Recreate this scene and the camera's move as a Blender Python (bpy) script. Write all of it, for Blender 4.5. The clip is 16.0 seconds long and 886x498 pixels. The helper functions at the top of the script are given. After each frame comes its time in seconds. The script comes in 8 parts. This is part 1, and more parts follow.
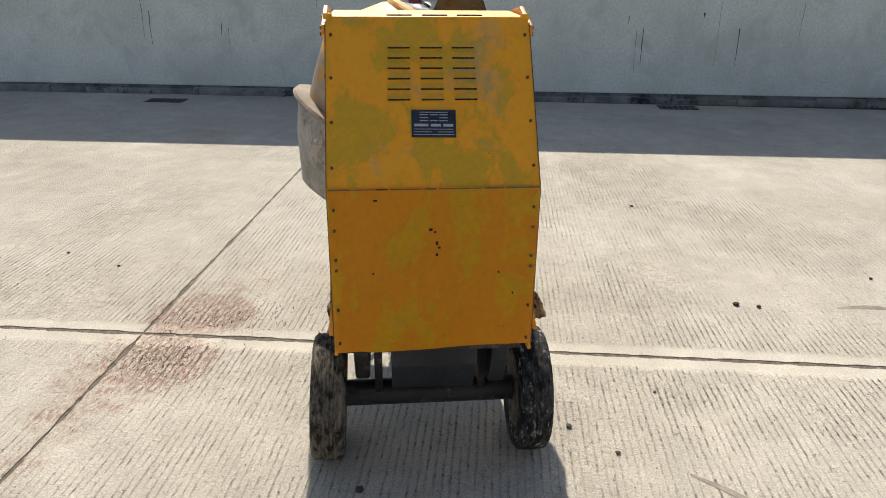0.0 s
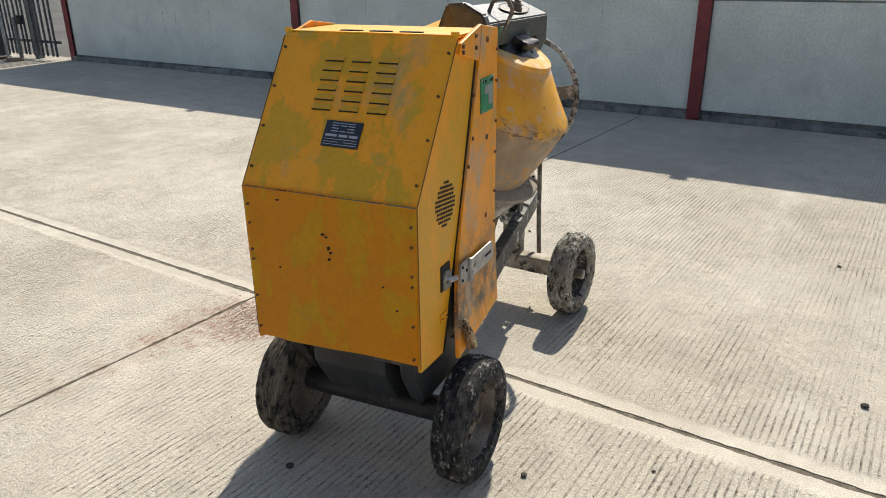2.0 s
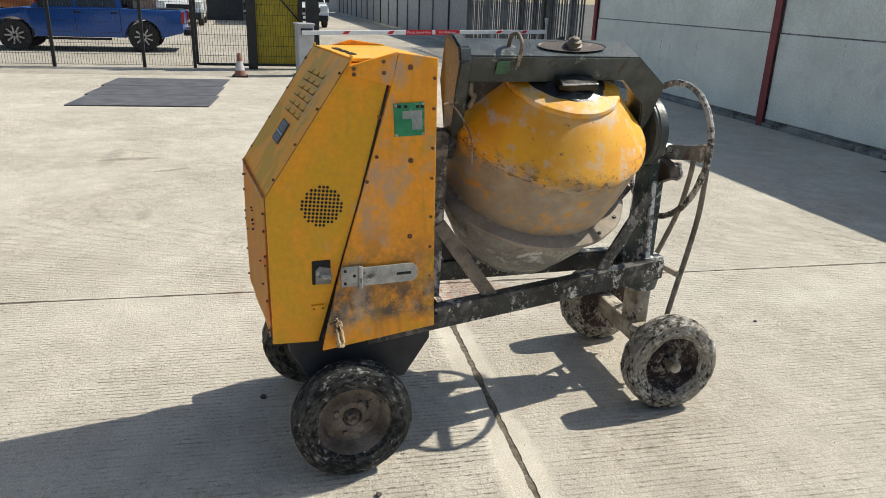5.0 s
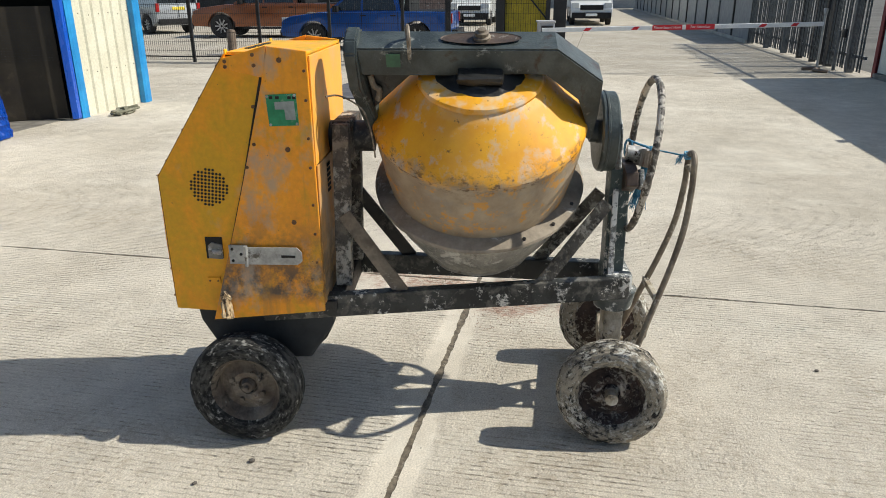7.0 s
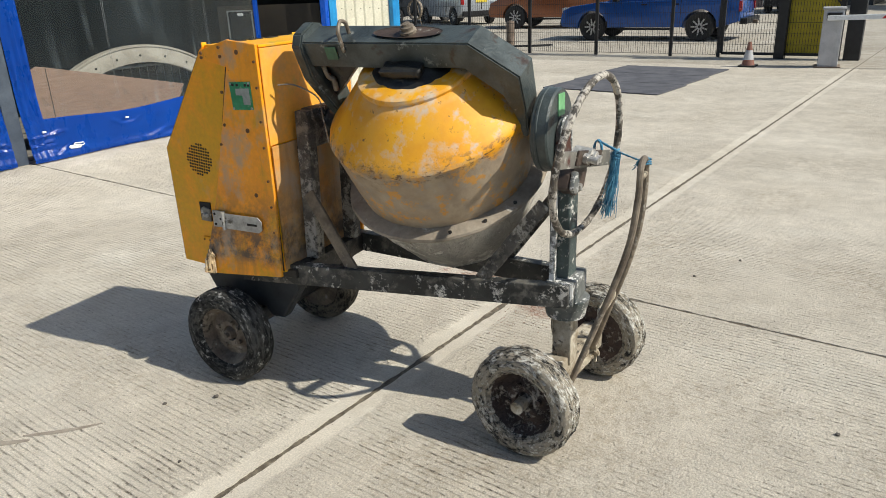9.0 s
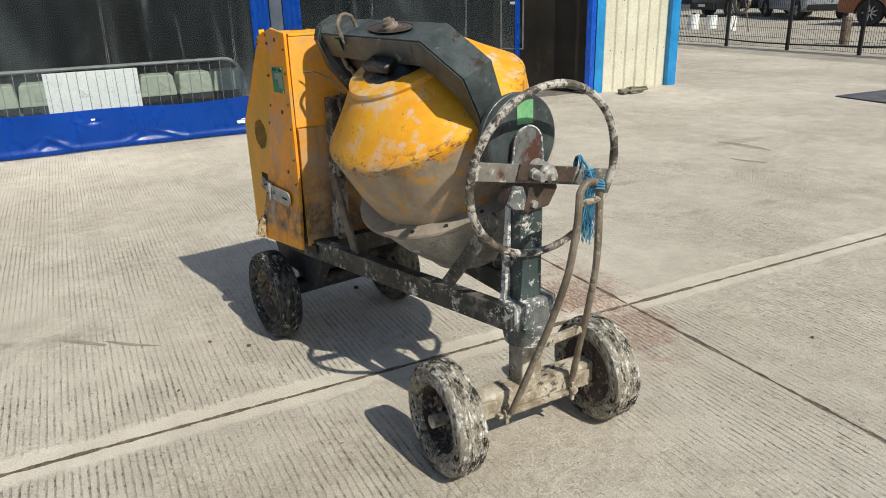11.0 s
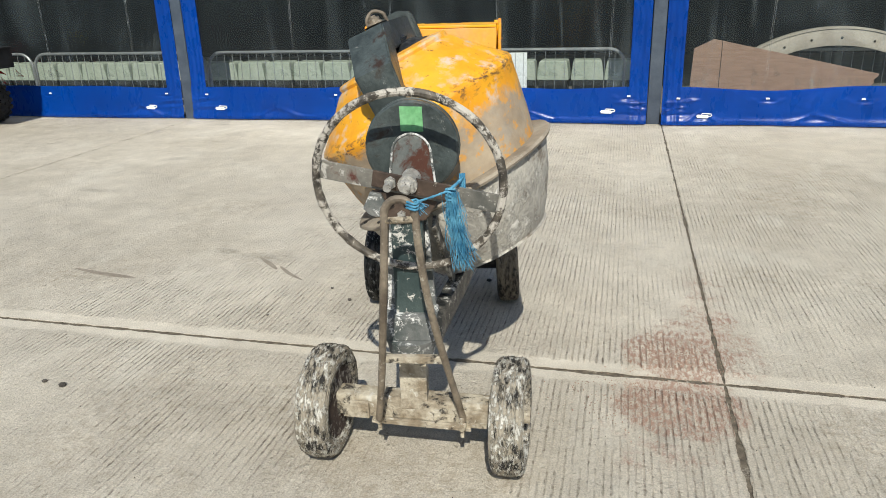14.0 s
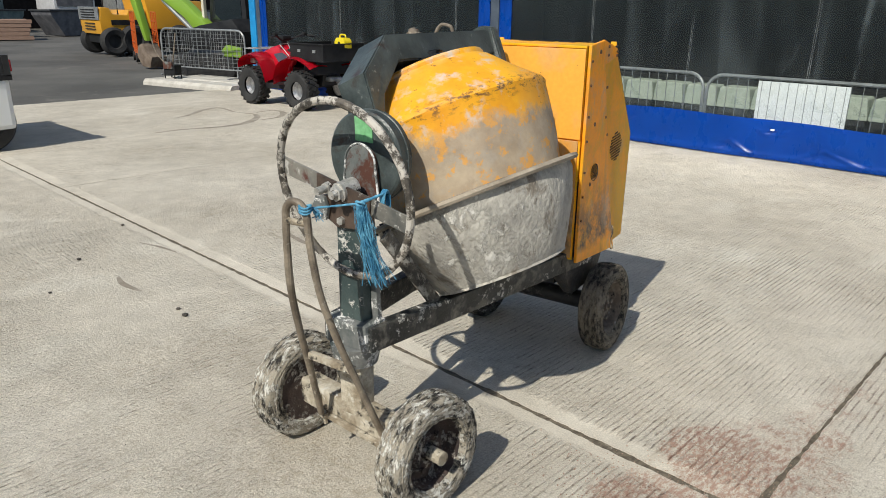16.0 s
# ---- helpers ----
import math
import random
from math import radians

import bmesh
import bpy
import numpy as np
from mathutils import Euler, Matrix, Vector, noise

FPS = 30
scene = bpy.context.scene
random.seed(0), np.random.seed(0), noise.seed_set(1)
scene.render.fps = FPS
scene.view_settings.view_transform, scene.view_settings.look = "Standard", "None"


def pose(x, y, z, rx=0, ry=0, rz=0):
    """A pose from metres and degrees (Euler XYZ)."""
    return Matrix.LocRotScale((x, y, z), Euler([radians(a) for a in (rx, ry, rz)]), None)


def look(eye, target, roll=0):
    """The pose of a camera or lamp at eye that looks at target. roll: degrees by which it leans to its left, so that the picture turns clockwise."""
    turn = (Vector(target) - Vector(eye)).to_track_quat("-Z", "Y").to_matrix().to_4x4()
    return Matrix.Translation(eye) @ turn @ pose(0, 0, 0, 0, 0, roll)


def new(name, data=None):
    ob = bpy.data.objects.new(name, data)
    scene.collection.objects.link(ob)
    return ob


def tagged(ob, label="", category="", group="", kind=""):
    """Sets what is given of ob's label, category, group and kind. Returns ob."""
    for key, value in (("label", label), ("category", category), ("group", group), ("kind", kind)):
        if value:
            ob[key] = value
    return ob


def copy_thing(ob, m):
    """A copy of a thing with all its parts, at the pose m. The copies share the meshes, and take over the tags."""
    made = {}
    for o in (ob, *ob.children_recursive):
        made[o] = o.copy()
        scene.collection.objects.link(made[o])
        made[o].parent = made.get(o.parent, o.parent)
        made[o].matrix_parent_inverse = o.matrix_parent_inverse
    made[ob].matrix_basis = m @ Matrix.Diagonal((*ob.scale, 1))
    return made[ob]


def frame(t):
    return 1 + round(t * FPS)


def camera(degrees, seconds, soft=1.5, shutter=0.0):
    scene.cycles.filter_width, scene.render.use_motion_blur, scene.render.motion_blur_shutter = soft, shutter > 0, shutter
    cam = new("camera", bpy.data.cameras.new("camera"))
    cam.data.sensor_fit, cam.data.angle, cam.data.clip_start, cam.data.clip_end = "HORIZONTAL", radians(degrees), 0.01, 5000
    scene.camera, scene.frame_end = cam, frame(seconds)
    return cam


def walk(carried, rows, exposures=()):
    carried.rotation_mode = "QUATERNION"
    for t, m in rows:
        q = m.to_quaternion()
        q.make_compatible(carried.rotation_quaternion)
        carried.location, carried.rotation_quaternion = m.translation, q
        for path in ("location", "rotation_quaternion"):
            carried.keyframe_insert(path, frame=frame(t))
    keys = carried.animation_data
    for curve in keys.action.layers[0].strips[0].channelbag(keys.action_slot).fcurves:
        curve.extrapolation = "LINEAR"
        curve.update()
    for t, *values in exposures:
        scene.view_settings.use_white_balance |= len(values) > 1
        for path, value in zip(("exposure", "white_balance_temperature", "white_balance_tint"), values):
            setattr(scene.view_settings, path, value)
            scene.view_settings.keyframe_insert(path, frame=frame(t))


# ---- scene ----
cam = camera(63.4, 16.0, soft=0.9)
PATH = [
    (0, (-0.062, -0.015, 1.486), (-0.152, 1.838, 0.738), 0.6),
    (0.5, (0.222, 0.031, 1.493), (-0.149, 1.865, 0.787), -0.6),
    (1, (0.572, 0.042, 1.505), (-0.066, 1.805, 0.807), 0.1),
    (1.5, (0.813, 0.192, 1.479), (0.014, 1.886, 0.777), 0.5),
    (2, (1.068, 0.352, 1.501), (0.065, 1.924, 0.779), -0.4),
    (2.5, (1.402, 0.476, 1.517), (0.161, 1.88, 0.82), 0.3),
    (3, (1.577, 0.686, 1.504), (0.192, 1.963, 0.833), -1.0),
    (3.5, (1.696, 0.924, 1.517), (0.199, 2.034, 0.79), -0.5),
    (3.7, (1.791, 1.03, 1.505), (0.214, 2.062, 0.835), 0.1),
    (5.8, (2.222, 2.285, 1.528), (0.373, 2.52, 0.804), 1.3),
    (6, (2.186, 2.408, 1.511), (0.33, 2.61, 0.794), 1.0),
    (6.5, (2.143, 2.707, 1.518), (0.263, 2.676, 0.837), 0.2),
    (7, (2.19, 3.093, 1.523), (0.341, 2.748, 0.843), -0.3),
    (7.5, (2.111, 3.369, 1.514), (0.311, 2.82, 0.837), -0.9),
    (8, (2.008, 3.647, 1.516), (0.272, 2.913, 0.846), -1.4),
    (8.5, (1.922, 4.012, 1.514), (0.306, 3.035, 0.855), -1.9),
    (8.7, (1.867, 4.127, 1.515), (0.288, 3.098, 0.843), -2.0),
    (10.8, (0.96, 4.977, 1.487), (-0.024, 3.379, 0.796), -2.0),
    (11, (0.854, 5.029, 1.5), (-0.029, 3.372, 0.812), -1.6),
    (11.5, (0.569, 5.208, 1.489), (-0.116, 3.431, 0.878), -0.5),
    (12, (0.266, 5.339, 1.5), (-0.228, 3.51, 0.862), -1.1),
    (12.5, (-0.021, 5.344, 1.486), (-0.299, 3.475, 0.831), -0.5),
    (13, (-0.337, 5.387, 1.477), (-0.344, 3.472, 0.899), -0.5),
    (13.5, (-0.665, 5.381, 1.495), (-0.418, 3.496, 0.873), -1.5),
    (14, (-0.943, 5.244, 1.486), (-0.527, 3.41, 0.806), -1.6),
    (14.5, (-1.279, 5.151, 1.475), (-0.586, 3.382, 0.848), -1.0),
    (15, (-1.557, 5.02, 1.488), (-0.681, 3.359, 0.8), -0.8),
    (15.5, (-1.736, 4.8, 1.486), (-0.678, 3.255, 0.784), 0.1),
    (16, (-2.003, 4.621, 1.48), (-0.723, 3.225, 0.84), 0.7),
]
walk(cam, [(t, look(eye, target, roll)) for t, eye, target, roll in PATH],
     [(0, 0.32, 6900, 9), (3.5, 0.34, 6800, 7), (7, 0.23, 6650, 6), (8.7, 0.15, 6650, 6), (11, -0.03, 6700, 6), (13.5, 0.04, 6550, 5), (16, -0.04, 6550, 6)])

# ---- world, sun, exposure ----
SUN_TO = Vector((-0.213, 0.99, 1.0)).normalized()
world = bpy.data.worlds.new("sky")
scene.world = world
world.use_nodes = True
wn = world.node_tree.nodes
sky = wn.new("ShaderNodeTexSky")
sky.sky_type = "NISHITA"
sky.sun_disc = False
sky.sun_elevation = math.asin(SUN_TO.z)
sky.sun_rotation = math.atan2(SUN_TO.x, SUN_TO.y)
world.node_tree.links.new(sky.outputs[0], wn["Background"].inputs[0])
wn["Background"].inputs[1].default_value = 0.108
sun = new("sun", bpy.data.lights.new("sun", "SUN"))
sun.data.energy, sun.data.angle, sun.data.color = 4.4, radians(0.55), (1.0, 0.955, 0.885)
sun.matrix_world = look(SUN_TO * 30, (0, 0, 0))


# ---- material helpers ----
def ramp(nt, fac, stops):
    r = nt.nodes.new("ShaderNodeValToRGB")
    el = r.color_ramp.elements
    while len(el) < len(stops):
        el.new(0.5)
    for e, (p, c) in zip(el, stops):
        e.position, e.color = p, (*c, 1) if len(c) == 3 else c
    nt.links.new(fac, r.inputs[0])
    return r.outputs[0]


def grey(v):
    return (v, v, v)


def noise_tex(nt, vec, scale, detail=4.0, rough=0.55, distort=0.0):
    n = nt.nodes.new("ShaderNodeTexNoise")
    n.inputs["Scale"].default_value = scale
    n.inputs["Detail"].default_value = detail
    n.inputs["Roughness"].default_value = rough
    n.inputs["Distortion"].default_value = distort
    nt.links.new(vec, n.inputs["Vector"])
    return n.outputs["Fac"]


def mixc(nt, fac, a, b, mode="MIX"):
    m = nt.nodes.new("ShaderNodeMix")
    m.data_type, m.blend_type = "RGBA", mode
    for sock, v in ((m.inputs[0], fac), (m.inputs[6], a), (m.inputs[7], b)):
        if isinstance(v, bpy.types.NodeSocket):
            nt.links.new(v, sock)
        elif isinstance(v, (int, float)):
            sock.default_value = v
        else:
            sock.default_value = (*v, 1)
    return m.outputs[2]


def math_node(nt, op, a, b=None, c=None):
    m = nt.nodes.new("ShaderNodeMath")
    m.operation = op
    for i, v in enumerate((a, b, c)):
        if v is None:
            continue
        if isinstance(v, bpy.types.NodeSocket):
            nt.links.new(v, m.inputs[i])
        else:
            m.inputs[i].default_value = v
    return m.outputs[0]


def base_mat(name):
    m = bpy.data.materials.new(name)
    m.use_nodes = True
    nt = m.node_tree
    return m, nt, nt.nodes["Principled BSDF"]


def coords(nt, stretch=(1, 1, 1), shift=(0, 0, 0)):
    tc = nt.nodes.new("ShaderNodeTexCoord")
    mp = nt.nodes.new("ShaderNodeMapping")
    mp.inputs["Scale"].default_value = stretch
    mp.inputs["Location"].default_value = shift
    nt.links.new(tc.outputs["Object"], mp.inputs[0])
    return mp.outputs[0]


def bump(nt, bsdf, height, strength=0.4, dist=0.004):
    b = nt.nodes.new("ShaderNodeBump")
    b.inputs["Strength"].default_value = strength
    b.inputs["Distance"].default_value = dist
    nt.links.new(height, b.inputs["Height"])
    nt.links.new(b.outputs[0], bsdf.inputs["Normal"])
    return b


def surface(name, a, b, splash=None, at=(0.6, 0.66), scale=5.0, fine=70.0, splash_scale=14.0, rough=0.6, metal=0.0,
            relief=0.25, dist=0.003, stretch=(1, 1, 1), second=None, second_at=(0.62, 0.7), second_scale=6.0, spec=0.5, vary=0.0):
    """Paint or bare stuff of two shades, with a fine grain, and up to two sorts of blotches on it."""
    m, nt, p = base_mat(name)
    v = coords(nt, stretch)
    big = noise_tex(nt, v, scale, 5, 0.6)
    grain = noise_tex(nt, v, fine, 3, 0.6)
    col = ramp(nt, big, [(0.38, a), (0.62, b)])
    col = mixc(nt, 0.35, col, ramp(nt, grain, [(0.3, grey(0.55)), (0.7, grey(1.25))]), "MULTIPLY")
    r = ramp(nt, grain, [(0.25, grey(max(rough - 0.12, 0.03))), (0.75, grey(min(rough + 0.12, 1)))])
    high = grain
    if second:
        f = ramp(nt, noise_tex(nt, v, second_scale, 6, 0.65, 0.4), [(second_at[0], grey(0)), (second_at[1], grey(1))])
        col = mixc(nt, f, col, second)
    if splash:
        raw = math_node(nt, "ADD", math_node(nt, "MULTIPLY", noise_tex(nt, v, splash_scale, 10, 0.74, 0.3), 0.85), math_node(nt, "MULTIPLY", noise_tex(nt, coords(nt, shift=(7, 3, 1)), splash_scale / 5, 3, 0.6), 0.55))
        f = ramp(nt, math_node(nt, "SUBTRACT", raw, 0.20), [(at[0], grey(0)), (at[1], grey(1))])
        col = mixc(nt, f, col, splash)
        r = mixc(nt, f, r, grey(0.9))
        high = mixc(nt, 0.6, grain, f, "ADD")
    if vary:
        oi = nt.nodes.new("ShaderNodeObjectInfo")
        col = mixc(nt, 1.0, col, ramp(nt, oi.outputs["Random"], [(0, grey(1 - vary)), (1, grey(1 + vary))]), "MULTIPLY")
    nt.links.new(col, p.inputs["Base Color"])
    nt.links.new(r, p.inputs["Roughness"])
    p.inputs["Metallic"].default_value = metal
    p.inputs["Specular IOR Level"].default_value = spec
    if relief:
        bump(nt, p, high, relief, dist)
    return m


# ---- materials ----
OCHRE, ORANGE, PRIMER = (0.68, 0.325, 0.010), (0.88, 0.325, 0.012), (0.46, 0.36, 0.22)


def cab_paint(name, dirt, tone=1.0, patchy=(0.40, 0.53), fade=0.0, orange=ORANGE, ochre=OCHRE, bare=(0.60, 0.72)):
    """Orange touched up over ochre, worn to a grey primer in places; dirt darkens the lower part. tone and fade partly
    paint in the light on a panel.
    """
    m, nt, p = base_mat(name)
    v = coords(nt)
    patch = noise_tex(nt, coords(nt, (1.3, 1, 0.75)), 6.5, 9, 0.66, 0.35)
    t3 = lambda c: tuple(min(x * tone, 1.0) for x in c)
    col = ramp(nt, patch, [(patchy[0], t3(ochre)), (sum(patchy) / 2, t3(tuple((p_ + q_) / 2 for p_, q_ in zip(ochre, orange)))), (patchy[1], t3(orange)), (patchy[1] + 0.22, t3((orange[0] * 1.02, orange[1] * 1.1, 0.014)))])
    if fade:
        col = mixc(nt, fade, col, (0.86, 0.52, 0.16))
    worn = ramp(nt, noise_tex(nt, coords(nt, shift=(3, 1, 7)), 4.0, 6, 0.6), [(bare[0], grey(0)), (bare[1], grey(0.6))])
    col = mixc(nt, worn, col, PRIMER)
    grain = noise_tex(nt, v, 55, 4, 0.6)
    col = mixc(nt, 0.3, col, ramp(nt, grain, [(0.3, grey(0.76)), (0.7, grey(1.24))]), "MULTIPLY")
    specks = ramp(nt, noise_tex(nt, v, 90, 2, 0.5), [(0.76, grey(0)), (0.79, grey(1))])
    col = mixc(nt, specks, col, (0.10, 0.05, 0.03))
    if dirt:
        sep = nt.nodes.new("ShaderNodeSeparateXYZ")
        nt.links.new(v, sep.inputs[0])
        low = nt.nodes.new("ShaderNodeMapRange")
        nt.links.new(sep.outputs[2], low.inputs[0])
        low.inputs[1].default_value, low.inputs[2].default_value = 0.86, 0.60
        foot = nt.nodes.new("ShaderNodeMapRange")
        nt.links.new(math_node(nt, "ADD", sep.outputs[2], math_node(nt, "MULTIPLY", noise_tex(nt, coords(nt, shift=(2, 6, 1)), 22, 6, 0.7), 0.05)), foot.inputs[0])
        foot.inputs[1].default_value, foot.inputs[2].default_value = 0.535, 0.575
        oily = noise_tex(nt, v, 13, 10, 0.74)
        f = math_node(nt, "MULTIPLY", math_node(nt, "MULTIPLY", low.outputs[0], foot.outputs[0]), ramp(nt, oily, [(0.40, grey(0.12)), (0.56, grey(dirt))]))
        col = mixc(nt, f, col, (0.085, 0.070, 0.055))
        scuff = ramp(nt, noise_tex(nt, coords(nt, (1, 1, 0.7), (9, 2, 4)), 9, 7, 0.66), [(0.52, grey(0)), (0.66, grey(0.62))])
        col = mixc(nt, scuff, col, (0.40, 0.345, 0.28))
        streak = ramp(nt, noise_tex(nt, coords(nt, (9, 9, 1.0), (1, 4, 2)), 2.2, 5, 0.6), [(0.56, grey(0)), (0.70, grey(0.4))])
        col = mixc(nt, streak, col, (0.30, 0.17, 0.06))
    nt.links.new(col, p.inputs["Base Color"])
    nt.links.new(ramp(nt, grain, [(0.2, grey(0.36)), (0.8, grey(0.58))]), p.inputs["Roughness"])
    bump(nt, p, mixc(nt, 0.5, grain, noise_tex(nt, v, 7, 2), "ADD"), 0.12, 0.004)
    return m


def drum_paint():
    """Yellow at the closed end, scuffed pale, going over to a film of dried cement towards the flange."""
    m, nt, p = base_mat("drum_yellow_and_cement")
    v = coords(nt)
    sep = nt.nodes.new("ShaderNodeSeparateXYZ")
    nt.links.new(v, sep.inputs[0])
    col = ramp(nt, noise_tex(nt, v, 7, 5, 0.6), [(0.38, (0.76, 0.32, 0.010)), (0.60, (0.86, 0.42, 0.012))])
    pale = ramp(nt, noise_tex(nt, coords(nt, shift=(4, 4, 1)), 13, 8, 0.68), [(0.53, grey(0)), (0.64, grey(0.75))])
    col = mixc(nt, pale, col, (0.55, 0.50, 0.46))
    smear = ramp(nt, noise_tex(nt, coords(nt, (1, 1, 0.6), (7, 2, 9)), 5, 6, 0.62), [(0.50, grey(0)), (0.66, grey(0.55))])
    col = mixc(nt, smear, col, (0.74, 0.36, 0.05))
    # end ring worn pale, its sunlit white painted in too
    ringw = nt.nodes.new("ShaderNodeMapRange")
    nt.links.new(sep.outputs[2], ringw.inputs[0])
    ringw.inputs[1].default_value, ringw.inputs[2].default_value = 0.017, -0.028
    col = mixc(nt, math_node(nt, "MULTIPLY", ringw.outputs[0], ramp(nt, noise_tex(nt, v, 10, 5), [(0.44, grey(0)), (0.58, grey(0.7))])), col, (0.66, 0.58, 0.44))
    rub = ramp(nt, noise_tex(nt, coords(nt, shift=(1, 7, 3)), 34, 8, 0.74), [(0.61, grey(0)), (0.66, grey(0.9))])
    col = mixc(nt, rub, col, (0.16, 0.085, 0.035))
    cement = ramp(nt, noise_tex(nt, v, 9, 7, 0.65), [(0.30, (0.255, 0.215, 0.170)), (0.70, (0.45, 0.385, 0.295))])
    edge = math_node(nt, "ADD", sep.outputs[2], math_node(nt, "MULTIPLY", math_node(nt, "SUBTRACT", noise_tex(nt, v, 11, 10, 0.72), 0.5), 0.22))
    side = math_node(nt, "MULTIPLY", sep.outputs[0], -0.16)
    edge = math_node(nt, "ADD", edge, side)
    f = ramp(nt, edge, [(0.178, grey(0)), (0.222, grey(0.92))])
    col = mixc(nt, f, col, cement)
    rust = ramp(nt, noise_tex(nt, coords(nt, shift=(6, 1, 2)), 15, 10, 0.7), [(0.545, grey(0)), (0.60, grey(0.8))])
    col = mixc(nt, math_node(nt, "MULTIPLY", rust, f), col, (0.70, 0.32, 0.035))
    chip = nt.nodes.new("ShaderNodeMapRange")
    nt.links.new(math_node(nt, "ABSOLUTE", math_node(nt, "SUBTRACT", sep.outputs[2], 0.158)), chip.inputs[0])
    chip.inputs[1].default_value, chip.inputs[2].default_value = 0.045, 0.004
    chips = ramp(nt, noise_tex(nt, coords(nt, (1, 1, 2.5), (2, 5, 8)), 30, 8, 0.72), [(0.525, grey(0)), (0.60, grey(0.9))])
    col = mixc(nt, math_node(nt, "MULTIPLY", chip.outputs[0], chips), col, (0.10, 0.055, 0.03))
    soot = ramp(nt, noise_tex(nt, coords(nt, shift=(8, 8, 5)), 6, 8, 0.7), [(0.56, grey(0)), (0.74, grey(0.6))])
    col = mixc(nt, math_node(nt, "MULTIPLY", soot, f), col, (0.17, 0.12, 0.08))
    nt.links.new(col, p.inputs["Base Color"])
    grain = noise_tex(nt, v, 60, 5, 0.65)
    nt.links.new(mixc(nt, f, mixc(nt, pale, grey(0.56), grey(0.75)), grey(0.88)), p.inputs["Roughness"])
    bump(nt, p, mixc(nt, f, math_node(nt, "MULTIPLY", grain, 0.3), grain), 0.35, 0.004)
    return m


def concrete_slab_mat(name="tined_concrete", tone=1.0, old=False):
    """Tined yard concrete: ribs across the slab, smooth margins by the joints, pits, stains and brick dust."""
    m, nt, p = base_mat(name)
    v = coords(nt)
    sep = nt.nodes.new("ShaderNodeSeparateXYZ")
    nt.links.new(v, sep.inputs[0])
    big = noise_tex(nt, v, 0.55, 6, 0.6)
    mid = noise_tex(nt, v, 5.0, 6, 0.62)
    grain = noise_tex(nt, v, 150, 3, 0.7)
    col = ramp(nt, big, [(0.35, (0.530 * tone, 0.478 * tone, 0.394 * tone)), (0.65, (0.660 * tone, 0.604 * tone, 0.510 * tone))])
    col = mixc(nt, 0.6, col, ramp(nt, mid, [(0.25, grey(0.70)), (0.75, grey(1.18))]), "MULTIPLY")
    col = mixc(nt, 0.62, col, ramp(nt, grain, [(0.3, grey(0.5)), (0.7, grey(1.42))]), "MULTIPLY")
    # brown dirt trodden in, in drifts and flecks
    trod = math_node(nt, "MULTIPLY", ramp(nt, noise_tex(nt, coords(nt, shift=(6, 4, 2)), 1.3, 6, 0.62), [(0.46, grey(0.10)), (0.66, grey(1))]), ramp(nt, noise_tex(nt, coords(nt, shift=(1, 8, 5)), 21, 9, 0.74), [(0.46, grey(0.0)), (0.60, grey(1))]))
    col = mixc(nt, math_node(nt, "MULTIPLY", trod, 0.50), col, (0.31, 0.25, 0.175))
    bleach = ramp(nt, noise_tex(nt, coords(nt, (1, 0.5, 1), (9, 1, 3)), 2.6, 7, 0.66), [(0.54, grey(0)), (0.72, grey(0.55))])
    col = mixc(nt, bleach, col, (0.70, 0.66, 0.57))
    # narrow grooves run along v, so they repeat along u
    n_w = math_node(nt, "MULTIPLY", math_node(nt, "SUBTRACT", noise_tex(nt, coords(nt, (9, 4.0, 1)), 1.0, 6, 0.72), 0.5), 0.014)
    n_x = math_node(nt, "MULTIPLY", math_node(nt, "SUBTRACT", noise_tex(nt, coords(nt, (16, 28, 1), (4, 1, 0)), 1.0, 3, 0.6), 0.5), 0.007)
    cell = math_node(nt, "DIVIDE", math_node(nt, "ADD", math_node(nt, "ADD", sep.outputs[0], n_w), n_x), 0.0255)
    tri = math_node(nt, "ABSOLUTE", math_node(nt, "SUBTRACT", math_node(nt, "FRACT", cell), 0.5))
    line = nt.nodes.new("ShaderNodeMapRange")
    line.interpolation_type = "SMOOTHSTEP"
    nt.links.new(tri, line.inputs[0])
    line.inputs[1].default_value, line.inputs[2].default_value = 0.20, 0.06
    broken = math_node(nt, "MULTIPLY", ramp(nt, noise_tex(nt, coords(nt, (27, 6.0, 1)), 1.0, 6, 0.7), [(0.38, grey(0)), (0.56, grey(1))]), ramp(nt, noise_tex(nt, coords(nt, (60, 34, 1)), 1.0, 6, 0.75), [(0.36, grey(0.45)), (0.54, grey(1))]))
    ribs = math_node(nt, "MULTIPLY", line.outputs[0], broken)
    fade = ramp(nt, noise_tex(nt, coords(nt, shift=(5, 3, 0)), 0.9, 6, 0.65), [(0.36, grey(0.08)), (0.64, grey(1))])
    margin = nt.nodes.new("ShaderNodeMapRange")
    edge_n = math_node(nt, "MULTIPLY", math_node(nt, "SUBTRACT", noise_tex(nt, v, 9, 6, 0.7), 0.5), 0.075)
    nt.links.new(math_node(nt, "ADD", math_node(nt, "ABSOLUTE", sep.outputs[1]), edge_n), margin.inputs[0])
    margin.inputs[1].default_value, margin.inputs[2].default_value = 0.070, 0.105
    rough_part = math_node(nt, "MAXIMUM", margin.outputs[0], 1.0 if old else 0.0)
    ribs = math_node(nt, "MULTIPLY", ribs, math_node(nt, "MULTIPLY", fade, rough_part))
    # groove colour darkened for the dirt they hold, with shade painted in
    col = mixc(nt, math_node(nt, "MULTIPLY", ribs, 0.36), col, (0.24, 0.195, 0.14))
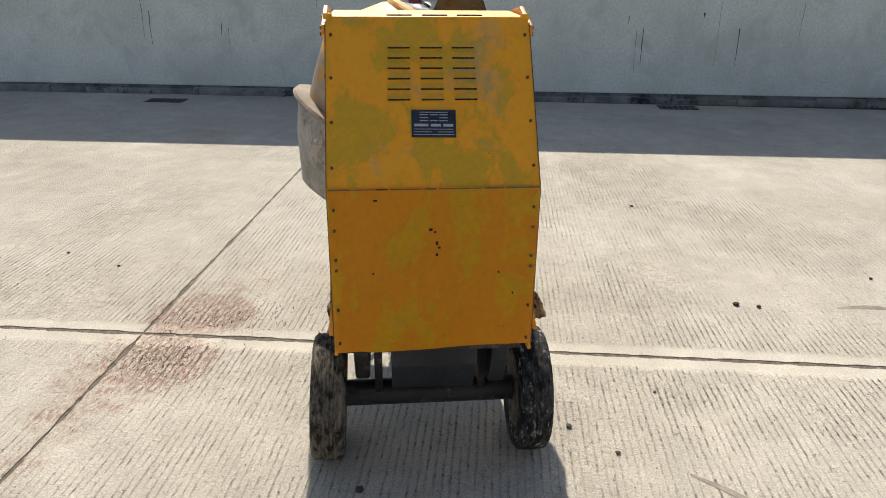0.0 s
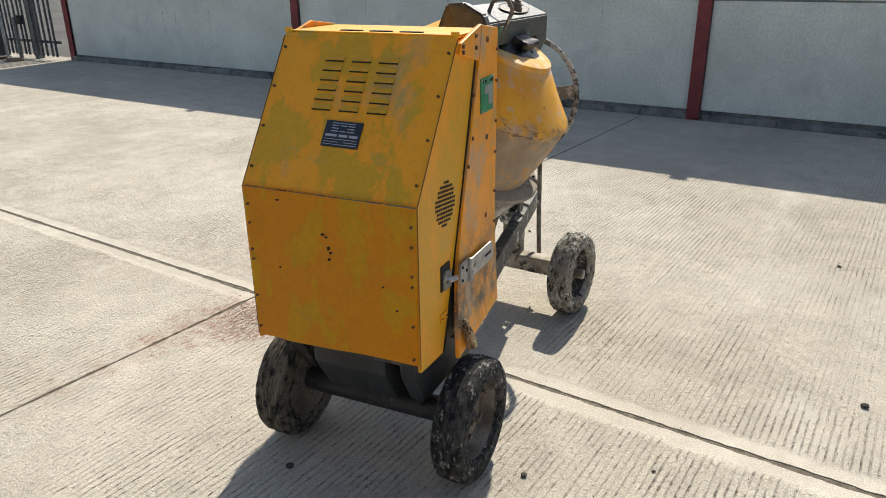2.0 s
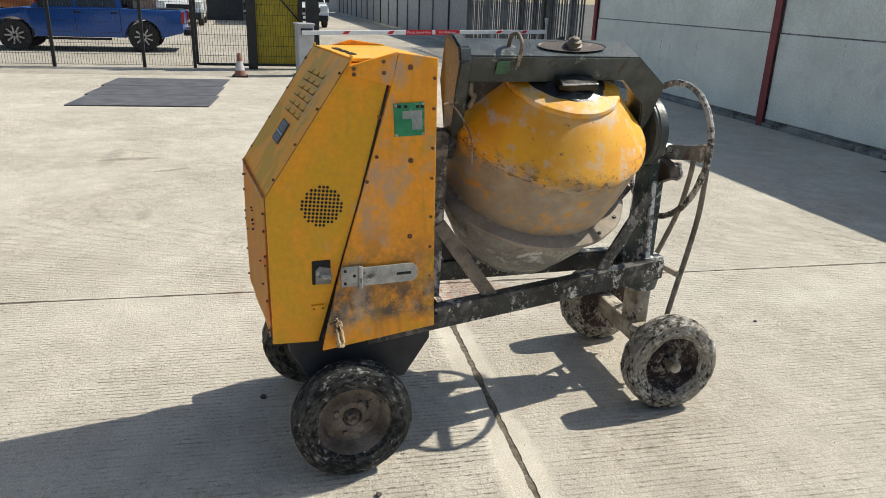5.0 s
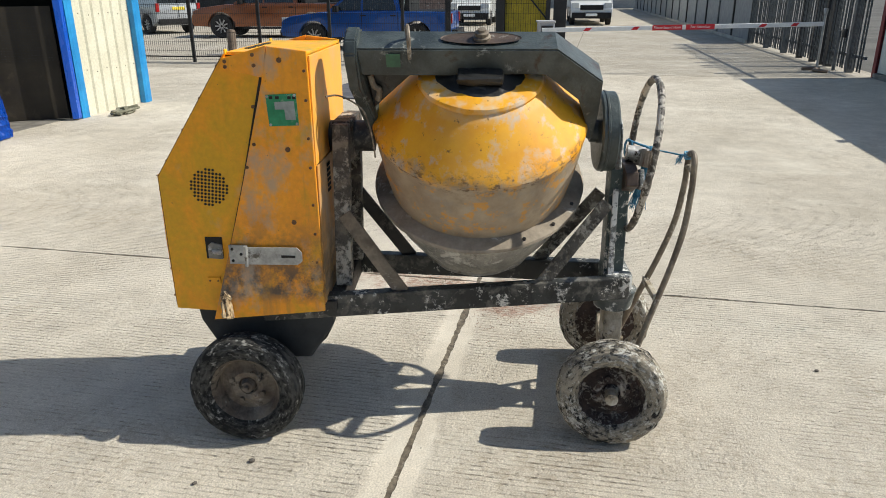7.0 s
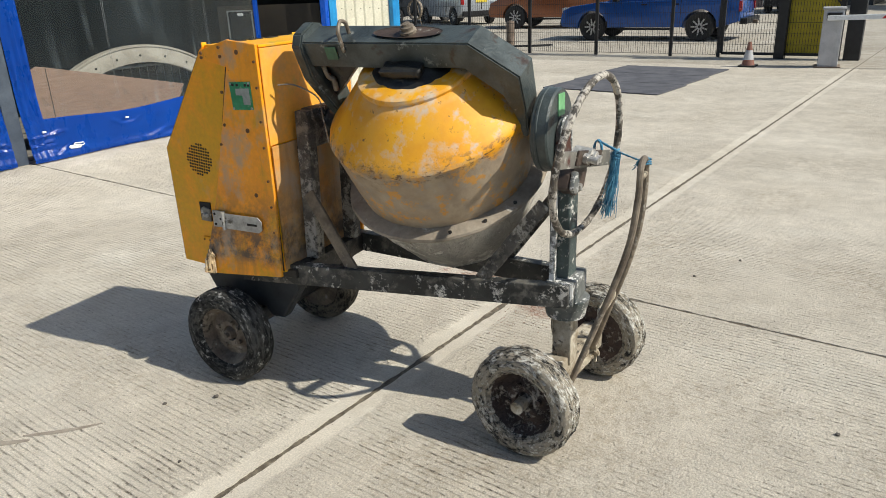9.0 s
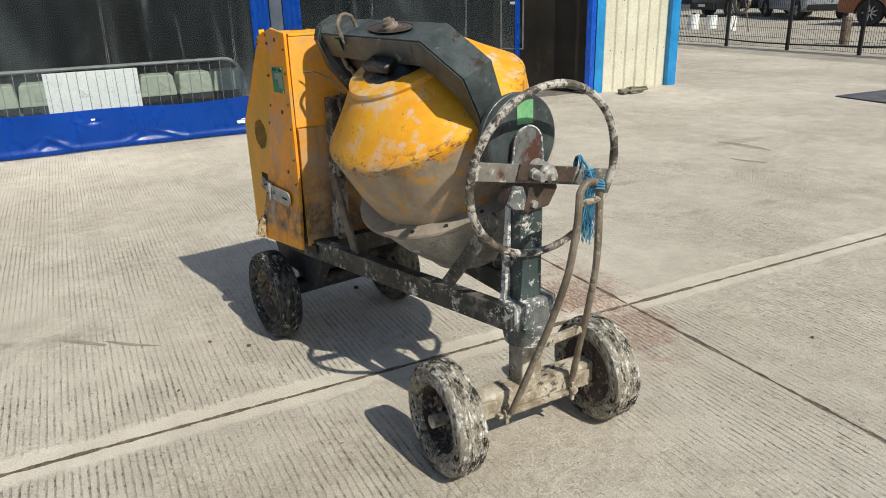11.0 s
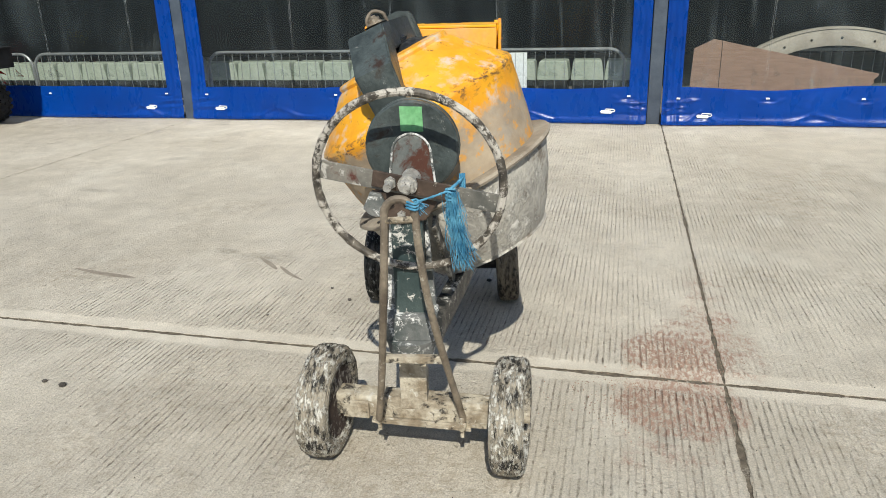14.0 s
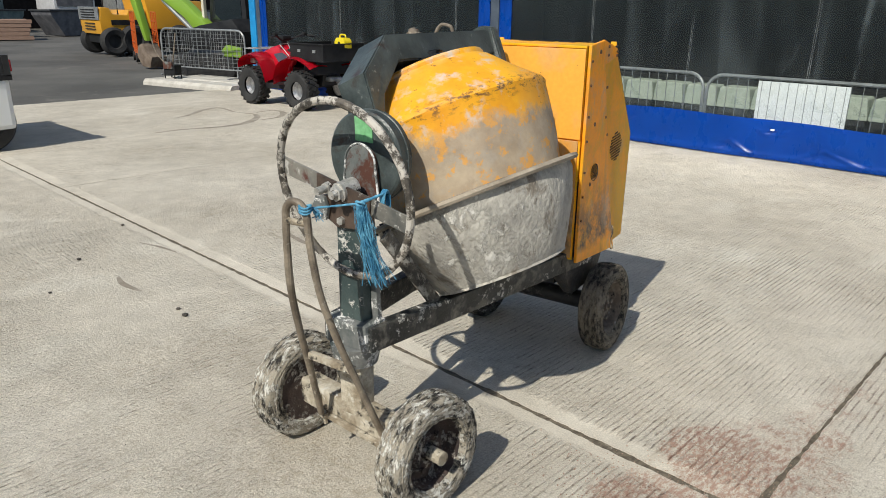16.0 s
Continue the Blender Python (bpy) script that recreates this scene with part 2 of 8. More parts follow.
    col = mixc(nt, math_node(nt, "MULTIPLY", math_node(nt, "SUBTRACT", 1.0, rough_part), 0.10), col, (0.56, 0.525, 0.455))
    # pits and dark specks in drifts
    drift = ramp(nt, noise_tex(nt, v, 1.6, 5, 0.6), [(0.40, grey(0.0)), (0.60, grey(1))])
    pits = ramp(nt, noise_tex(nt, coords(nt, (1, 0.7, 1)), 62, 3, 0.55), [(0.53, grey(0)), (0.60, grey(1))])
    pits = math_node(nt, "MULTIPLY", math_node(nt, "MULTIPLY", pits, rough_part), math_node(nt, "MAXIMUM", math_node(nt, "MULTIPLY", ribs, 1.3), math_node(nt, "MULTIPLY", drift, 0.25)))
    big_pits = ramp(nt, noise_tex(nt, coords(nt, shift=(3, 7, 0)), 32, 5, 0.65), [(0.645, grey(0)), (0.685, grey(1))])
    pits = math_node(nt, "MAXIMUM", pits, math_node(nt, "MULTIPLY", big_pits, math_node(nt, "MULTIPLY", rough_part, 0.6)))
    col = mixc(nt, math_node(nt, "MULTIPLY", pits, 0.7), col, (0.17, 0.14, 0.10))
    oil = ramp(nt, noise_tex(nt, coords(nt, shift=(2.3, 8.1, 0)), 2.2, 4, 0.6), [(0.66, grey(0)), (0.78, grey(0.5))])
    col = mixc(nt, oil, col, (0.22, 0.20, 0.175))
    # dark drips and scuffs, then brick dust by the crossing of the joints (u, v in metres from it)
    def blot(u, w, ru, rw, k):
        du = math_node(nt, "DIVIDE", math_node(nt, "SUBTRACT", sep.outputs[0], u), ru)
        dv = math_node(nt, "DIVIDE", math_node(nt, "SUBTRACT", sep.outputs[1], w), rw)
        d = math_node(nt, "ADD", math_node(nt, "MULTIPLY", du, du), math_node(nt, "MULTIPLY", dv, dv))
        return math_node(nt, "MULTIPLY", math_node(nt, "MAXIMUM", math_node(nt, "SUBTRACT", 1.0, d), 0.0), k)
    if not old:
        drip = blot(-1.99, -0.84, 0.14, 0.07, 0.9)
        for q in ((-1.39, -0.93, 0.13, 0.06, 0.9), (-1.52, -1.78, 0.16, 0.06, 0.8), (-3.49, -2.39, 0.55, 0.10, 0.8), (4.62, -2.26, 0.22, 0.07, 0.8), (4.60, -3.45, 0.15, 0.10, 0.6), (2.77, -1.09, 0.10, 0.05, 1.0), (2.42, -1.02, 0.30, 0.09, 0.6)):
            drip = math_node(nt, "ADD", drip, blot(*q))
        worn = ramp(nt, noise_tex(nt, coords(nt, shift=(4, 9, 6)), 16, 6, 0.7), [(0.36, grey(0.15)), (0.60, grey(1))])
        col = mixc(nt, math_node(nt, "MULTIPLY", math_node(nt, "MULTIPLY", drip, worn), 0.62), col, (0.17, 0.145, 0.12))
    s = blot(0.17, -0.22, 0.24, 0.22, 1.35)
    for q in ((0.17, 0.19, 0.28, 0.23, 1.25), (0.05, -0.28, 0.34, 0.48, 0.46), (0.55, -0.2, 0.5, 0.6, 0.18), (0.25, 0.45, 0.35, 0.4, 0.30), (1.05, 1.1, 0.5, 0.5, 0.12), (0.0, -0.9, 0.2, 0.6, 0.3)):
        s = math_node(nt, "ADD", s, blot(*q))
    lump_n = noise_tex(nt, coords(nt, shift=(1, 2, 3)), 9, 6, 0.65)
    speck = noise_tex(nt, coords(nt, (62, 24, 1)), 1.0, 7, 0.75)
    f = math_node(nt, "ADD", math_node(nt, "MULTIPLY", math_node(nt, "SUBTRACT", lump_n, 0.5), 1.6), s)
    f = math_node(nt, "MULTIPLY", ramp(nt, math_node(nt, "MULTIPLY", f, math_node(nt, "MINIMUM", math_node(nt, "MULTIPLY", s, 4.0), 1.0)), [(0.20, grey(0)), (0.56, grey(0.80))]), ramp(nt, speck, [(0.44, grey(0.05)), (0.57, grey(1.0))]))
    f = math_node(nt, "MAXIMUM", f, math_node(nt, "MULTIPLY", ribs, math_node(nt, "MINIMUM", s, 0.8)))
    col = mixc(nt, math_node(nt, "MINIMUM", math_node(nt, "MULTIPLY", f, 1.0), 0.88), col, (0.33, 0.185, 0.135))
    nt.links.new(col, p.inputs["Base Color"])
    p.inputs["Roughness"].default_value = 0.9
    p.inputs["Specular IOR Level"].default_value = 0.2
    h = math_node(nt, "SUBTRACT", math_node(nt, "MULTIPLY", grain, 0.30), math_node(nt, "MULTIPLY", ribs, 0.9))
    h = math_node(nt, "SUBTRACT", h, math_node(nt, "MULTIPLY", pits, 0.9))
    h = math_node(nt, "ADD", h, math_node(nt, "MULTIPLY", mid, 0.8))
    h = math_node(nt, "ADD", h, math_node(nt, "MULTIPLY", math_node(nt, "MULTIPLY", noise_tex(nt, v, 50, 6, 0.75), rough_part), 1.3))
    bump(nt, p, h, 1.0, 0.0065)
    return m


def clear_pvc():
    """Hazy see-through sheet with wipe streaks and a soft gloss."""
    m, nt, p = base_mat("clear_pvc")
    out = nt.nodes["Material Output"]
    nt.nodes.remove(p)
    tr = nt.nodes.new("ShaderNodeBsdfTransparent")
    tr.inputs[0].default_value = (0.76, 0.80, 0.80, 1)
    gl = nt.nodes.new("ShaderNodeBsdfGlossy")
    gl.inputs["Roughness"].default_value = 0.16
    # bluish diffuse haze; it also paints in the sky's reflection
    df = nt.nodes.new("ShaderNodeBsdfDiffuse")
    df.inputs[0].default_value = (0.44, 0.53, 0.57, 1)
    streak = ramp(nt, noise_tex(nt, coords(nt, (5, 5, 0.55)), 1.0, 2, 0.5, 0.5), [(0.34, grey(0.022)), (0.60, grey(0.037)), (0.74, grey(0.080))])
    wipe = ramp(nt, noise_tex(nt, coords(nt, (0.9, 0.9, 0.5), (2, 5, 1)), 1.0, 3, 0.5, 1.2), [(0.54, grey(0)), (0.72, grey(0.055))])
    streak = math_node(nt, "ADD", streak, wipe)
    # pale crease lines paint the light that wrinkles catch
    thin = math_node(nt, "ABSOLUTE", math_node(nt, "SUBTRACT", noise_tex(nt, coords(nt, (2.0, 2.0, 0.16)), 1.0, 1, 0.4), 0.5))
    gaps = ramp(nt, noise_tex(nt, coords(nt, (2, 2, 1.2), (4, 1, 1)), 1.0, 5), [(0.52, grey(0)), (0.68, grey(0.14))])
    crease = math_node(nt, "MULTIPLY", ramp(nt, thin, [(0.0, grey(1)), (0.02, grey(0))]), gaps)
    streak = math_node(nt, "ADD", streak, crease)
    a = nt.nodes.new("ShaderNodeMixShader")
    nt.links.new(streak, a.inputs[0]), nt.links.new(tr.outputs[0], a.inputs[1]), nt.links.new(df.outputs[0], a.inputs[2])
    fr = nt.nodes.new("ShaderNodeFresnel")
    fr.inputs[0].default_value = 1.5
    wave = nt.nodes.new("ShaderNodeBump")
    wave.inputs["Strength"].default_value, wave.inputs["Distance"].default_value = 0.06, 0.05
    nt.links.new(noise_tex(nt, coords(nt), 1.6, 2), wave.inputs["Height"])
    nt.links.new(wave.outputs[0], gl.inputs["Normal"])
    b = nt.nodes.new("ShaderNodeMixShader")
    nt.links.new(fr.outputs[0], b.inputs[0]), nt.links.new(a.outputs[0], b.inputs[1]), nt.links.new(gl.outputs[0], b.inputs[2])
    nt.links.new(b.outputs[0], out.inputs[0])
    return m


def weld_line(name):
    """Thin pale weld, painted to show in stretches as if it caught light there."""
    m, nt, p = base_mat(name)
    out = nt.nodes["Material Output"]
    p.inputs["Base Color"].default_value = (0.42, 0.46, 0.47, 1)
    p.inputs["Roughness"].default_value = 0.5
    tr = nt.nodes.new("ShaderNodeBsdfTransparent")
    mx = nt.nodes.new("ShaderNodeMixShader")
    nt.links.new(ramp(nt, noise_tex(nt, coords(nt, (1, 1, 2.2)), 1.3, 4, 0.6), [(0.40, grey(0.04)), (0.66, grey(0.75))]), mx.inputs[0])
    nt.links.new(tr.outputs[0], mx.inputs[1]), nt.links.new(p.outputs[0], mx.inputs[2])
    nt.links.new(mx.outputs[0], out.inputs[0])
    return m


def creased_pvc(name, a, b):
    """Glossy sheet with a faint unevenness; its folds are in the mesh."""
    m, nt, p = base_mat(name)
    nt.links.new(ramp(nt, noise_tex(nt, coords(nt), 1.5, 4), [(0.35, a), (0.65, b)]), p.inputs["Base Color"])
    dust = noise_tex(nt, coords(nt, (1, 1, 0.4)), 9, 5, 0.6)
    nt.links.new(ramp(nt, dust, [(0.35, grey(0.24)), (0.75, grey(0.40))]), p.inputs["Roughness"])
    bump(nt, p, noise_tex(nt, coords(nt, (2.0, 2.0, 5.0), (3, 0, 1)), 1.0, 2, 0.5, 0.6), 0.35, 0.010)
    return m


def caked_tyre(name, rubber, mud, crust, mud_at, crust_at):
    """Rubber under streaks of mud and crust that run round the wheel (axle along x)."""
    m, nt, p = base_mat(name)
    v = coords(nt)
    sep = nt.nodes.new("ShaderNodeSeparateXYZ")
    nt.links.new(v, sep.inputs[0])
    turn = math_node(nt, "MULTIPLY", math_node(nt, "ARCTAN2", sep.outputs[1], sep.outputs[2]), 0.085)
    rad = math_node(nt, "SQRT", math_node(nt, "ADD", math_node(nt, "MULTIPLY", sep.outputs[1], sep.outputs[1]), math_node(nt, "MULTIPLY", sep.outputs[2], sep.outputs[2])))
    comb = nt.nodes.new("ShaderNodeCombineXYZ")
    nt.links.new(turn, comb.inputs[0]), nt.links.new(rad, comb.inputs[1]), nt.links.new(sep.outputs[0], comb.inputs[2])
    far = nt.nodes.new("ShaderNodeVectorMath")
    far.operation = "ADD"
    nt.links.new(comb.outputs[0], far.inputs[0])
    far.inputs[1].default_value = (3.3, 1.7, 5.1)
    grain = noise_tex(nt, v, 130, 4, 0.7)
    big = noise_tex(nt, v, 7, 3, 0.6)
    f_mud = ramp(nt, math_node(nt, "ADD", math_node(nt, "MULTIPLY", noise_tex(nt, comb.outputs[0], 55, 10, 0.72), 0.75), math_node(nt, "MULTIPLY", big, 0.25)), [(mud_at[0], grey(0)), (mud_at[1], grey(1))])
    f_crust = ramp(nt, math_node(nt, "ADD", math_node(nt, "MULTIPLY", noise_tex(nt, far.outputs[0], 70, 10, 0.75), 0.7), math_node(nt, "MULTIPLY", noise_tex(nt, coords(nt, shift=(2, 9, 4)), 8, 4, 0.6), 0.3)), [(crust_at[0], grey(0)), (crust_at[1], grey(1))])
    tone = ramp(nt, grain, [(0.3, grey(0.65)), (0.7, grey(1.25))])
    col = mixc(nt, f_mud, rubber, mixc(nt, 0.6, mud, tone, "MULTIPLY"))
    col = mixc(nt, f_crust, col, mixc(nt, 0.4, crust, tone, "MULTIPLY"))
    nt.links.new(col, p.inputs["Base Color"])
    p.inputs["Roughness"].default_value = 0.9
    p.inputs["Specular IOR Level"].default_value = 0.3
    bump(nt, p, math_node(nt, "ADD", math_node(nt, "ADD", f_mud, f_crust), math_node(nt, "MULTIPLY", grain, 0.5)), 0.8, 0.004)
    return m


def car_paint(name, c, rough=0.28, metal=0.3):
    m, nt, p = base_mat(name)
    v = coords(nt)
    n = noise_tex(nt, v, 2.0, 4)
    nt.links.new(mixc(nt, 0.25, c, ramp(nt, n, [(0.3, grey(0.8)), (0.7, grey(1.1))]), "MULTIPLY"), p.inputs["Base Color"])
    p.inputs["Roughness"].default_value, p.inputs["Metallic"].default_value = rough, metal
    p.inputs["Coat Weight"].default_value, p.inputs["Coat Roughness"].default_value = 0.5, 0.08
    return m


CEMENT = (0.62, 0.60, 0.55)
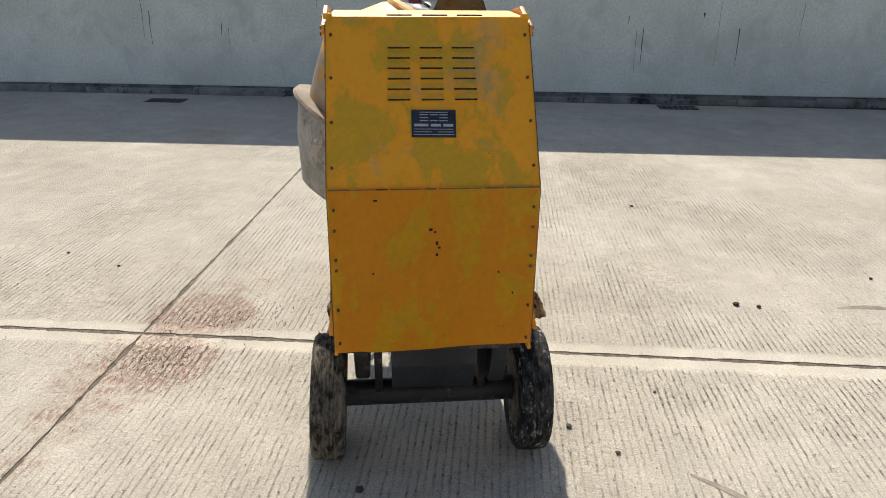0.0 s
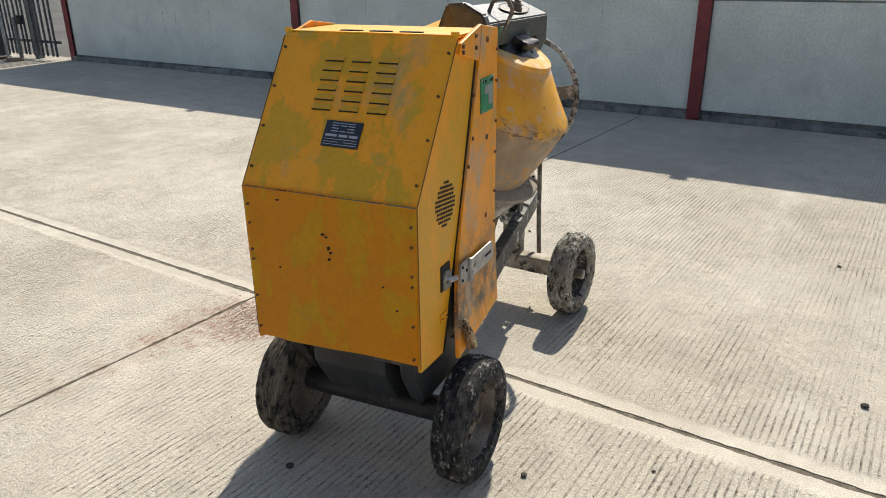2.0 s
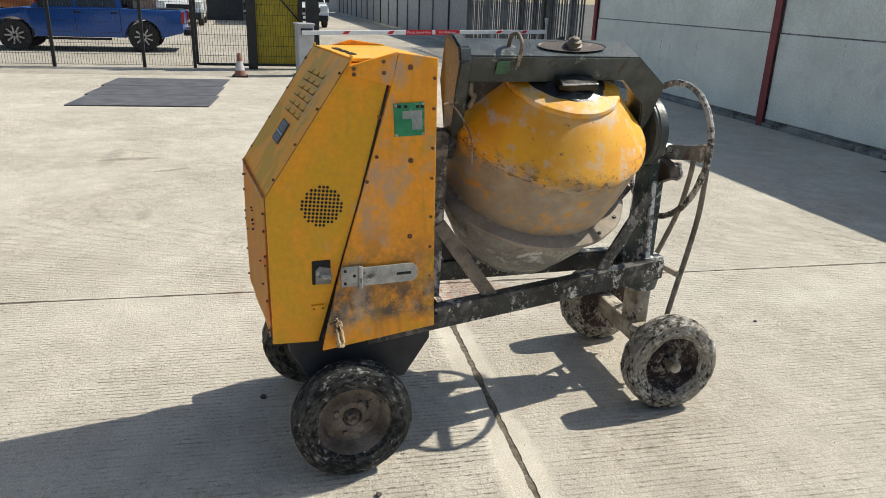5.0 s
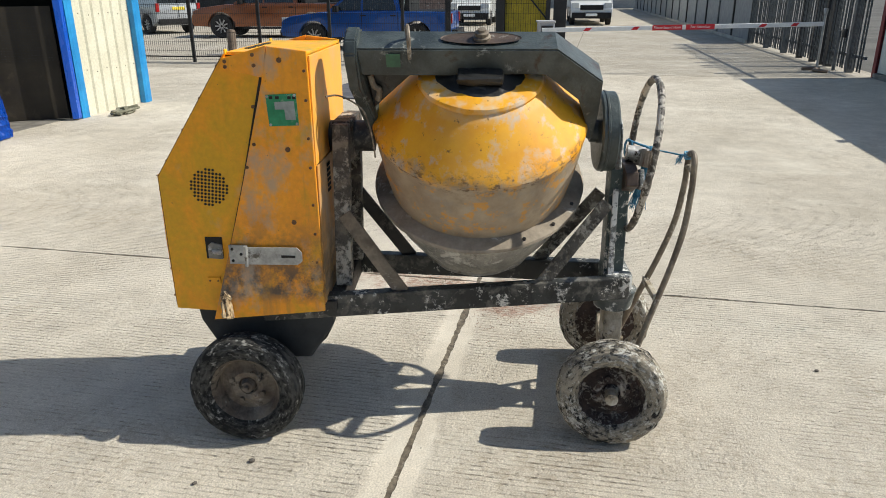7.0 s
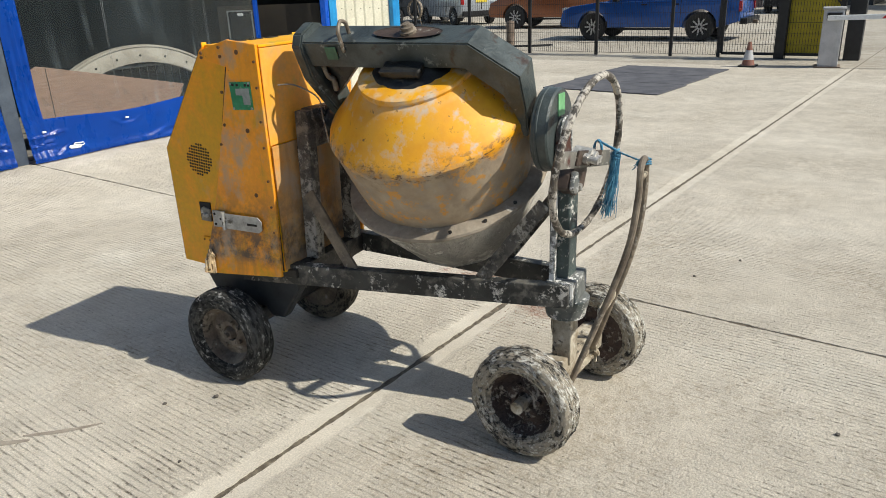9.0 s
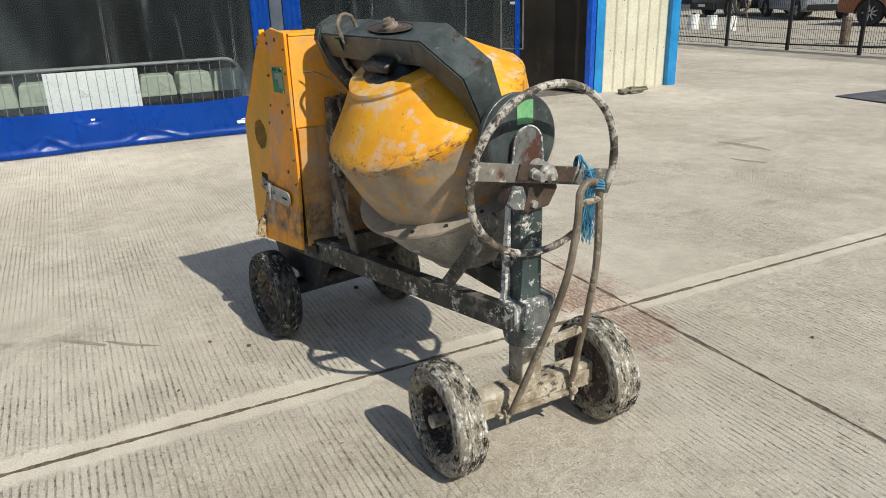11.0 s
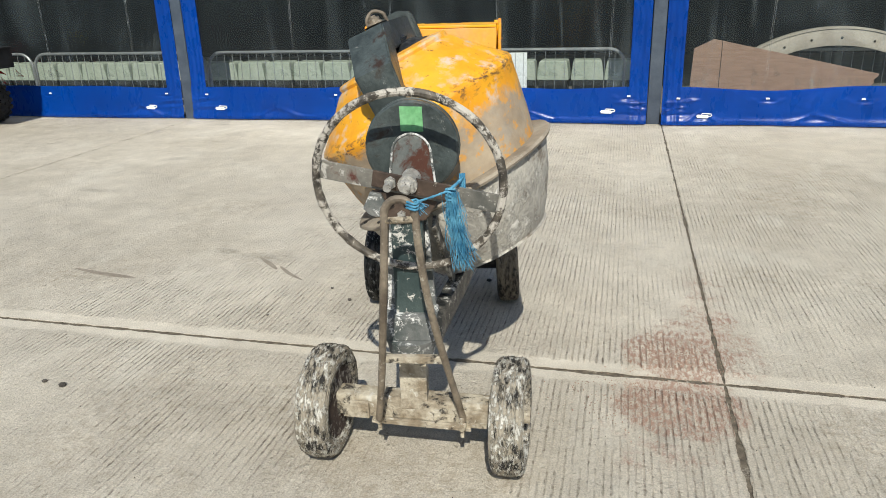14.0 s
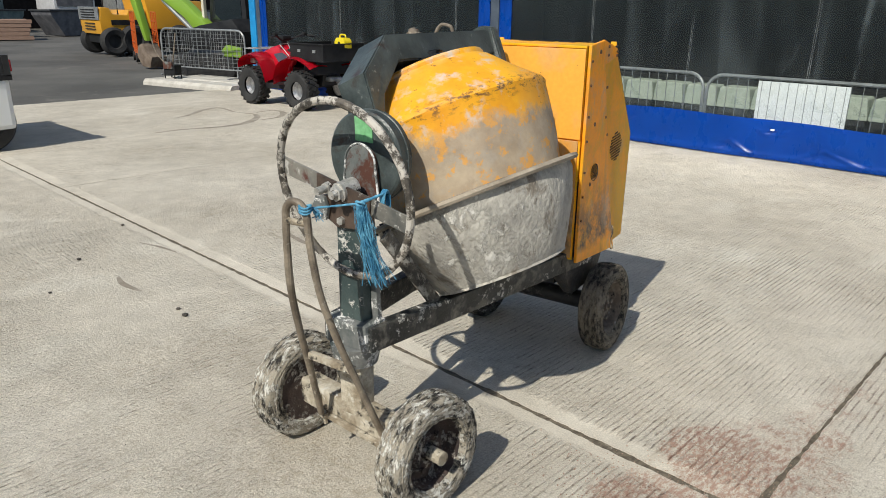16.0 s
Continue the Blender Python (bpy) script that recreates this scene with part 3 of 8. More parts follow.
MAT = dict(
    # cab_low is lightened to offset its shaded front; rear, faded, also for direct sun
    cab_low=cab_paint("lightened_orange_paint", 0, 1.0, (0.445, 0.505), 0.0, (1.0, 0.445, 0.008), (0.94, 0.56, 0.012), (0.60, 0.76)),
    cab=cab_paint("worn_orange_paint", 0, 1.11, (0.455, 0.515), 0.0, (0.94, 0.385, 0.008), (0.66, 0.365, 0.010), (0.57, 0.70)), side=cab_paint("mustard_side_paint", 0, 1.02, (0.44, 0.62), 0.0, (0.88, 0.36, 0.008), (0.70, 0.36, 0.007)), rear=cab_paint("faded_lightened_rear_paint", 0, 1.1, (0.30, 0.40), 0.30, bare=(0.50, 0.66)), rear_low=cab_paint("grimy_rear_paint", 0.9, 0.85, (0.36, 0.50), 0.1, bare=(0.36, 0.52)), door=cab_paint("oily_orange_paint", 0.95, 1.08, (0.36, 0.50)), drum=drum_paint(),
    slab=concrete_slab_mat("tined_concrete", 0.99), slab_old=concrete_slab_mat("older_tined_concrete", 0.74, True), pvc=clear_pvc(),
    # near-black; also fills holes, slots and gaps in place of their shade
    seam=surface("dark_seam", (0.012, 0.011, 0.01), (0.03, 0.025, 0.02), rough=0.8, relief=0),
    frame=surface("splashed_frame_paint", (0.014, 0.015, 0.015), (0.04, 0.042, 0.04), CEMENT, (0.58, 0.64), 9, 110, 42, 0.5, relief=0.7, second=(0.15, 0.14, 0.12), second_at=(0.50, 0.64), second_scale=14),
    frame_clean=surface("oily_black_steel", (0.012, 0.012, 0.012), (0.035, 0.032, 0.03), (0.17, 0.155, 0.13), (0.52, 0.66), 6, 90, 30, 0.5, relief=0.5),
    caked=surface("cement_caked_steel", (0.035, 0.032, 0.028), (0.11, 0.10, 0.085), (0.47, 0.44, 0.385), (0.50, 0.58), 8, 110, 30, 0.7, relief=0.9, dist=0.006, second=(0.21, 0.185, 0.15), second_at=(0.50, 0.62), second_scale=12),
    post=surface("green_grey_post_paint", (0.03, 0.05, 0.05), (0.065, 0.09, 0.085), CEMENT, (0.58, 0.63), 5, 110, 36, 0.5, relief=0.7),
    yoke=surface("green_grey_yoke_paint", (0.030, 0.038, 0.037), (0.074, 0.090, 0.088), (0.28, 0.29, 0.27), (0.62, 0.70), 9, 110, 40, 0.40, relief=0.5, second=(0.040, 0.024, 0.016), second_at=(0.60, 0.68), second_scale=9),
    grease=surface("greasy_rubber", (0.008, 0.008, 0.008), (0.025, 0.025, 0.023), (0.10, 0.10, 0.09), (0.62, 0.70), 18, 50, 25, 0.4, relief=0.6),
    cement=surface("cement_crust", (0.33, 0.31, 0.275), (0.52, 0.49, 0.43), (0.70, 0.67, 0.61), (0.54, 0.62), 7, 60, 20, 0.9, relief=0.9, dist=0.008, stretch=(1.15, 1.15, 0.85), second=(0.20, 0.17, 0.135), second_at=(0.56, 0.66), second_scale=10),
    flange=surface("cement_flange", (0.22, 0.18, 0.135), (0.37, 0.315, 0.245), (0.62, 0.58, 0.51), (0.57, 0.66), 6, 60, 9, 0.9, relief=0.6),
    axle=surface("muddy_cement_axle", (0.26, 0.21, 0.145), (0.54, 0.485, 0.385), (0.06, 0.052, 0.043), (0.55, 0.62), 14, 90, 34, 0.85, relief=0.9, dist=0.006, second=(0.60, 0.57, 0.50), second_at=(0.58, 0.66), second_scale=22),
    tube=surface("worn_steel_tube", (0.13, 0.102, 0.075), (0.29, 0.24, 0.18), (0.44, 0.40, 0.33), (0.59, 0.67), 12, 110, 40, 0.6, metal=0.15, relief=0.4),
    rim_tube=surface("handwheel_paint", (0.045, 0.038, 0.03), (0.17, 0.145, 0.115), (0.52, 0.48, 0.42), (0.50, 0.57), 24, 130, 48, 0.6, relief=0.7),
    spoke=surface("spoke_steel", (0.11, 0.11, 0.10), (0.23, 0.215, 0.185), (0.10, 0.03, 0.02), (0.56, 0.66), 8, 90, 10, 0.5, relief=0.3, second=(0.5, 0.48, 0.44), second_at=(0.57, 0.63), second_scale=34),
    hub_brown=surface("dark_brown_steel", (0.038, 0.026, 0.02), (0.10, 0.068, 0.05), (0.42, 0.39, 0.34), (0.60, 0.68), 10, 90, 30, 0.55, relief=0.5),
    rust=surface("rusty_plate", (0.10, 0.11, 0.105), (0.17, 0.18, 0.17), (0.085, 0.032, 0.02), (0.48, 0.55), 12, 80, 8, 0.65, relief=0.5),
    splash=surface("white_splashed_bracket", (0.07, 0.085, 0.082), (0.20, 0.20, 0.19), (0.74, 0.73, 0.70), (0.49, 0.55), 9, 90, 32, 0.6, relief=0.6),
    nut=surface("bright_worn_nut", (0.40, 0.385, 0.35), (0.66, 0.64, 0.60), (0.07, 0.052, 0.042), (0.545, 0.60), 40, 140, 50, 0.4, metal=0.5, relief=0.6),
    zinc=surface("zinc_plate", (0.34, 0.34, 0.33), (0.50, 0.50, 0.48), (0.20, 0.18, 0.15), (0.55, 0.64), 20, 120, 30, 0.5, metal=0.5, relief=0.2),
    bolt=surface("rusty_bolt", (0.10, 0.05, 0.025), (0.20, 0.10, 0.045), rough=0.6, metal=0.3, relief=0.2),
    rag=surface("knotted_rag", (0.26, 0.17, 0.085), (0.56, 0.43, 0.26), (0.06, 0.04, 0.025), (0.50, 0.58), scale=40, splash_scale=60, rough=0.9, relief=0.6),
    rear_tyre=caked_tyre("scuffed_black_tyre", (0.014, 0.015, 0.015), (0.11, 0.108, 0.10), (0.50, 0.49, 0.46), (0.45, 0.58), (0.545, 0.595)),
    front_tyre=caked_tyre("cement_caked_tyre", (0.030, 0.028, 0.026), (0.36, 0.32, 0.255), (0.72, 0.695, 0.63), (0.43, 0.50), (0.51, 0.55)),
    muddy_tyre=caked_tyre("mud_caked_tyre", (0.024, 0.023, 0.021), (0.22, 0.19, 0.145), (0.46, 0.43, 0.37), (0.42, 0.54), (0.58, 0.66)),
    rear_rim=surface("muddy_rim", (0.11, 0.085, 0.065), (0.25, 0.21, 0.165), (0.02, 0.02, 0.02), (0.54, 0.62), 11, 90, 16, 0.85, relief=0.9, dist=0.006, second=(0.36, 0.34, 0.31), second_at=(0.60, 0.68), second_scale=20),
    front_rim=surface("rusty_caked_rim", (0.03, 0.02, 0.018), (0.085, 0.058, 0.048), (0.42, 0.38, 0.33), (0.53, 0.60), 14, 110, 44, 0.9, relief=1.0, dist=0.006),
    tank=surface("dusty_black_tank", (0.012, 0.015, 0.018), (0.034, 0.039, 0.044), (0.15, 0.14, 0.12), (0.62, 0.75), 5, 60, 9, 0.6, relief=0.2),
    green=surface("green_sticker", (0.015, 0.22, 0.09), (0.03, 0.30, 0.13), (0.25, 0.38, 0.25), (0.60, 0.70), 14, 80, 20, 0.45, relief=0),
    green_worn=surface("rubbed_green_sticker", (0.03, 0.10, 0.055), (0.05, 0.15, 0.08), (0.06, 0.07, 0.065), (0.50, 0.56), 14, 80, 30, 0.45, relief=0),
    green_pale=surface("faded_green_square", (0.16, 0.42, 0.18), (0.22, 0.50, 0.24), (0.42, 0.55, 0.38), (0.62, 0.7), 20, 80, 25, 0.5, relief=0),
    grey_label=surface("grey_label", (0.24, 0.27, 0.25), (0.36, 0.38, 0.35), rough=0.5, relief=0),
    plate=surface("blue_black_plate", (0.016, 0.022, 0.036), (0.03, 0.04, 0.06), rough=0.35, relief=0.05),
    plate_ink=surface("silver_ink", (0.42, 0.45, 0.50), (0.52, 0.55, 0.60), rough=0.4, relief=0),
    rope=surface("blue_polypropylene", (0.035, 0.18, 0.32), (0.13, 0.38, 0.54), rough=0.6, relief=0.3, scale=30),
    wall=surface("grey_white_wall_panel", (0.66, 0.695, 0.635), (0.79, 0.82, 0.755), (0.46, 0.42, 0.41), (0.70, 0.80), 1.1, 40, 3, 0.85, relief=0.15, second=(0.58, 0.61, 0.56), second_at=(0.52, 0.7), second_scale=2.5),
    wall_drip=surface("black_drip", (0.03, 0.03, 0.03), (0.10, 0.10, 0.10), rough=0.8, relief=0),
    plinth=surface("dirty_wall_foot", (0.16, 0.16, 0.15), (0.30, 0.30, 0.285), (0.05, 0.05, 0.045), (0.55, 0.66), 4, 50, 6, 0.9, relief=0.5),
    red_steel=surface("dark_red_post", (0.19, 0.028, 0.03), (0.25, 0.04, 0.042), rough=0.55, relief=0.1),
    blue_pvc=creased_pvc("blue_pvc", (0.002, 0.070, 0.44), (0.003, 0.088, 0.52)), weld=weld_line("pale_weld"),
    blue_trim=surface("bright_blue_trim", (0.01, 0.20, 0.48), (0.02, 0.27, 0.58), rough=0.4, relief=0.05),
    post_grey=surface("blue_grey_steel_post", (0.045, 0.06, 0.085), (0.075, 0.095, 0.125), rough=0.5, relief=0.1),
    cream=surface("cream_profiled_sheet", (0.58, 0.55, 0.43), (0.66, 0.63, 0.505), (0.45, 0.40, 0.30), (0.74, 0.82), 2, 40, 6, 0.5, relief=0.05),
    # near-black colour stands for the shade inside the shed
    dark_in=surface("shaded_interior_dark", (0.014, 0.015, 0.016), (0.028, 0.030, 0.032), scale=0.9, fine=9, rough=0.9, relief=0.05),
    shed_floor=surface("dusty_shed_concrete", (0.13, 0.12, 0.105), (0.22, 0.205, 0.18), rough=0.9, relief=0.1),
    grey_in=surface("scuffed_sheet_with_shade", (0.022, 0.018, 0.013), (0.042, 0.034, 0.024), (0.085, 0.066, 0.046), (0.58, 0.75), 2, 40, 5, 0.5, metal=0.3, relief=0.1),
    galv=surface("galvanised_steel", (0.30, 0.31, 0.31), (0.44, 0.45, 0.45), rough=0.45, metal=0.6, relief=0.1),
    sage=surface("sage_plastic", (0.36, 0.41, 0.33), (0.46, 0.50, 0.41), rough=0.6, relief=0.05),
    white=surface("white_sheet", (0.84, 0.86, 0.84), (0.90, 0.91, 0.89), rough=0.6, relief=0.05),
    plywood=surface("brown_board", (0.28, 0.17, 0.12), (0.36, 0.23, 0.165), rough=0.7, relief=0.1, stretch=(1, 1, 8)),
    pale_wood=surface("pale_curved_timber", (0.38, 0.33, 0.27), (0.48, 0.43, 0.36), rough=0.7, relief=0.2),
    black=surface("black_steel", (0.010, 0.010, 0.011), (0.02, 0.02, 0.022), rough=0.5, relief=0.05),
    rubber=surface("tyre_rubber", (0.012, 0.012, 0.013), (0.028, 0.027, 0.026), rough=0.8, relief=0.3),
    alloy=surface("alloy_wheel", (0.45, 0.45, 0.46), (0.6, 0.6, 0.6), rough=0.35, metal=0.8, relief=0),
    glass=car_paint("dark_vehicle_glass", (0.012, 0.016, 0.018), 0.05, 0.0),
    blue_car=car_paint("blue_car_paint", (0.004, 0.075, 0.33)), copper_car=car_paint("copper_car_paint", (0.27, 0.085, 0.03)),
    silver_car=car_paint("silver_car_paint", (0.42, 0.44, 0.46)), white_car=car_paint("white_car_paint", (0.72, 0.73, 0.72), 0.35, 0.0),
    dark_car=car_paint("dark_car_paint", (0.02, 0.024, 0.03)),
    lamp_glass=car_paint("lamp_lens", (0.7, 0.72, 0.72), 0.1, 0.2), red_lens=car_paint("red_lens", (0.35, 0.01, 0.01), 0.15, 0.0),
    number=surface("yellow_number_plate", (0.75, 0.58, 0.05), (0.8, 0.62, 0.07), rough=0.4, relief=0),
    quad_red=car_paint("red_plastic", (0.52, 0.006, 0.02), 0.22, 0.0),
    black_plastic=surface("black_plastic", (0.007, 0.007, 0.008), (0.018, 0.018, 0.019), rough=0.6, relief=0.1, spec=0.3),
    yellow_box=surface("yellow_plastic", (0.72, 0.55, 0.01), (0.8, 0.63, 0.02), rough=0.4, relief=0.05),
    gate_yellow=surface("yellow_gate_sheet", (0.42, 0.33, 0.015), (0.55, 0.42, 0.02), rough=0.5, relief=0.05),
    barrier_grey=surface("barrier_cabinet_grey", (0.42, 0.42, 0.43), (0.52, 0.52, 0.53), rough=0.5, relief=0.05),
    barrier_white=surface("barrier_arm_white", (0.74, 0.75, 0.75), (0.82, 0.83, 0.83), rough=0.4, relief=0),
    sign_red=surface("sign_red", (0.55, 0.02, 0.03), (0.64, 0.03, 0.04), rough=0.4, relief=0),
    cone=surface("cone_orange", (0.20, 0.085, 0.06), (0.28, 0.12, 0.085), rough=0.6, relief=0.05),
    mat_grey=surface("ground_mat", (0.07, 0.07, 0.08), (0.12, 0.12, 0.13), (0.24, 0.23, 0.22), (0.62, 0.75), 3, 40, 6, 0.8, relief=0.3),
    palisade=surface("palisade_galvanised", (0.10, 0.11, 0.115), (0.18, 0.19, 0.195), rough=0.5, metal=0.4, relief=0.1),
    hoarding=surface("grey_hoarding", (0.24, 0.255, 0.265), (0.32, 0.335, 0.34), rough=0.6, relief=0.1),
    asphalt=surface("yard_asphalt", (0.070, 0.066, 0.060), (0.120, 0.113, 0.102), (0.20, 0.185, 0.16), (0.6, 0.75), 0.4, 30, 2.5, 0.95, relief=0.7, dist=0.01),
    digger_green=car_paint("lime_green_paint", (0.20, 0.34, 0.03), 0.4, 0.0),
    digger_yellow=car_paint("amber_machine_paint", (0.62, 0.30, 0.02), 0.45, 0.0),
    lift_orange=car_paint("orange_machine_paint", (0.62, 0.12, 0.02), 0.45, 0.0),
    skip_teal=surface("faded_teal_steel", (0.08, 0.115, 0.115), (0.17, 0.21, 0.205), (0.05, 0.045, 0.04), (0.60, 0.70), 2, 30, 4, 0.7, relief=0.1),
    steel_mud=surface("muddy_steel", (0.12, 0.085, 0.06), (0.22, 0.17, 0.13), rough=0.7, relief=0.4),
    beam=surface("pale_concrete_beam", (0.42, 0.39, 0.34), (0.56, 0.53, 0.47), rough=0.85, relief=0.3),
    brick_far=surface("brick_front", (0.22, 0.15, 0.12), (0.32, 0.23, 0.19), (0.5, 0.47, 0.42), (0.6, 0.65), 6, 30, 12, 0.9, relief=0.3),
    far_dark=surface("dark_cladding", (0.022, 0.024, 0.027), (0.04, 0.043, 0.047), rough=0.6, relief=0.1),
    unlit=surface("open_shed_shade_black", (0.004, 0.004, 0.005), (0.009, 0.009, 0.010), rough=0.9, relief=0.1, spec=0.1),
    stone=surface("pebble", (0.06, 0.055, 0.05), (0.14, 0.12, 0.10), rough=0.9, relief=0.3, vary=0.5),
    dust=surface("brick_crumbs", (0.25, 0.15, 0.11), (0.46, 0.31, 0.235), rough=0.95, relief=0),
    scrub=surface("rubbed_concrete", (0.25, 0.21, 0.165), (0.38, 0.34, 0.28), rough=0.85, relief=0.2, scale=9),
    sealant=surface("brown_joint_sealant", (0.075, 0.060, 0.043), (0.18, 0.15, 0.11), (0.38, 0.34, 0.28), (0.58, 0.65), 30, 120, 40, 0.9, relief=0.4),
    strap=surface("camouflage_strap", (0.12, 0.12, 0.08), (0.24, 0.23, 0.17), rough=0.9, relief=0.4),
)


# ---- mesh helpers ----
def part(name, bm, material, parent, label="", smooth=False, at=None):
    """Links a bmesh as one mesh object under a thing or a part."""
    me = bpy.data.meshes.new(name)
    bmesh.ops.recalc_face_normals(bm, faces=bm.faces)
    if smooth:
        for f in bm.faces:
            f.smooth = True
        for e in bm.edges:
            if len(e.link_faces) == 2 and e.calc_face_angle(0) > 0.6:
                e.smooth = False
    bm.to_mesh(me)
    bm.free()
    for mt in material if isinstance(material, (list, tuple)) else [material]:
        me.materials.append(MAT[mt])
    ob = new(name, me)
    ob.parent = parent
    if at is not None:
        ob.matrix_local = at
    if label:
        ob["label"] = label
    return ob


def thing(name, m, label, category, group="", kind=""):
    e = new(name)
    e.empty_display_size = 0.2
    e.matrix_world = m
    return tagged(e, label, category, group, kind)


def box(bm, lo, hi, bevel=0.0, m=None, mat=0):
    c = [(a + b) / 2 for a, b in zip(lo, hi)]
    s = [abs(b - a) for a, b in zip(lo, hi)]
    mm = (m or Matrix()) @ Matrix.Translation(c) @ Matrix.Diagonal((*s, 1))
    r = bmesh.ops.create_cube(bm, size=1, matrix=mm)
    fs = {f for v in r["verts"] for f in v.link_faces}
    for f in fs:
        f.material_index = mat
    if bevel:
        es = list({e for v in r["verts"] for e in v.link_edges})
        res = bmesh.ops.bevel(bm, geom=es, offset=bevel, segments=2, affect="EDGES", profile=0.6)
        for f in res["faces"]:
            f.material_index = mat
    return r


def bar(bm, p, q, w, h, bevel=0.0, up=(0, 0, 1), mat=0):
    """A flat bar from p to q, w across and h along up."""
    p, q = Vector(p), Vector(q)
    y = (q - p).normalized()
    x = y.cross(Vector(up)).normalized()
    z = x.cross(y)
    m = Matrix((x, y, z)).transposed().to_4x4()
    m.translation = (p + q) / 2
    L = (q - p).length
    box(bm, (-w / 2, -L / 2, -h / 2), (w / 2, L / 2, h / 2), bevel, m, mat)


def cyl(bm, p, q, r, r2=None, seg=20, caps=True):
    p, q = Vector(p), Vector(q)
    m = (q - p).to_track_quat("Z", "Y").to_matrix().to_4x4()
    m.translation = (p + q) / 2
    return bmesh.ops.create_cone(bm, cap_ends=caps, segments=seg, radius1=r, radius2=r if r2 is None else r2, depth=(q - p).length, matrix=m)


def glide(points, n=6, closed=False):
    """More points on a smooth line through the given ones."""
    P = [Vector(p) for p in points]
    out = []
    N = len(P)
    for i in range(N if closed else N - 1):
        a = P[i - 1] if (closed or i) else P[0]
        b, c = P[i], P[(i + 1) % N]
        d = P[(i + 2) % N] if closed or i + 2 < N else P[-1]
        for k in range(n):
            t = k / n
            out.append(0.5 * ((2 * b) + (c - a) * t + (2 * a - 5 * b + 4 * c - d) * t * t + (3 * b - a - 3 * c + d) * t ** 3))
    if not closed:
        out.append(P[-1])
    return out


def pipe(bm, pts, r, seg=8, closed=False, wobble=0.0, rnd=random):
    pts = [Vector(p) for p in pts]
    rings = []
    N = len(pts)
    ref = Vector((0.13, 0.27, 0.95)).normalized()
    for i, p in enumerate(pts):
        a = pts[(i - 1) % N] if closed or i else pts[0]
        b = pts[(i + 1) % N] if closed or i < N - 1 else pts[-1]
        t = (b - a).normalized()
        x = t.cross(ref)
        x = x.normalized() if x.length > 1e-4 else Vector((1, 0, 0))
        y = t.cross(x)
        rr = r * (1 + wobble * rnd.uniform(-1, 1))
        rings.append([bm.verts.new(p + rr * (math.cos(k * 2 * math.pi / seg) * x + math.sin(k * 2 * math.pi / seg) * y)) for k in range(seg)])
    for i in range(N if closed else N - 1):
        A, B = rings[i], rings[(i + 1) % N]
        for k in range(seg):
            bm.faces.new((A[k], A[(k + 1) % seg], B[(k + 1) % seg], B[k]))
    if not closed:
        bm.faces.new(rings[0][::-1])
        bm.faces.new(rings[-1])


def lathe(bm, prof, seg=40, m=None, mat=0, wob=None):
    """Turns a profile of (radius, height) round z."""
    m = m or Matrix()
    rows = []
    for i, (r, z) in enumerate(prof):
        if r < 1e-5:
            rows.append([bm.verts.new(m @ Vector((0, 0, z)))])
        else:
            row = []
            for k in range(seg):
                a = 2 * math.pi * k / seg
                rr = r + (wob(i, k) if wob else 0)
                row.append(bm.verts.new(m @ Vector((rr * math.cos(a), rr * math.sin(a), z))))
            rows.append(row)
    for A, B in zip(rows, rows[1:]):
        for k in range(seg):
            j = (k + 1) % seg
            if len(A) == 1 and len(B) == 1:
                continue
            if len(A) == 1:
                f = bm.faces.new((A[0], B[k], B[j]))
            elif len(B) == 1:
                f = bm.faces.new((A[k], B[0], A[j]))
            else:
                f = bm.faces.new((A[k], B[k], B[j], A[j]))
            f.material_index = mat


def slab_poly(bm, poly, a, b, axis="x", bevel=0.0, mat=0, m=None):
    """A polygon (two coordinates) made thick along axis, from a to b."""
    def put(u, w, s):
        v = Vector({"x": (s, u, w), "y": (u, s, w), "z": (u, w, s)}[axis])
        return bm.verts.new((m @ v) if m else v)
    A = [put(u, w, a) for u, w in poly]
    B = [put(u, w, b) for u, w in poly]
    fs = [bm.faces.new(A), bm.faces.new(B[::-1])]
    n = len(poly)
    for i in range(n):
        fs.append(bm.faces.new((A[i], B[i], B[(i + 1) % n], A[(i + 1) % n])))
    for f in fs:
        f.material_index = mat
    if bevel:
        bmesh.ops.recalc_face_normals(bm, faces=fs)
        bmesh.ops.bevel(bm, geom=list({e for f in fs for e in f.edges}), offset=bevel, segments=2, affect="EDGES", profile=0.6)
    return fs


def B():
    return bmesh.new()


def words(text, size, m, material, parent, name="lettering"):
    cu = bpy.data.curves.new(name, "FONT")
    cu.body, cu.size, cu.align_x, cu.align_y, cu.extrude = text, size, "CENTER", "CENTER", 0.0008
    me = bpy.data.meshes.new_from_object(bpy.data.objects.new("tmp_text", cu))
    me.materials.clear()
    me.materials.append(MAT[material])
    ob = new(name, me)
    ob.parent = parent
    ob.matrix_local = m
    return ob


# ---- the setting: ground, yard slabs ----
bm = B()
bmesh.ops.create_grid(bm, x_segments=8, y_segments=8, size=400, matrix=Matrix.Translation((0, 0, -0.035)))
ground = part("ground", bm, "asphalt", None)
tagged(ground, "dark worn tarmac and grit yard round the concrete", "ground", kind="structure")

yard = thing("pavement", pose(-1.463, 2.610, 0, 0, 0, -1.3), "pale tined concrete yard slabs with tooled joints and brick-dust stains", "pavement", kind="structure")
JOINT_U, JOINT_V = 0.006, 0.017
U_CUTS = (-62.0, -46.0, -30.0, -20.5, -10.5, 0.0, 11.6)
V_CUTS = (-26.0, -13.0, 0.0, 5.66)
rnd = random.Random(5)
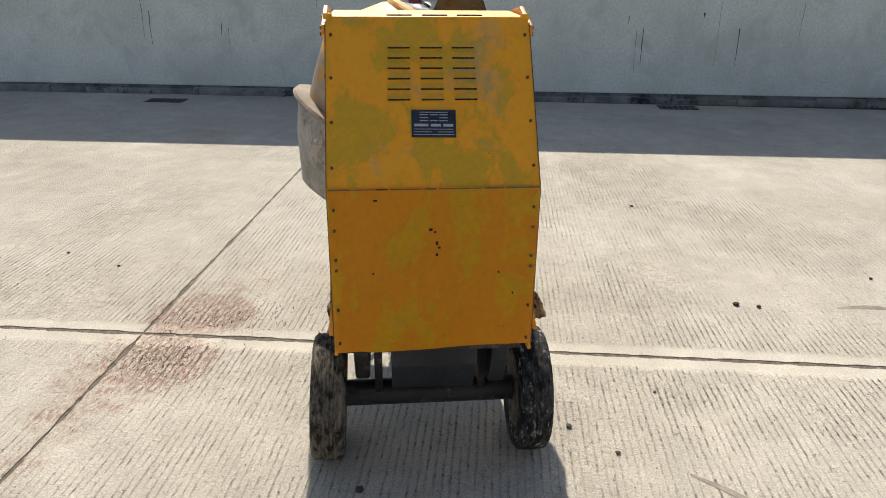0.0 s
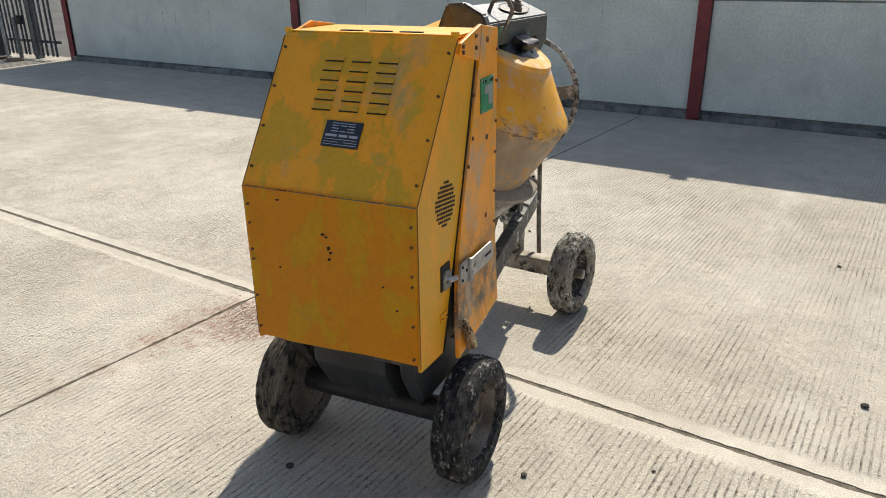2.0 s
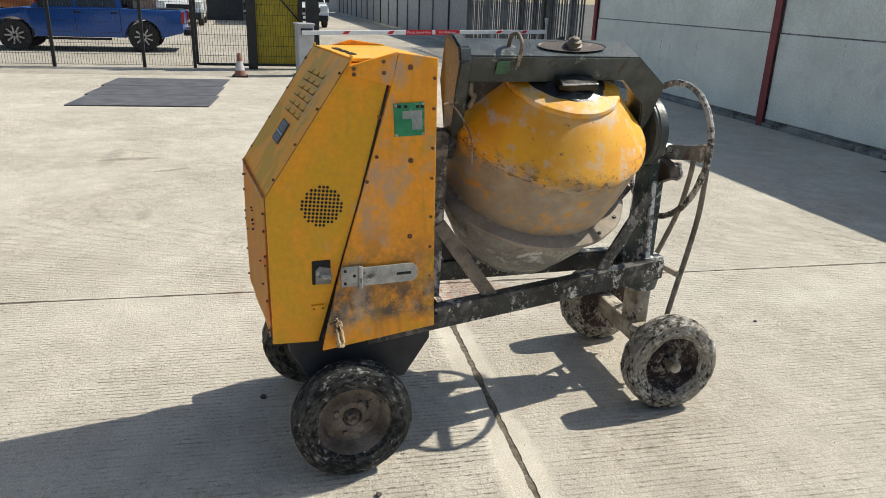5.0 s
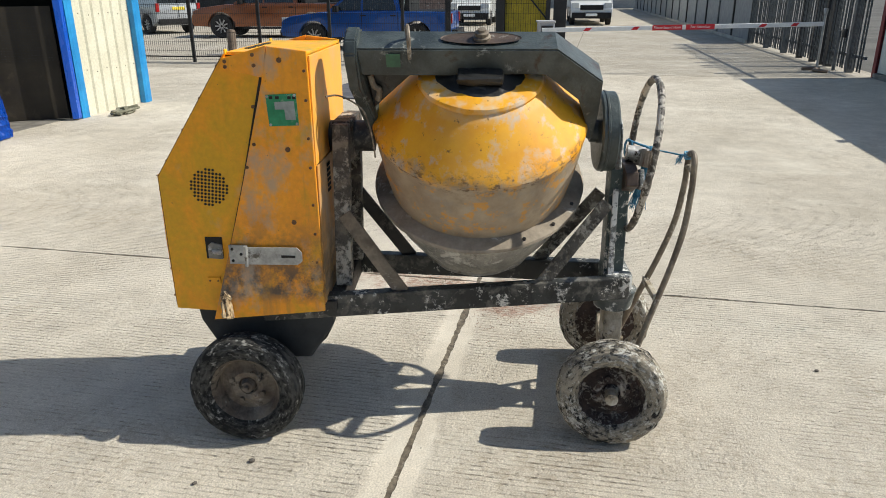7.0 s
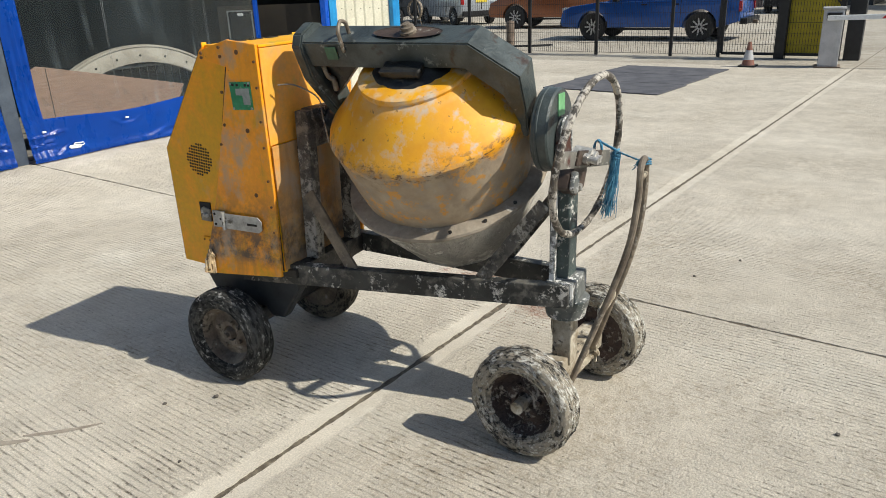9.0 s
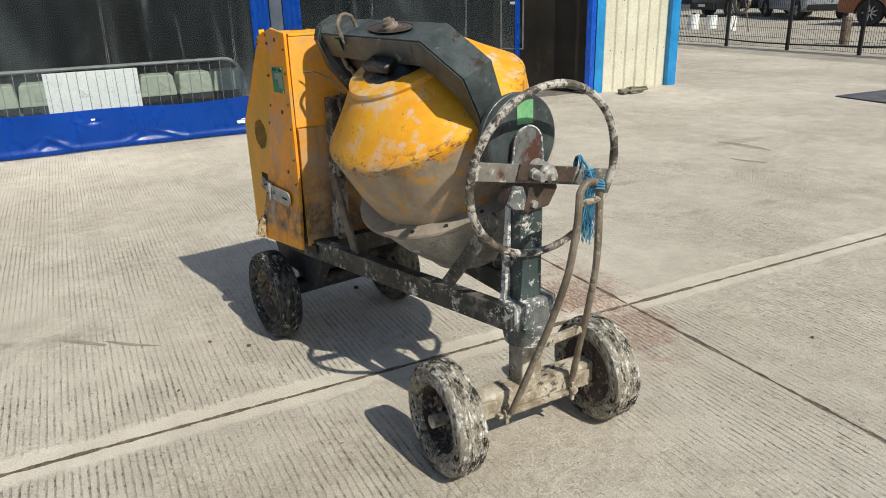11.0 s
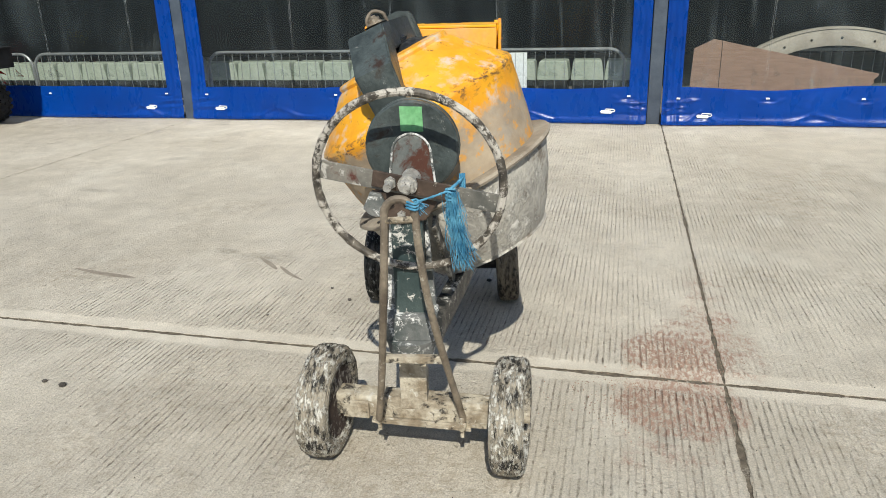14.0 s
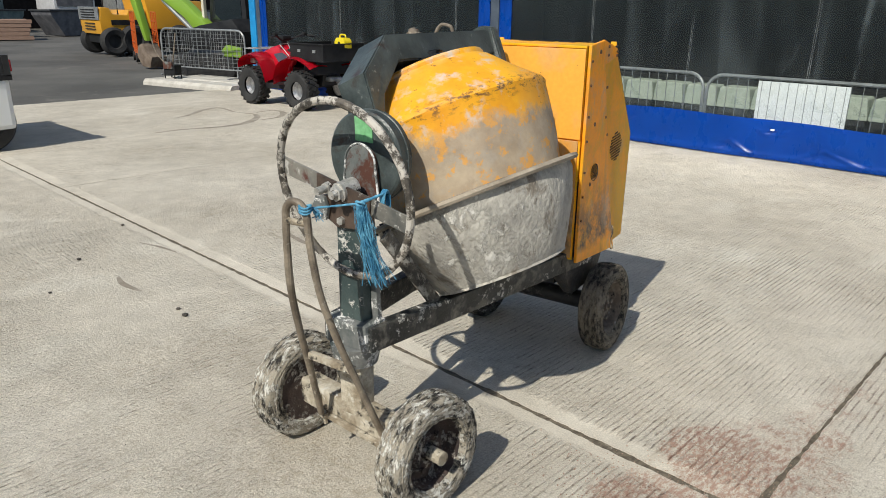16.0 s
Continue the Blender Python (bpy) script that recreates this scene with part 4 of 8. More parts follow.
for i in range(len(U_CUTS) - 1):
    for j in range(len(V_CUTS) - 1):
        if U_CUTS[i] >= 0 and j == 0:
            continue
        u0, u1, v0, v1 = U_CUTS[i] + JOINT_U / 2, U_CUTS[i + 1] - JOINT_U / 2, V_CUTS[j] + JOINT_V / 2, V_CUTS[j + 1] - JOINT_V / 2
        if i < 2 and j == 0:
            continue
        if U_CUTS[i] == 0 and j == 1:
            bm = B()
            box(bm, (5.803, v0, -0.06), (u1, v1, 0.0))
            part("slab", bm, "slab", yard)
            u1 = 5.797
        bm = B()
        near = i in (4, 5) and j in (1, 2)
        # edges slightly ragged by the joint: the outline is stepped finely near the mixer
        def edge(a, b, n, fixed, along, sgn):
            out = []
            for k in range(n):
                t = a + (b - a) * k / n
                j_ = 0.0
                if near and 0 < k:
                    j_ = -sgn * (abs(noise.noise(Vector((t * 9, fixed * 3, 1.7)))) * 0.012 + abs(noise.noise(Vector((t * 47, fixed * 3, 4.4)))) * 0.006 + max(0, noise.noise(Vector((t * 3.1, fixed, 9.1))) - 0.30) * 0.018)
                out.append((t, fixed + j_) if along == "u" else (fixed + j_, t))
            return out
        n = 900 if near else 4
        ring = edge(u0, u1, n, v0, "u", -1) + edge(v0, v1, n // 2, u1, "v", 1) + edge(u1, u0, n, v1, "u", 1) + edge(v1, v0, n // 2, u0, "v", -1)
        top = [bm.verts.new((u, w, 0.0)) for u, w in ring]
        bm.faces.new(top)
        low = [bm.verts.new((u, w, -0.06)) for u, w in ring]
        for k in range(len(top)):
            bm.faces.new((top[k], low[k], low[(k + 1) % len(top)], top[(k + 1) % len(top)]))
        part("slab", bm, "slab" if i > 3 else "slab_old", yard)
bm = B()
box(bm, (-62, -0.05, -0.034), (11.6, 0.05, -0.0030))
for u in U_CUTS[1:-1]:
    box(bm, (u - 0.05, -26, -0.034), (u + 0.05, 5.66, -0.0038))
box(bm, (5.77, -13, -0.034), (5.83, -0.06, -0.0038))
part("joint_filler", bm, "sealant", yard)

# ---- the long wall ----
WALL_Y, WALL_TOP = 8.3, 2.43
wall_north = thing("wall_north", pose(0, 0, 0), "grey-white precast panel boundary wall with dark drips and a dirty foot", "wall", kind="structure")
POSTS = [-12.11 + 5.655 * k for k in range(8)]
rnd = random.Random(11)
for k in range(len(POSTS) - 1):
    a, b = POSTS[k] + 0.07, POSTS[k + 1] - 0.07
    for z0, z1, off in ((0.10, 1.205, 0.0), (1.222, WALL_TOP, 0.012)):
        bm = B()
        box(bm, (a, WALL_Y + off, z0), (b, WALL_Y + 0.15, z1), 0.006)
        part("panel", bm, "wall", wall_north)
bm = B()
box(bm, (POSTS[0], WALL_Y + 0.02, 0.0), (POSTS[-1], WALL_Y + 0.17, WALL_TOP))
part("backing", bm, "plinth", wall_north)
bm = B()
x = POSTS[0]
while x < POSTS[-1] - 0.5:
    L = rnd.uniform(0.5, 1.1)
    d = rnd.uniform(0.03, 0.065)
    box(bm, (x, WALL_Y - d, -0.01), (x + L - 0.012, WALL_Y + 0.03, rnd.uniform(0.05, 0.085)), 0.008)
    x += L
part("wall_foot", bm, "plinth", wall_north, "dirty concrete wall foot")
for x in POSTS:
    bm = B()
    box(bm, (x - 0.068, WALL_Y - 0.045, 0), (x + 0.068, WALL_Y - 0.033, WALL_TOP + 0.05), 0.002)
    box(bm, (x - 0.005, WALL_Y - 0.04, 0), (x + 0.005, WALL_Y + 0.15, WALL_TOP + 0.05))
    part("steel_post", bm, "red_steel", wall_north, "dark red steel wall post")
# thin black drips down the panels
bm = B()
for x, z0, z1, w in ((-3.9, 1.18, 0.62, 0.012), (-3.82, 0.92, 0.55, 0.02), (-3.0, 0.80, 0.66, 0.018), (-2.92, 0.74, 0.42, 0.008), (1.55, 0.93, 0.86, 0.03), (1.72, 0.80, 0.42, 0.022), (1.65, 0.78, 0.30, 0.010),
                     (2.35, 0.98, 0.93, 0.05), (2.75, 0.82, 0.42, 0.020), (2.52, 1.1, 0.42, 0.007), (-9.4, 0.95, 0.5, 0.012), (-9.1, 0.9, 0.72, 0.02), (-8.3, 1.0, 0.62, 0.009), (-5.2, 1.17, 0.9, 0.008), (-1.9, 1.17, 0.95, 0.007), (3.4, 1.1, 0.7, 0.008)):
    n = 8
    L, R = [], []
    for k in range(n + 1):
        z = z0 + (z1 - z0) * k / n
        ww = w * (0.35 + 0.65 * abs(noise.noise(Vector((x * 7, z * 9, 0.3))))) * (1 - 0.6 * k / n)
        xx = x + 0.012 * noise.noise(Vector((x, z * 4, 5)))
        L.append(bm.verts.new((xx - ww / 2, WALL_Y - 0.002, z)))
        R.append(bm.verts.new((xx + ww / 2, WALL_Y - 0.002, z)))
    for k in range(n):
        bm.faces.new((L[k], R[k], R[k + 1], L[k + 1]))
part("drip_stain", bm, "wall_drip", wall_north, "thin black drip stains")


def drain(x, y, w):
    d = thing("drain_grate", pose(x, y, 0), "small dark cast-iron gully grate in the concrete", "drain", "gully grates")
    bm = B()
    box(bm, (-w / 2, -0.11, -0.005), (w / 2, 0.11, 0.003))
    part("frame", bm, "seam", d)
    for k in range(7):
        bm = B()
        u = -w / 2 + 0.03 + (w - 0.06) * k / 6
        box(bm, (u - 0.009, -0.095, 0.002), (u + 0.009, 0.095, 0.009), 0.002)
        part("grate_bar", bm, "steel_mud", d)


drain(-3.55, 7.85, 0.42)
drain(2.12, 8.02, 0.42)

# ---- the curtain-sided shed ----
shed = pose(-1.50, -3.15, 0, 0, 0, -0.3)
H_SHED = 4.6
BAY = 5.76


def shed_structure(name, bm, material, label, cat):
    ob = part(name, bm, material, None)
    ob.matrix_world = shed
    return tagged(ob, label, cat, kind="structure")


# inner walls and roof are coloured near-black for the unlit room
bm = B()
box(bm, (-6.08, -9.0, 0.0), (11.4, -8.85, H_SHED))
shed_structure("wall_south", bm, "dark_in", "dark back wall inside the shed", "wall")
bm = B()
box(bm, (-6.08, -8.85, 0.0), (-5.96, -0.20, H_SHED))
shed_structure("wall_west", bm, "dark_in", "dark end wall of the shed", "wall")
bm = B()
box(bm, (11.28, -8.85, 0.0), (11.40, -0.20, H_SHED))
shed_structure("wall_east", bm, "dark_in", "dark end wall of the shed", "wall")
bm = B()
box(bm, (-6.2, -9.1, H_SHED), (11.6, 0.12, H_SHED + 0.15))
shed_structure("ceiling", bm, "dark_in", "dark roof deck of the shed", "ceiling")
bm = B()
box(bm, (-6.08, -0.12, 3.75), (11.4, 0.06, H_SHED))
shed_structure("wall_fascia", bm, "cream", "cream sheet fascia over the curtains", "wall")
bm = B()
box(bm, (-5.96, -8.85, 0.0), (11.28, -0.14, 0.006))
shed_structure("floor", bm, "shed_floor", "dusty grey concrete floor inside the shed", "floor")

for u in (0.0, BAY, 11.32):
    bm = B()
    box(bm, (u - 0.07, -0.10, 0), (u + 0.07, 0.02, 3.8), 0.006)
    shed_structure("steel_column", bm, "post_grey", "blue-grey steel column between the curtains", "column")
for u, w in ((-4.55, 0.075), (-5.96, 0.085), (11.45, 0.09)):
    bm = B()
    slab_poly(bm, [(u - w, -0.05), (u + w, -0.05), (u + w, 0.05), (u + w * 0.3, 0.055), (u - w, 0.045)], 0.0, 3.8, "z", 0.004)
    shed_structure("trim", bm, "blue_trim", "bright blue folded corner trim", "trim")
# cream profiled panel between the trims
cream = thing("wall_panel", shed, "cream profiled steel wall panel with blue corner trims", "wall panel", kind="structure")
u = -5.89
pts = [(-5.89, 0.0)]
while u < -4.66:
    for du, w in ((0.0, 0.0), (0.13, 0.0), (0.15, 0.022), (0.185, 0.022), (0.205, 0.0)):
        pts.append((min(u + du, -4.62), w))
    u += 0.205
bm = B()
front = [(a, b - 0.03) for a, b in pts]
slab_poly(bm, front + [(-4.62, -0.12), (-5.89, -0.12)], 0.0, 3.8, "z")
part("profiled_sheet", bm, "cream", cream)
for k in range(6):
    for z in (0.55, 1.25, 1.95, 2.65):
        bm = B()
        cyl(bm, (-5.835 + 0.205 * k, -0.031, z + 0.02 * math.sin(k * 2.7 + z)), (-5.835 + 0.205 * k, -0.026, z + 0.02 * math.sin(k * 2.7 + z)), 0.007, seg=8)
        part("screw", bm, "seam", cream)

# perforated grey partition seen in the doorway, its colour darkened for shade
part_wall = thing("partition", shed @ pose(-4.47, -0.17, 0, 0, 0, -53.7), "scuffed brown metal partition, shade-darkened, with a small window inside the doorway", "partition", kind="structure")
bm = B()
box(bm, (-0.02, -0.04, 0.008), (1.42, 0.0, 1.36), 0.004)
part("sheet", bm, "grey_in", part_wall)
bm = B()
for a in range(20):
    for b in range(19):
        box(bm, (0.04 + 0.036 * a, 0.0, 0.72 + 0.031 * b), (0.058 + 0.036 * a, 0.003, 0.728 + 0.031 * b))
tagged(part("perforations", bm, "black", part_wall), kind="stuff")
bm = B()
box(bm, (0.95, 0.001, 0.61), (1.27, 0.006, 1.28))
pane = part("pane", bm, "glass", part_wall, "dark blue-black window pane")
bm = B()
for a, b in (((0.930, 0.0, 0.59), (0.948, 0.014, 1.30)), ((1.272, 0.0, 0.59), (1.29, 0.014, 1.30)), ((0.950, 0.0, 0.59), (1.27, 0.014, 0.608)), ((0.950, 0.0, 1.282), (1.27, 0.014, 1.30))):
    box(bm, a, b, 0.002)
part("window_frame", bm, "galv", part_wall)
bm = B()
box(bm, (1.06, 0.007, 1.225), (1.14, 0.009, 1.262))
part("sticker", bm, "white", pane)


def curtain(u0, u1, seed, slack, edge_w, plates, tabs, welds):
    """A roller curtain bay: clear sheet with a blue frame; the blue foot hangs in folds."""
    c = thing("curtain", shed, "blue PVC curtain with clear window and creased blue foot", "curtain", "shed curtains")
    rs = random.Random(seed)
    ph = [rs.uniform(0, 6.28) for _ in range(6)]
    foot_h, plate_z, w = 0.41, 0.345 - 0.04 * slack, 0.20
    # folds: start, end, half width, height of the ridge
    folds = []
    for k in plates:
        folds.append((k - 0.10, plate_z - 0.030, k + 0.11, plate_z - 0.034, 0.014, -0.010))
        folds.append((k - 0.16, plate_z - 0.010, k - 0.05, plate_z - 0.055, 0.022, 0.008))
        folds.append((k + 0.05, plate_z - 0.055, k + 0.17, plate_z - 0.005, 0.022, 0.008))
    n = max(2, int((u1 - u0) * 0.9 * slack))
    for k in range(n):
        u = u0 + (u1 - u0) * (k + rs.uniform(0.2, 0.8)) / n
        d = rs.uniform(0.18, 0.42)
        z = rs.uniform(0.05, 0.10)
        folds.append((u - d, 0.045, u, z + 0.07, rs.uniform(0.016, 0.028), rs.uniform(0.010, 0.020)))
        folds.append((u, z + 0.07, u + d * 0.8, 0.05, rs.uniform(0.016, 0.028), rs.uniform(0.008, 0.018)))
        folds.append((u - d * 0.4, z + 0.03, u + d * 0.5, z + 0.02, 0.05, -0.016))
    for e, s in ((u0, 1), (u1, -1)):
        for z, a in ((0.24, 0.016), (0.20, -0.012), (0.16, 0.014), (0.11, -0.010)):
            folds.append((e, z, e + s * rs.uniform(0.22, 0.40), z + rs.uniform(-0.04, 0.05), 0.013, a * min(slack, 1.0)))

    def ridges(u, z):
        y = 0.0
        for a, za, b, zb, wd, h in folds:
            if u < a - 0.1 and u < b - 0.1 or u > a + 0.1 and u > b + 0.1:
                continue
            L = (b - a) ** 2 + (zb - za) ** 2
            k = min(max(((u - a) * (b - a) + (z - za) * (zb - za)) / L, 0.0), 1.0)
            d2 = (u - a - k * (b - a)) ** 2 + (z - za - k * (zb - za)) ** 2
            y += h * math.exp(-d2 / (wd * wd)) * (0.35 + 0.65 * math.sin(math.pi * min(max(k, 0.05), 0.95)))
        return y

    def belly(u, z):
        k = max(0.0, 1 - z / 0.62)
        f = 0.022 * math.sin(2.3 * u + ph[0]) + 0.012 * math.sin(5.3 * u + ph[1] + 3 * z)
        hem = 0.012 * math.exp(-((z - 0.045) / 0.03) ** 2)
        return 0.018 + slack * (0.055 * k + f * k) + 0.004 * math.sin(2 * u + ph[3]) + hem

    def side(u, z):
        """Soft upright folds in the side bands, gathered towards the foot."""
        d = min(u - u0, u1 - u)
        g = math.exp(-max(d - 0.17, 0.0) * 40) * (0.35 + 0.65 * math.exp(-abs(z - 0.6)))
        return slack * g * (0.006 * math.sin(95 * d + ph[2] + 1.1 * z) + 0.004 * math.sin(47 * d - 0.8 * z + ph[4]))

    def sheet(a, b, z0, z1, nu, nz, top_wave=0.0, off=0.0, creased=True):
        bm = B()
        rows = []
        for j in range(nz + 1):
            row = []
            for i in range(nu + 1):
                u = a + (b - a) * i / nu
                zt = z1 + top_wave * (0.016 * math.sin(1.9 * u + ph[5]) + 0.010 * math.sin(4.1 * u + ph[1]))
                z = z0 + (zt - z0) * j / nz
                y = belly(u, z) + off
                if creased:
                    y += ridges(u, z) if z < 0.5 else 0.0
                    y += side(u, z)
                row.append(bm.verts.new((u, y, z)))
            rows.append(row)
        fs = []
        for j in range(nz):
            for i in range(nu):
                fs.append(bm.faces.new((rows[j][i], rows[j][i + 1], rows[j + 1][i + 1], rows[j + 1][i])))
        bmesh.ops.solidify(bm, geom=fs, thickness=0.004)
        return bm
    part("foot", sheet(u0, u1, 0.012, foot_h, int((u1 - u0) / 0.018), 34, slack, 0.009), "blue_pvc", c, "creased blue foot band", True)
    part("side_band", sheet(u0, u0 + edge_w, foot_h - 0.05, 3.7, 18, 44), "blue_pvc", c, "", True)
    part("side_band", sheet(u1 - w, u1, foot_h - 0.05, 3.7, 24, 44), "blue_pvc", c, "", True)
    part("top_band", sheet(u0 + edge_w, u1 - w, 3.3, 3.7, 12, 3), "blue_pvc", c, "", True)
    p = part("clear_window", sheet(u0 + edge_w - 0.02, u1 - w + 0.02, foot_h - 0.08, 3.34, 40, 30, 0.0, -0.012, False), "pvc", c, "hazy clear PVC window sheet", True)
    p.visible_shadow = False
    # paired weld lines in the clear sheet
    for k in welds:
        lean = rs.uniform(-0.03, 0.03)
        for d in (-0.011, 0.011):
            bm = B()
            pipe(bm, [(k + d + lean * (z - 1.5) * 0.5 + 0.004 * math.sin(3 * z + d * 90), belly(k, z) - 0.005, z) for z in [foot_h + 0.05 + q * 0.24 for q in range(13)]], 0.0012, 5)
            part("weld_seam", bm, "weld", c, "pale weld line in the clear sheet").visible_shadow = False
    # eyelet plates along the foot, and the white webbing tabs
    for k in plates:
        bm = B()
        y = belly(k, plate_z) + 0.012
        box(bm, (k - 0.020, y - 0.012, plate_z - 0.009), (k + 0.020, y + 0.004, plate_z + 0.009), 0.004)
        part("eyelet_plate", bm, "white", c)
    for k in tabs:
        z = 0.150 - 0.035 * (slack > 1)
        y = belly(k, z) + 0.022
        tab = Matrix.Translation((k, y, z)) @ Matrix.Rotation(radians(90), 4, "X")
        bm = B()
        pipe(bm, [tab @ Vector((a, b, 0)) for a, b in ((-0.078, 0.004), (-0.070, 0.020), (0.02, 0.024), (0.030, 0.012), (0.022, 0.0), (-0.068, -0.006))], 0.006, 6, True)
        part("tab", bm, "white", c, "white webbing loop", True)
        bm = B()
        pipe(bm, [tab @ Vector((a, b, 0.004)) for a, b in ((-0.045, -0.014), (-0.035, 0.002), (0.068, 0.006), (0.080, -0.006), (0.070, -0.020), (-0.035, -0.024))], 0.006, 6, True)
        box(bm, (k - 0.040, y - 0.010, z - 0.020), (k + 0.072, y - 0.004, z + 0.001), 0.002)
        part("tab", bm, "white", c, "white webbing loop", True)


curtain(-3.22, -0.08, 3, 1.25, 0.075, (-0.25, -1.17, -2.10, -3.03), (-0.53,), (-1.14, -2.41))
curtain(0.08, BAY - 0.08, 4, 0.75, 0.20, (0.28, 2.01, 3.74, 5.47), (0.50, 5.28), (0.50, 1.76, 3.01, 4.26))
curtain(BAY + 0.08, 11.24, 5, 0.6, 0.20, (6.05, 7.78, 9.5), (6.28,), (6.45, 7.71, 8.97))
# the loose blue edge in the doorway
dc = thing("door_curtain", shed, "gathered blue PVC door curtain hanging by the trim", "curtain")
bm = B()
slab_poly(bm, [(-4.46, 0.05), (-4.36, 0.08), (-4.32, 0.02), (-4.38, -0.03), (-4.44, 0.0)], 0.02, 3.7, "z", 0.004)
part("fold", bm, "blue_pvc", dc)


def crowd_barrier(m, length=2.68, height=0.775, group="crowd barriers", label="galvanised steel pedestrian barrier with rounded corners"):
    b = thing("crowd_barrier", m, label, "barrier", group)
    h, l, r = height, length / 2, 0.19
    bend = [(r * (1 - math.cos(a)), r * (1 - math.sin(a))) for a in [radians(11.25 * k) for k in range(9)]]
    line = [(-l, 0, 0.06)] + [(-l + a, 0, h - b) for a, b in bend] + [(l - a, 0, h - b) for a, b in bend[::-1]] + [(l, 0, 0.06)]
    bm = B()
    pipe(bm, line, 0.02, 8)
    part("hoop", bm, "galv", b, "", True)
    bm = B()
    pipe(bm, [(-l, 0, 0.16), (l, 0, 0.16)], 0.014, 8)
    part("lower_rail", bm, "galv", b, "", True)
    n = int(length / 0.115)
    for k in range(1, n):
        bm = B()
        cyl(bm, (-l + length * k / n, 0, 0.16), (-l + length * k / n, 0, h), 0.0038, seg=6)
        part("upright", bm, "galv", b)
    for s in (-l * 0.8, l * 0.8):
        bm = B()
        box(bm, (s - 0.02, -0.28, 0.0), (s + 0.02, 0.28, 0.025), 0.004)
        box(bm, (s - 0.015, -0.015, 0.0), (s + 0.015, 0.015, 0.18))
        part("foot", bm, "galv", b)
    return b


for u in (9.83, 7.11, 4.39, 1.67):
    crowd_barrier(shed @ pose(u, -0.55, 0.005))
crowd_barrier(shed @ pose(-1.99, -1.14, 0.005), 2.68, 0.70)
# sage plastic seats behind the barriers
seat = None
for k in range(28):
    u = -0.9 + 0.42 * k
    if u < 0.3:
        continue
    if u > 10.6:
        break
    m = shed @ pose(u, -1.20, 0.006, 0, 0, 3 * math.sin(k * 2.1))
    if seat is None:
        seat = thing("stacking_bin", m, "sage-green plastic bin tapering upward, behind the barriers", "bin", "bins in the shed")
        bm = B()
        slab_poly(bm, [(-0.204, 0.35), (0.204, 0.35), (0.196, 0.45), (0.178, 0.575), (0.160, 0.595), (-0.160, 0.595), (-0.178, 0.575), (-0.196, 0.45)], -0.15, 0.15, "y", 0.012)
        part("tub", bm, "sage", seat)
        # base coloured near-black for the dim space under the tub
        bm = B()
        slab_poly(bm, [(-0.18, 0.0), (0.18, 0.0), (0.185, 0.35), (-0.185, 0.35)], -0.14, 0.14, "y", 0.012)
        part("lower_tub", bm, "dark_in", seat)
    else:
        copy_thing(seat, m)
ws = thing("white_sheet", shed @ pose(1.93, -0.44, 0), "white rigid sheet tied on the barrier behind the curtain", "sheet")
bm = B()
box(bm, (-0.46, -0.006, 0.26), (0.46, 0.006, 0.755), 0.003)
part("board", bm, "white", ws)
for k in range(10):
    bm = B()
    box(bm, (-0.42 + 0.093 * k, 0.006, 0.27), (-0.414 + 0.093 * k, 0.009, 0.75))
    part("wire", bm, "galv", ws)
arch = thing("timber_arch", shed @ pose(-2.05, -0.97, 0.006), "pale curved laminated timber piece with bolt holes", "timber")
bm = B()
sweep = [radians(56 + 78 * k / 26) for k in range(27)]
outer = [(1.755 * math.cos(a), -0.807 + 1.755 * math.sin(a)) for a in sweep]
inner = [(1.60 * math.cos(a), -0.835 + 1.60 * math.sin(a)) for a in sweep][::-1]
slab_poly(bm, [(p[0], p[1] - 0.01) for p in outer + inner], -0.035, 0.035, "y", 0.004)
part("curve", bm, "pale_wood", arch, "", True)
bm = B()
slab_poly(bm, [(1.775 * math.cos(a), -0.807 + 1.775 * math.sin(a)) for a in sweep] + [(1.757 * math.cos(a), -0.815 + 1.757 * math.sin(a)) for a in sweep[::-1]], -0.045, 0.045, "y")
part("edging", bm, "pale_wood", arch, "thin bent edging strip", True)
for a in (70, 80, 91, 103, 114, 124):
    bm = B()
    cyl(bm, (1.67 * math.cos(radians(a)), 0.033, -0.83 + 1.67 * math.sin(radians(a))), (1.67 * math.cos(radians(a)), 0.040, -0.83 + 1.67 * math.sin(radians(a))), 0.014, seg=10)
    part("bolt_hole", bm, "seam", arch)
for s_ in (58, 132):
    bm = B()
    a = radians(s_)
    box(bm, (1.67 * math.cos(a) - 0.05, -0.03, 0.0), (1.67 * math.cos(a) + 0.05, 0.03, -0.80 + 1.58 * math.sin(a)), 0.004)
    part("end_block", bm, "pale_wood", arch)
bd = thing("brown_board", shed @ pose(-1.4, -0.66, 0.006), "brown sheet of board with a ragged end behind the curtain", "board")
bm = B()
slab_poly(bm, [(0.98, 0.0), (0.955, 0.76), (0.74, 0.862), (0.66, 0.845), (-1.04, 0.468), (-1.03, 0.44), (-0.99, 0.40), (-1.0, 0.37), (-0.95, 0.31), (-0.96, 0.28), (-0.91, 0.20), (-0.86, 0.0)], -0.008, 0.008, "y", 0.002)
part("panel", bm, "plywood", bd)
bm = B()
box(bm, (0.645, 0.009, 0.01), (0.652, 0.011, 0.84))
part("fold_line", bm, "seam", bd)

# rope heap by the cream panel
rp = thing("strap_heap", pose(-6.45, -2.80, 0), "small heap of dusty camouflage webbing on the concrete", "webbing")
rnd = random.Random(21)
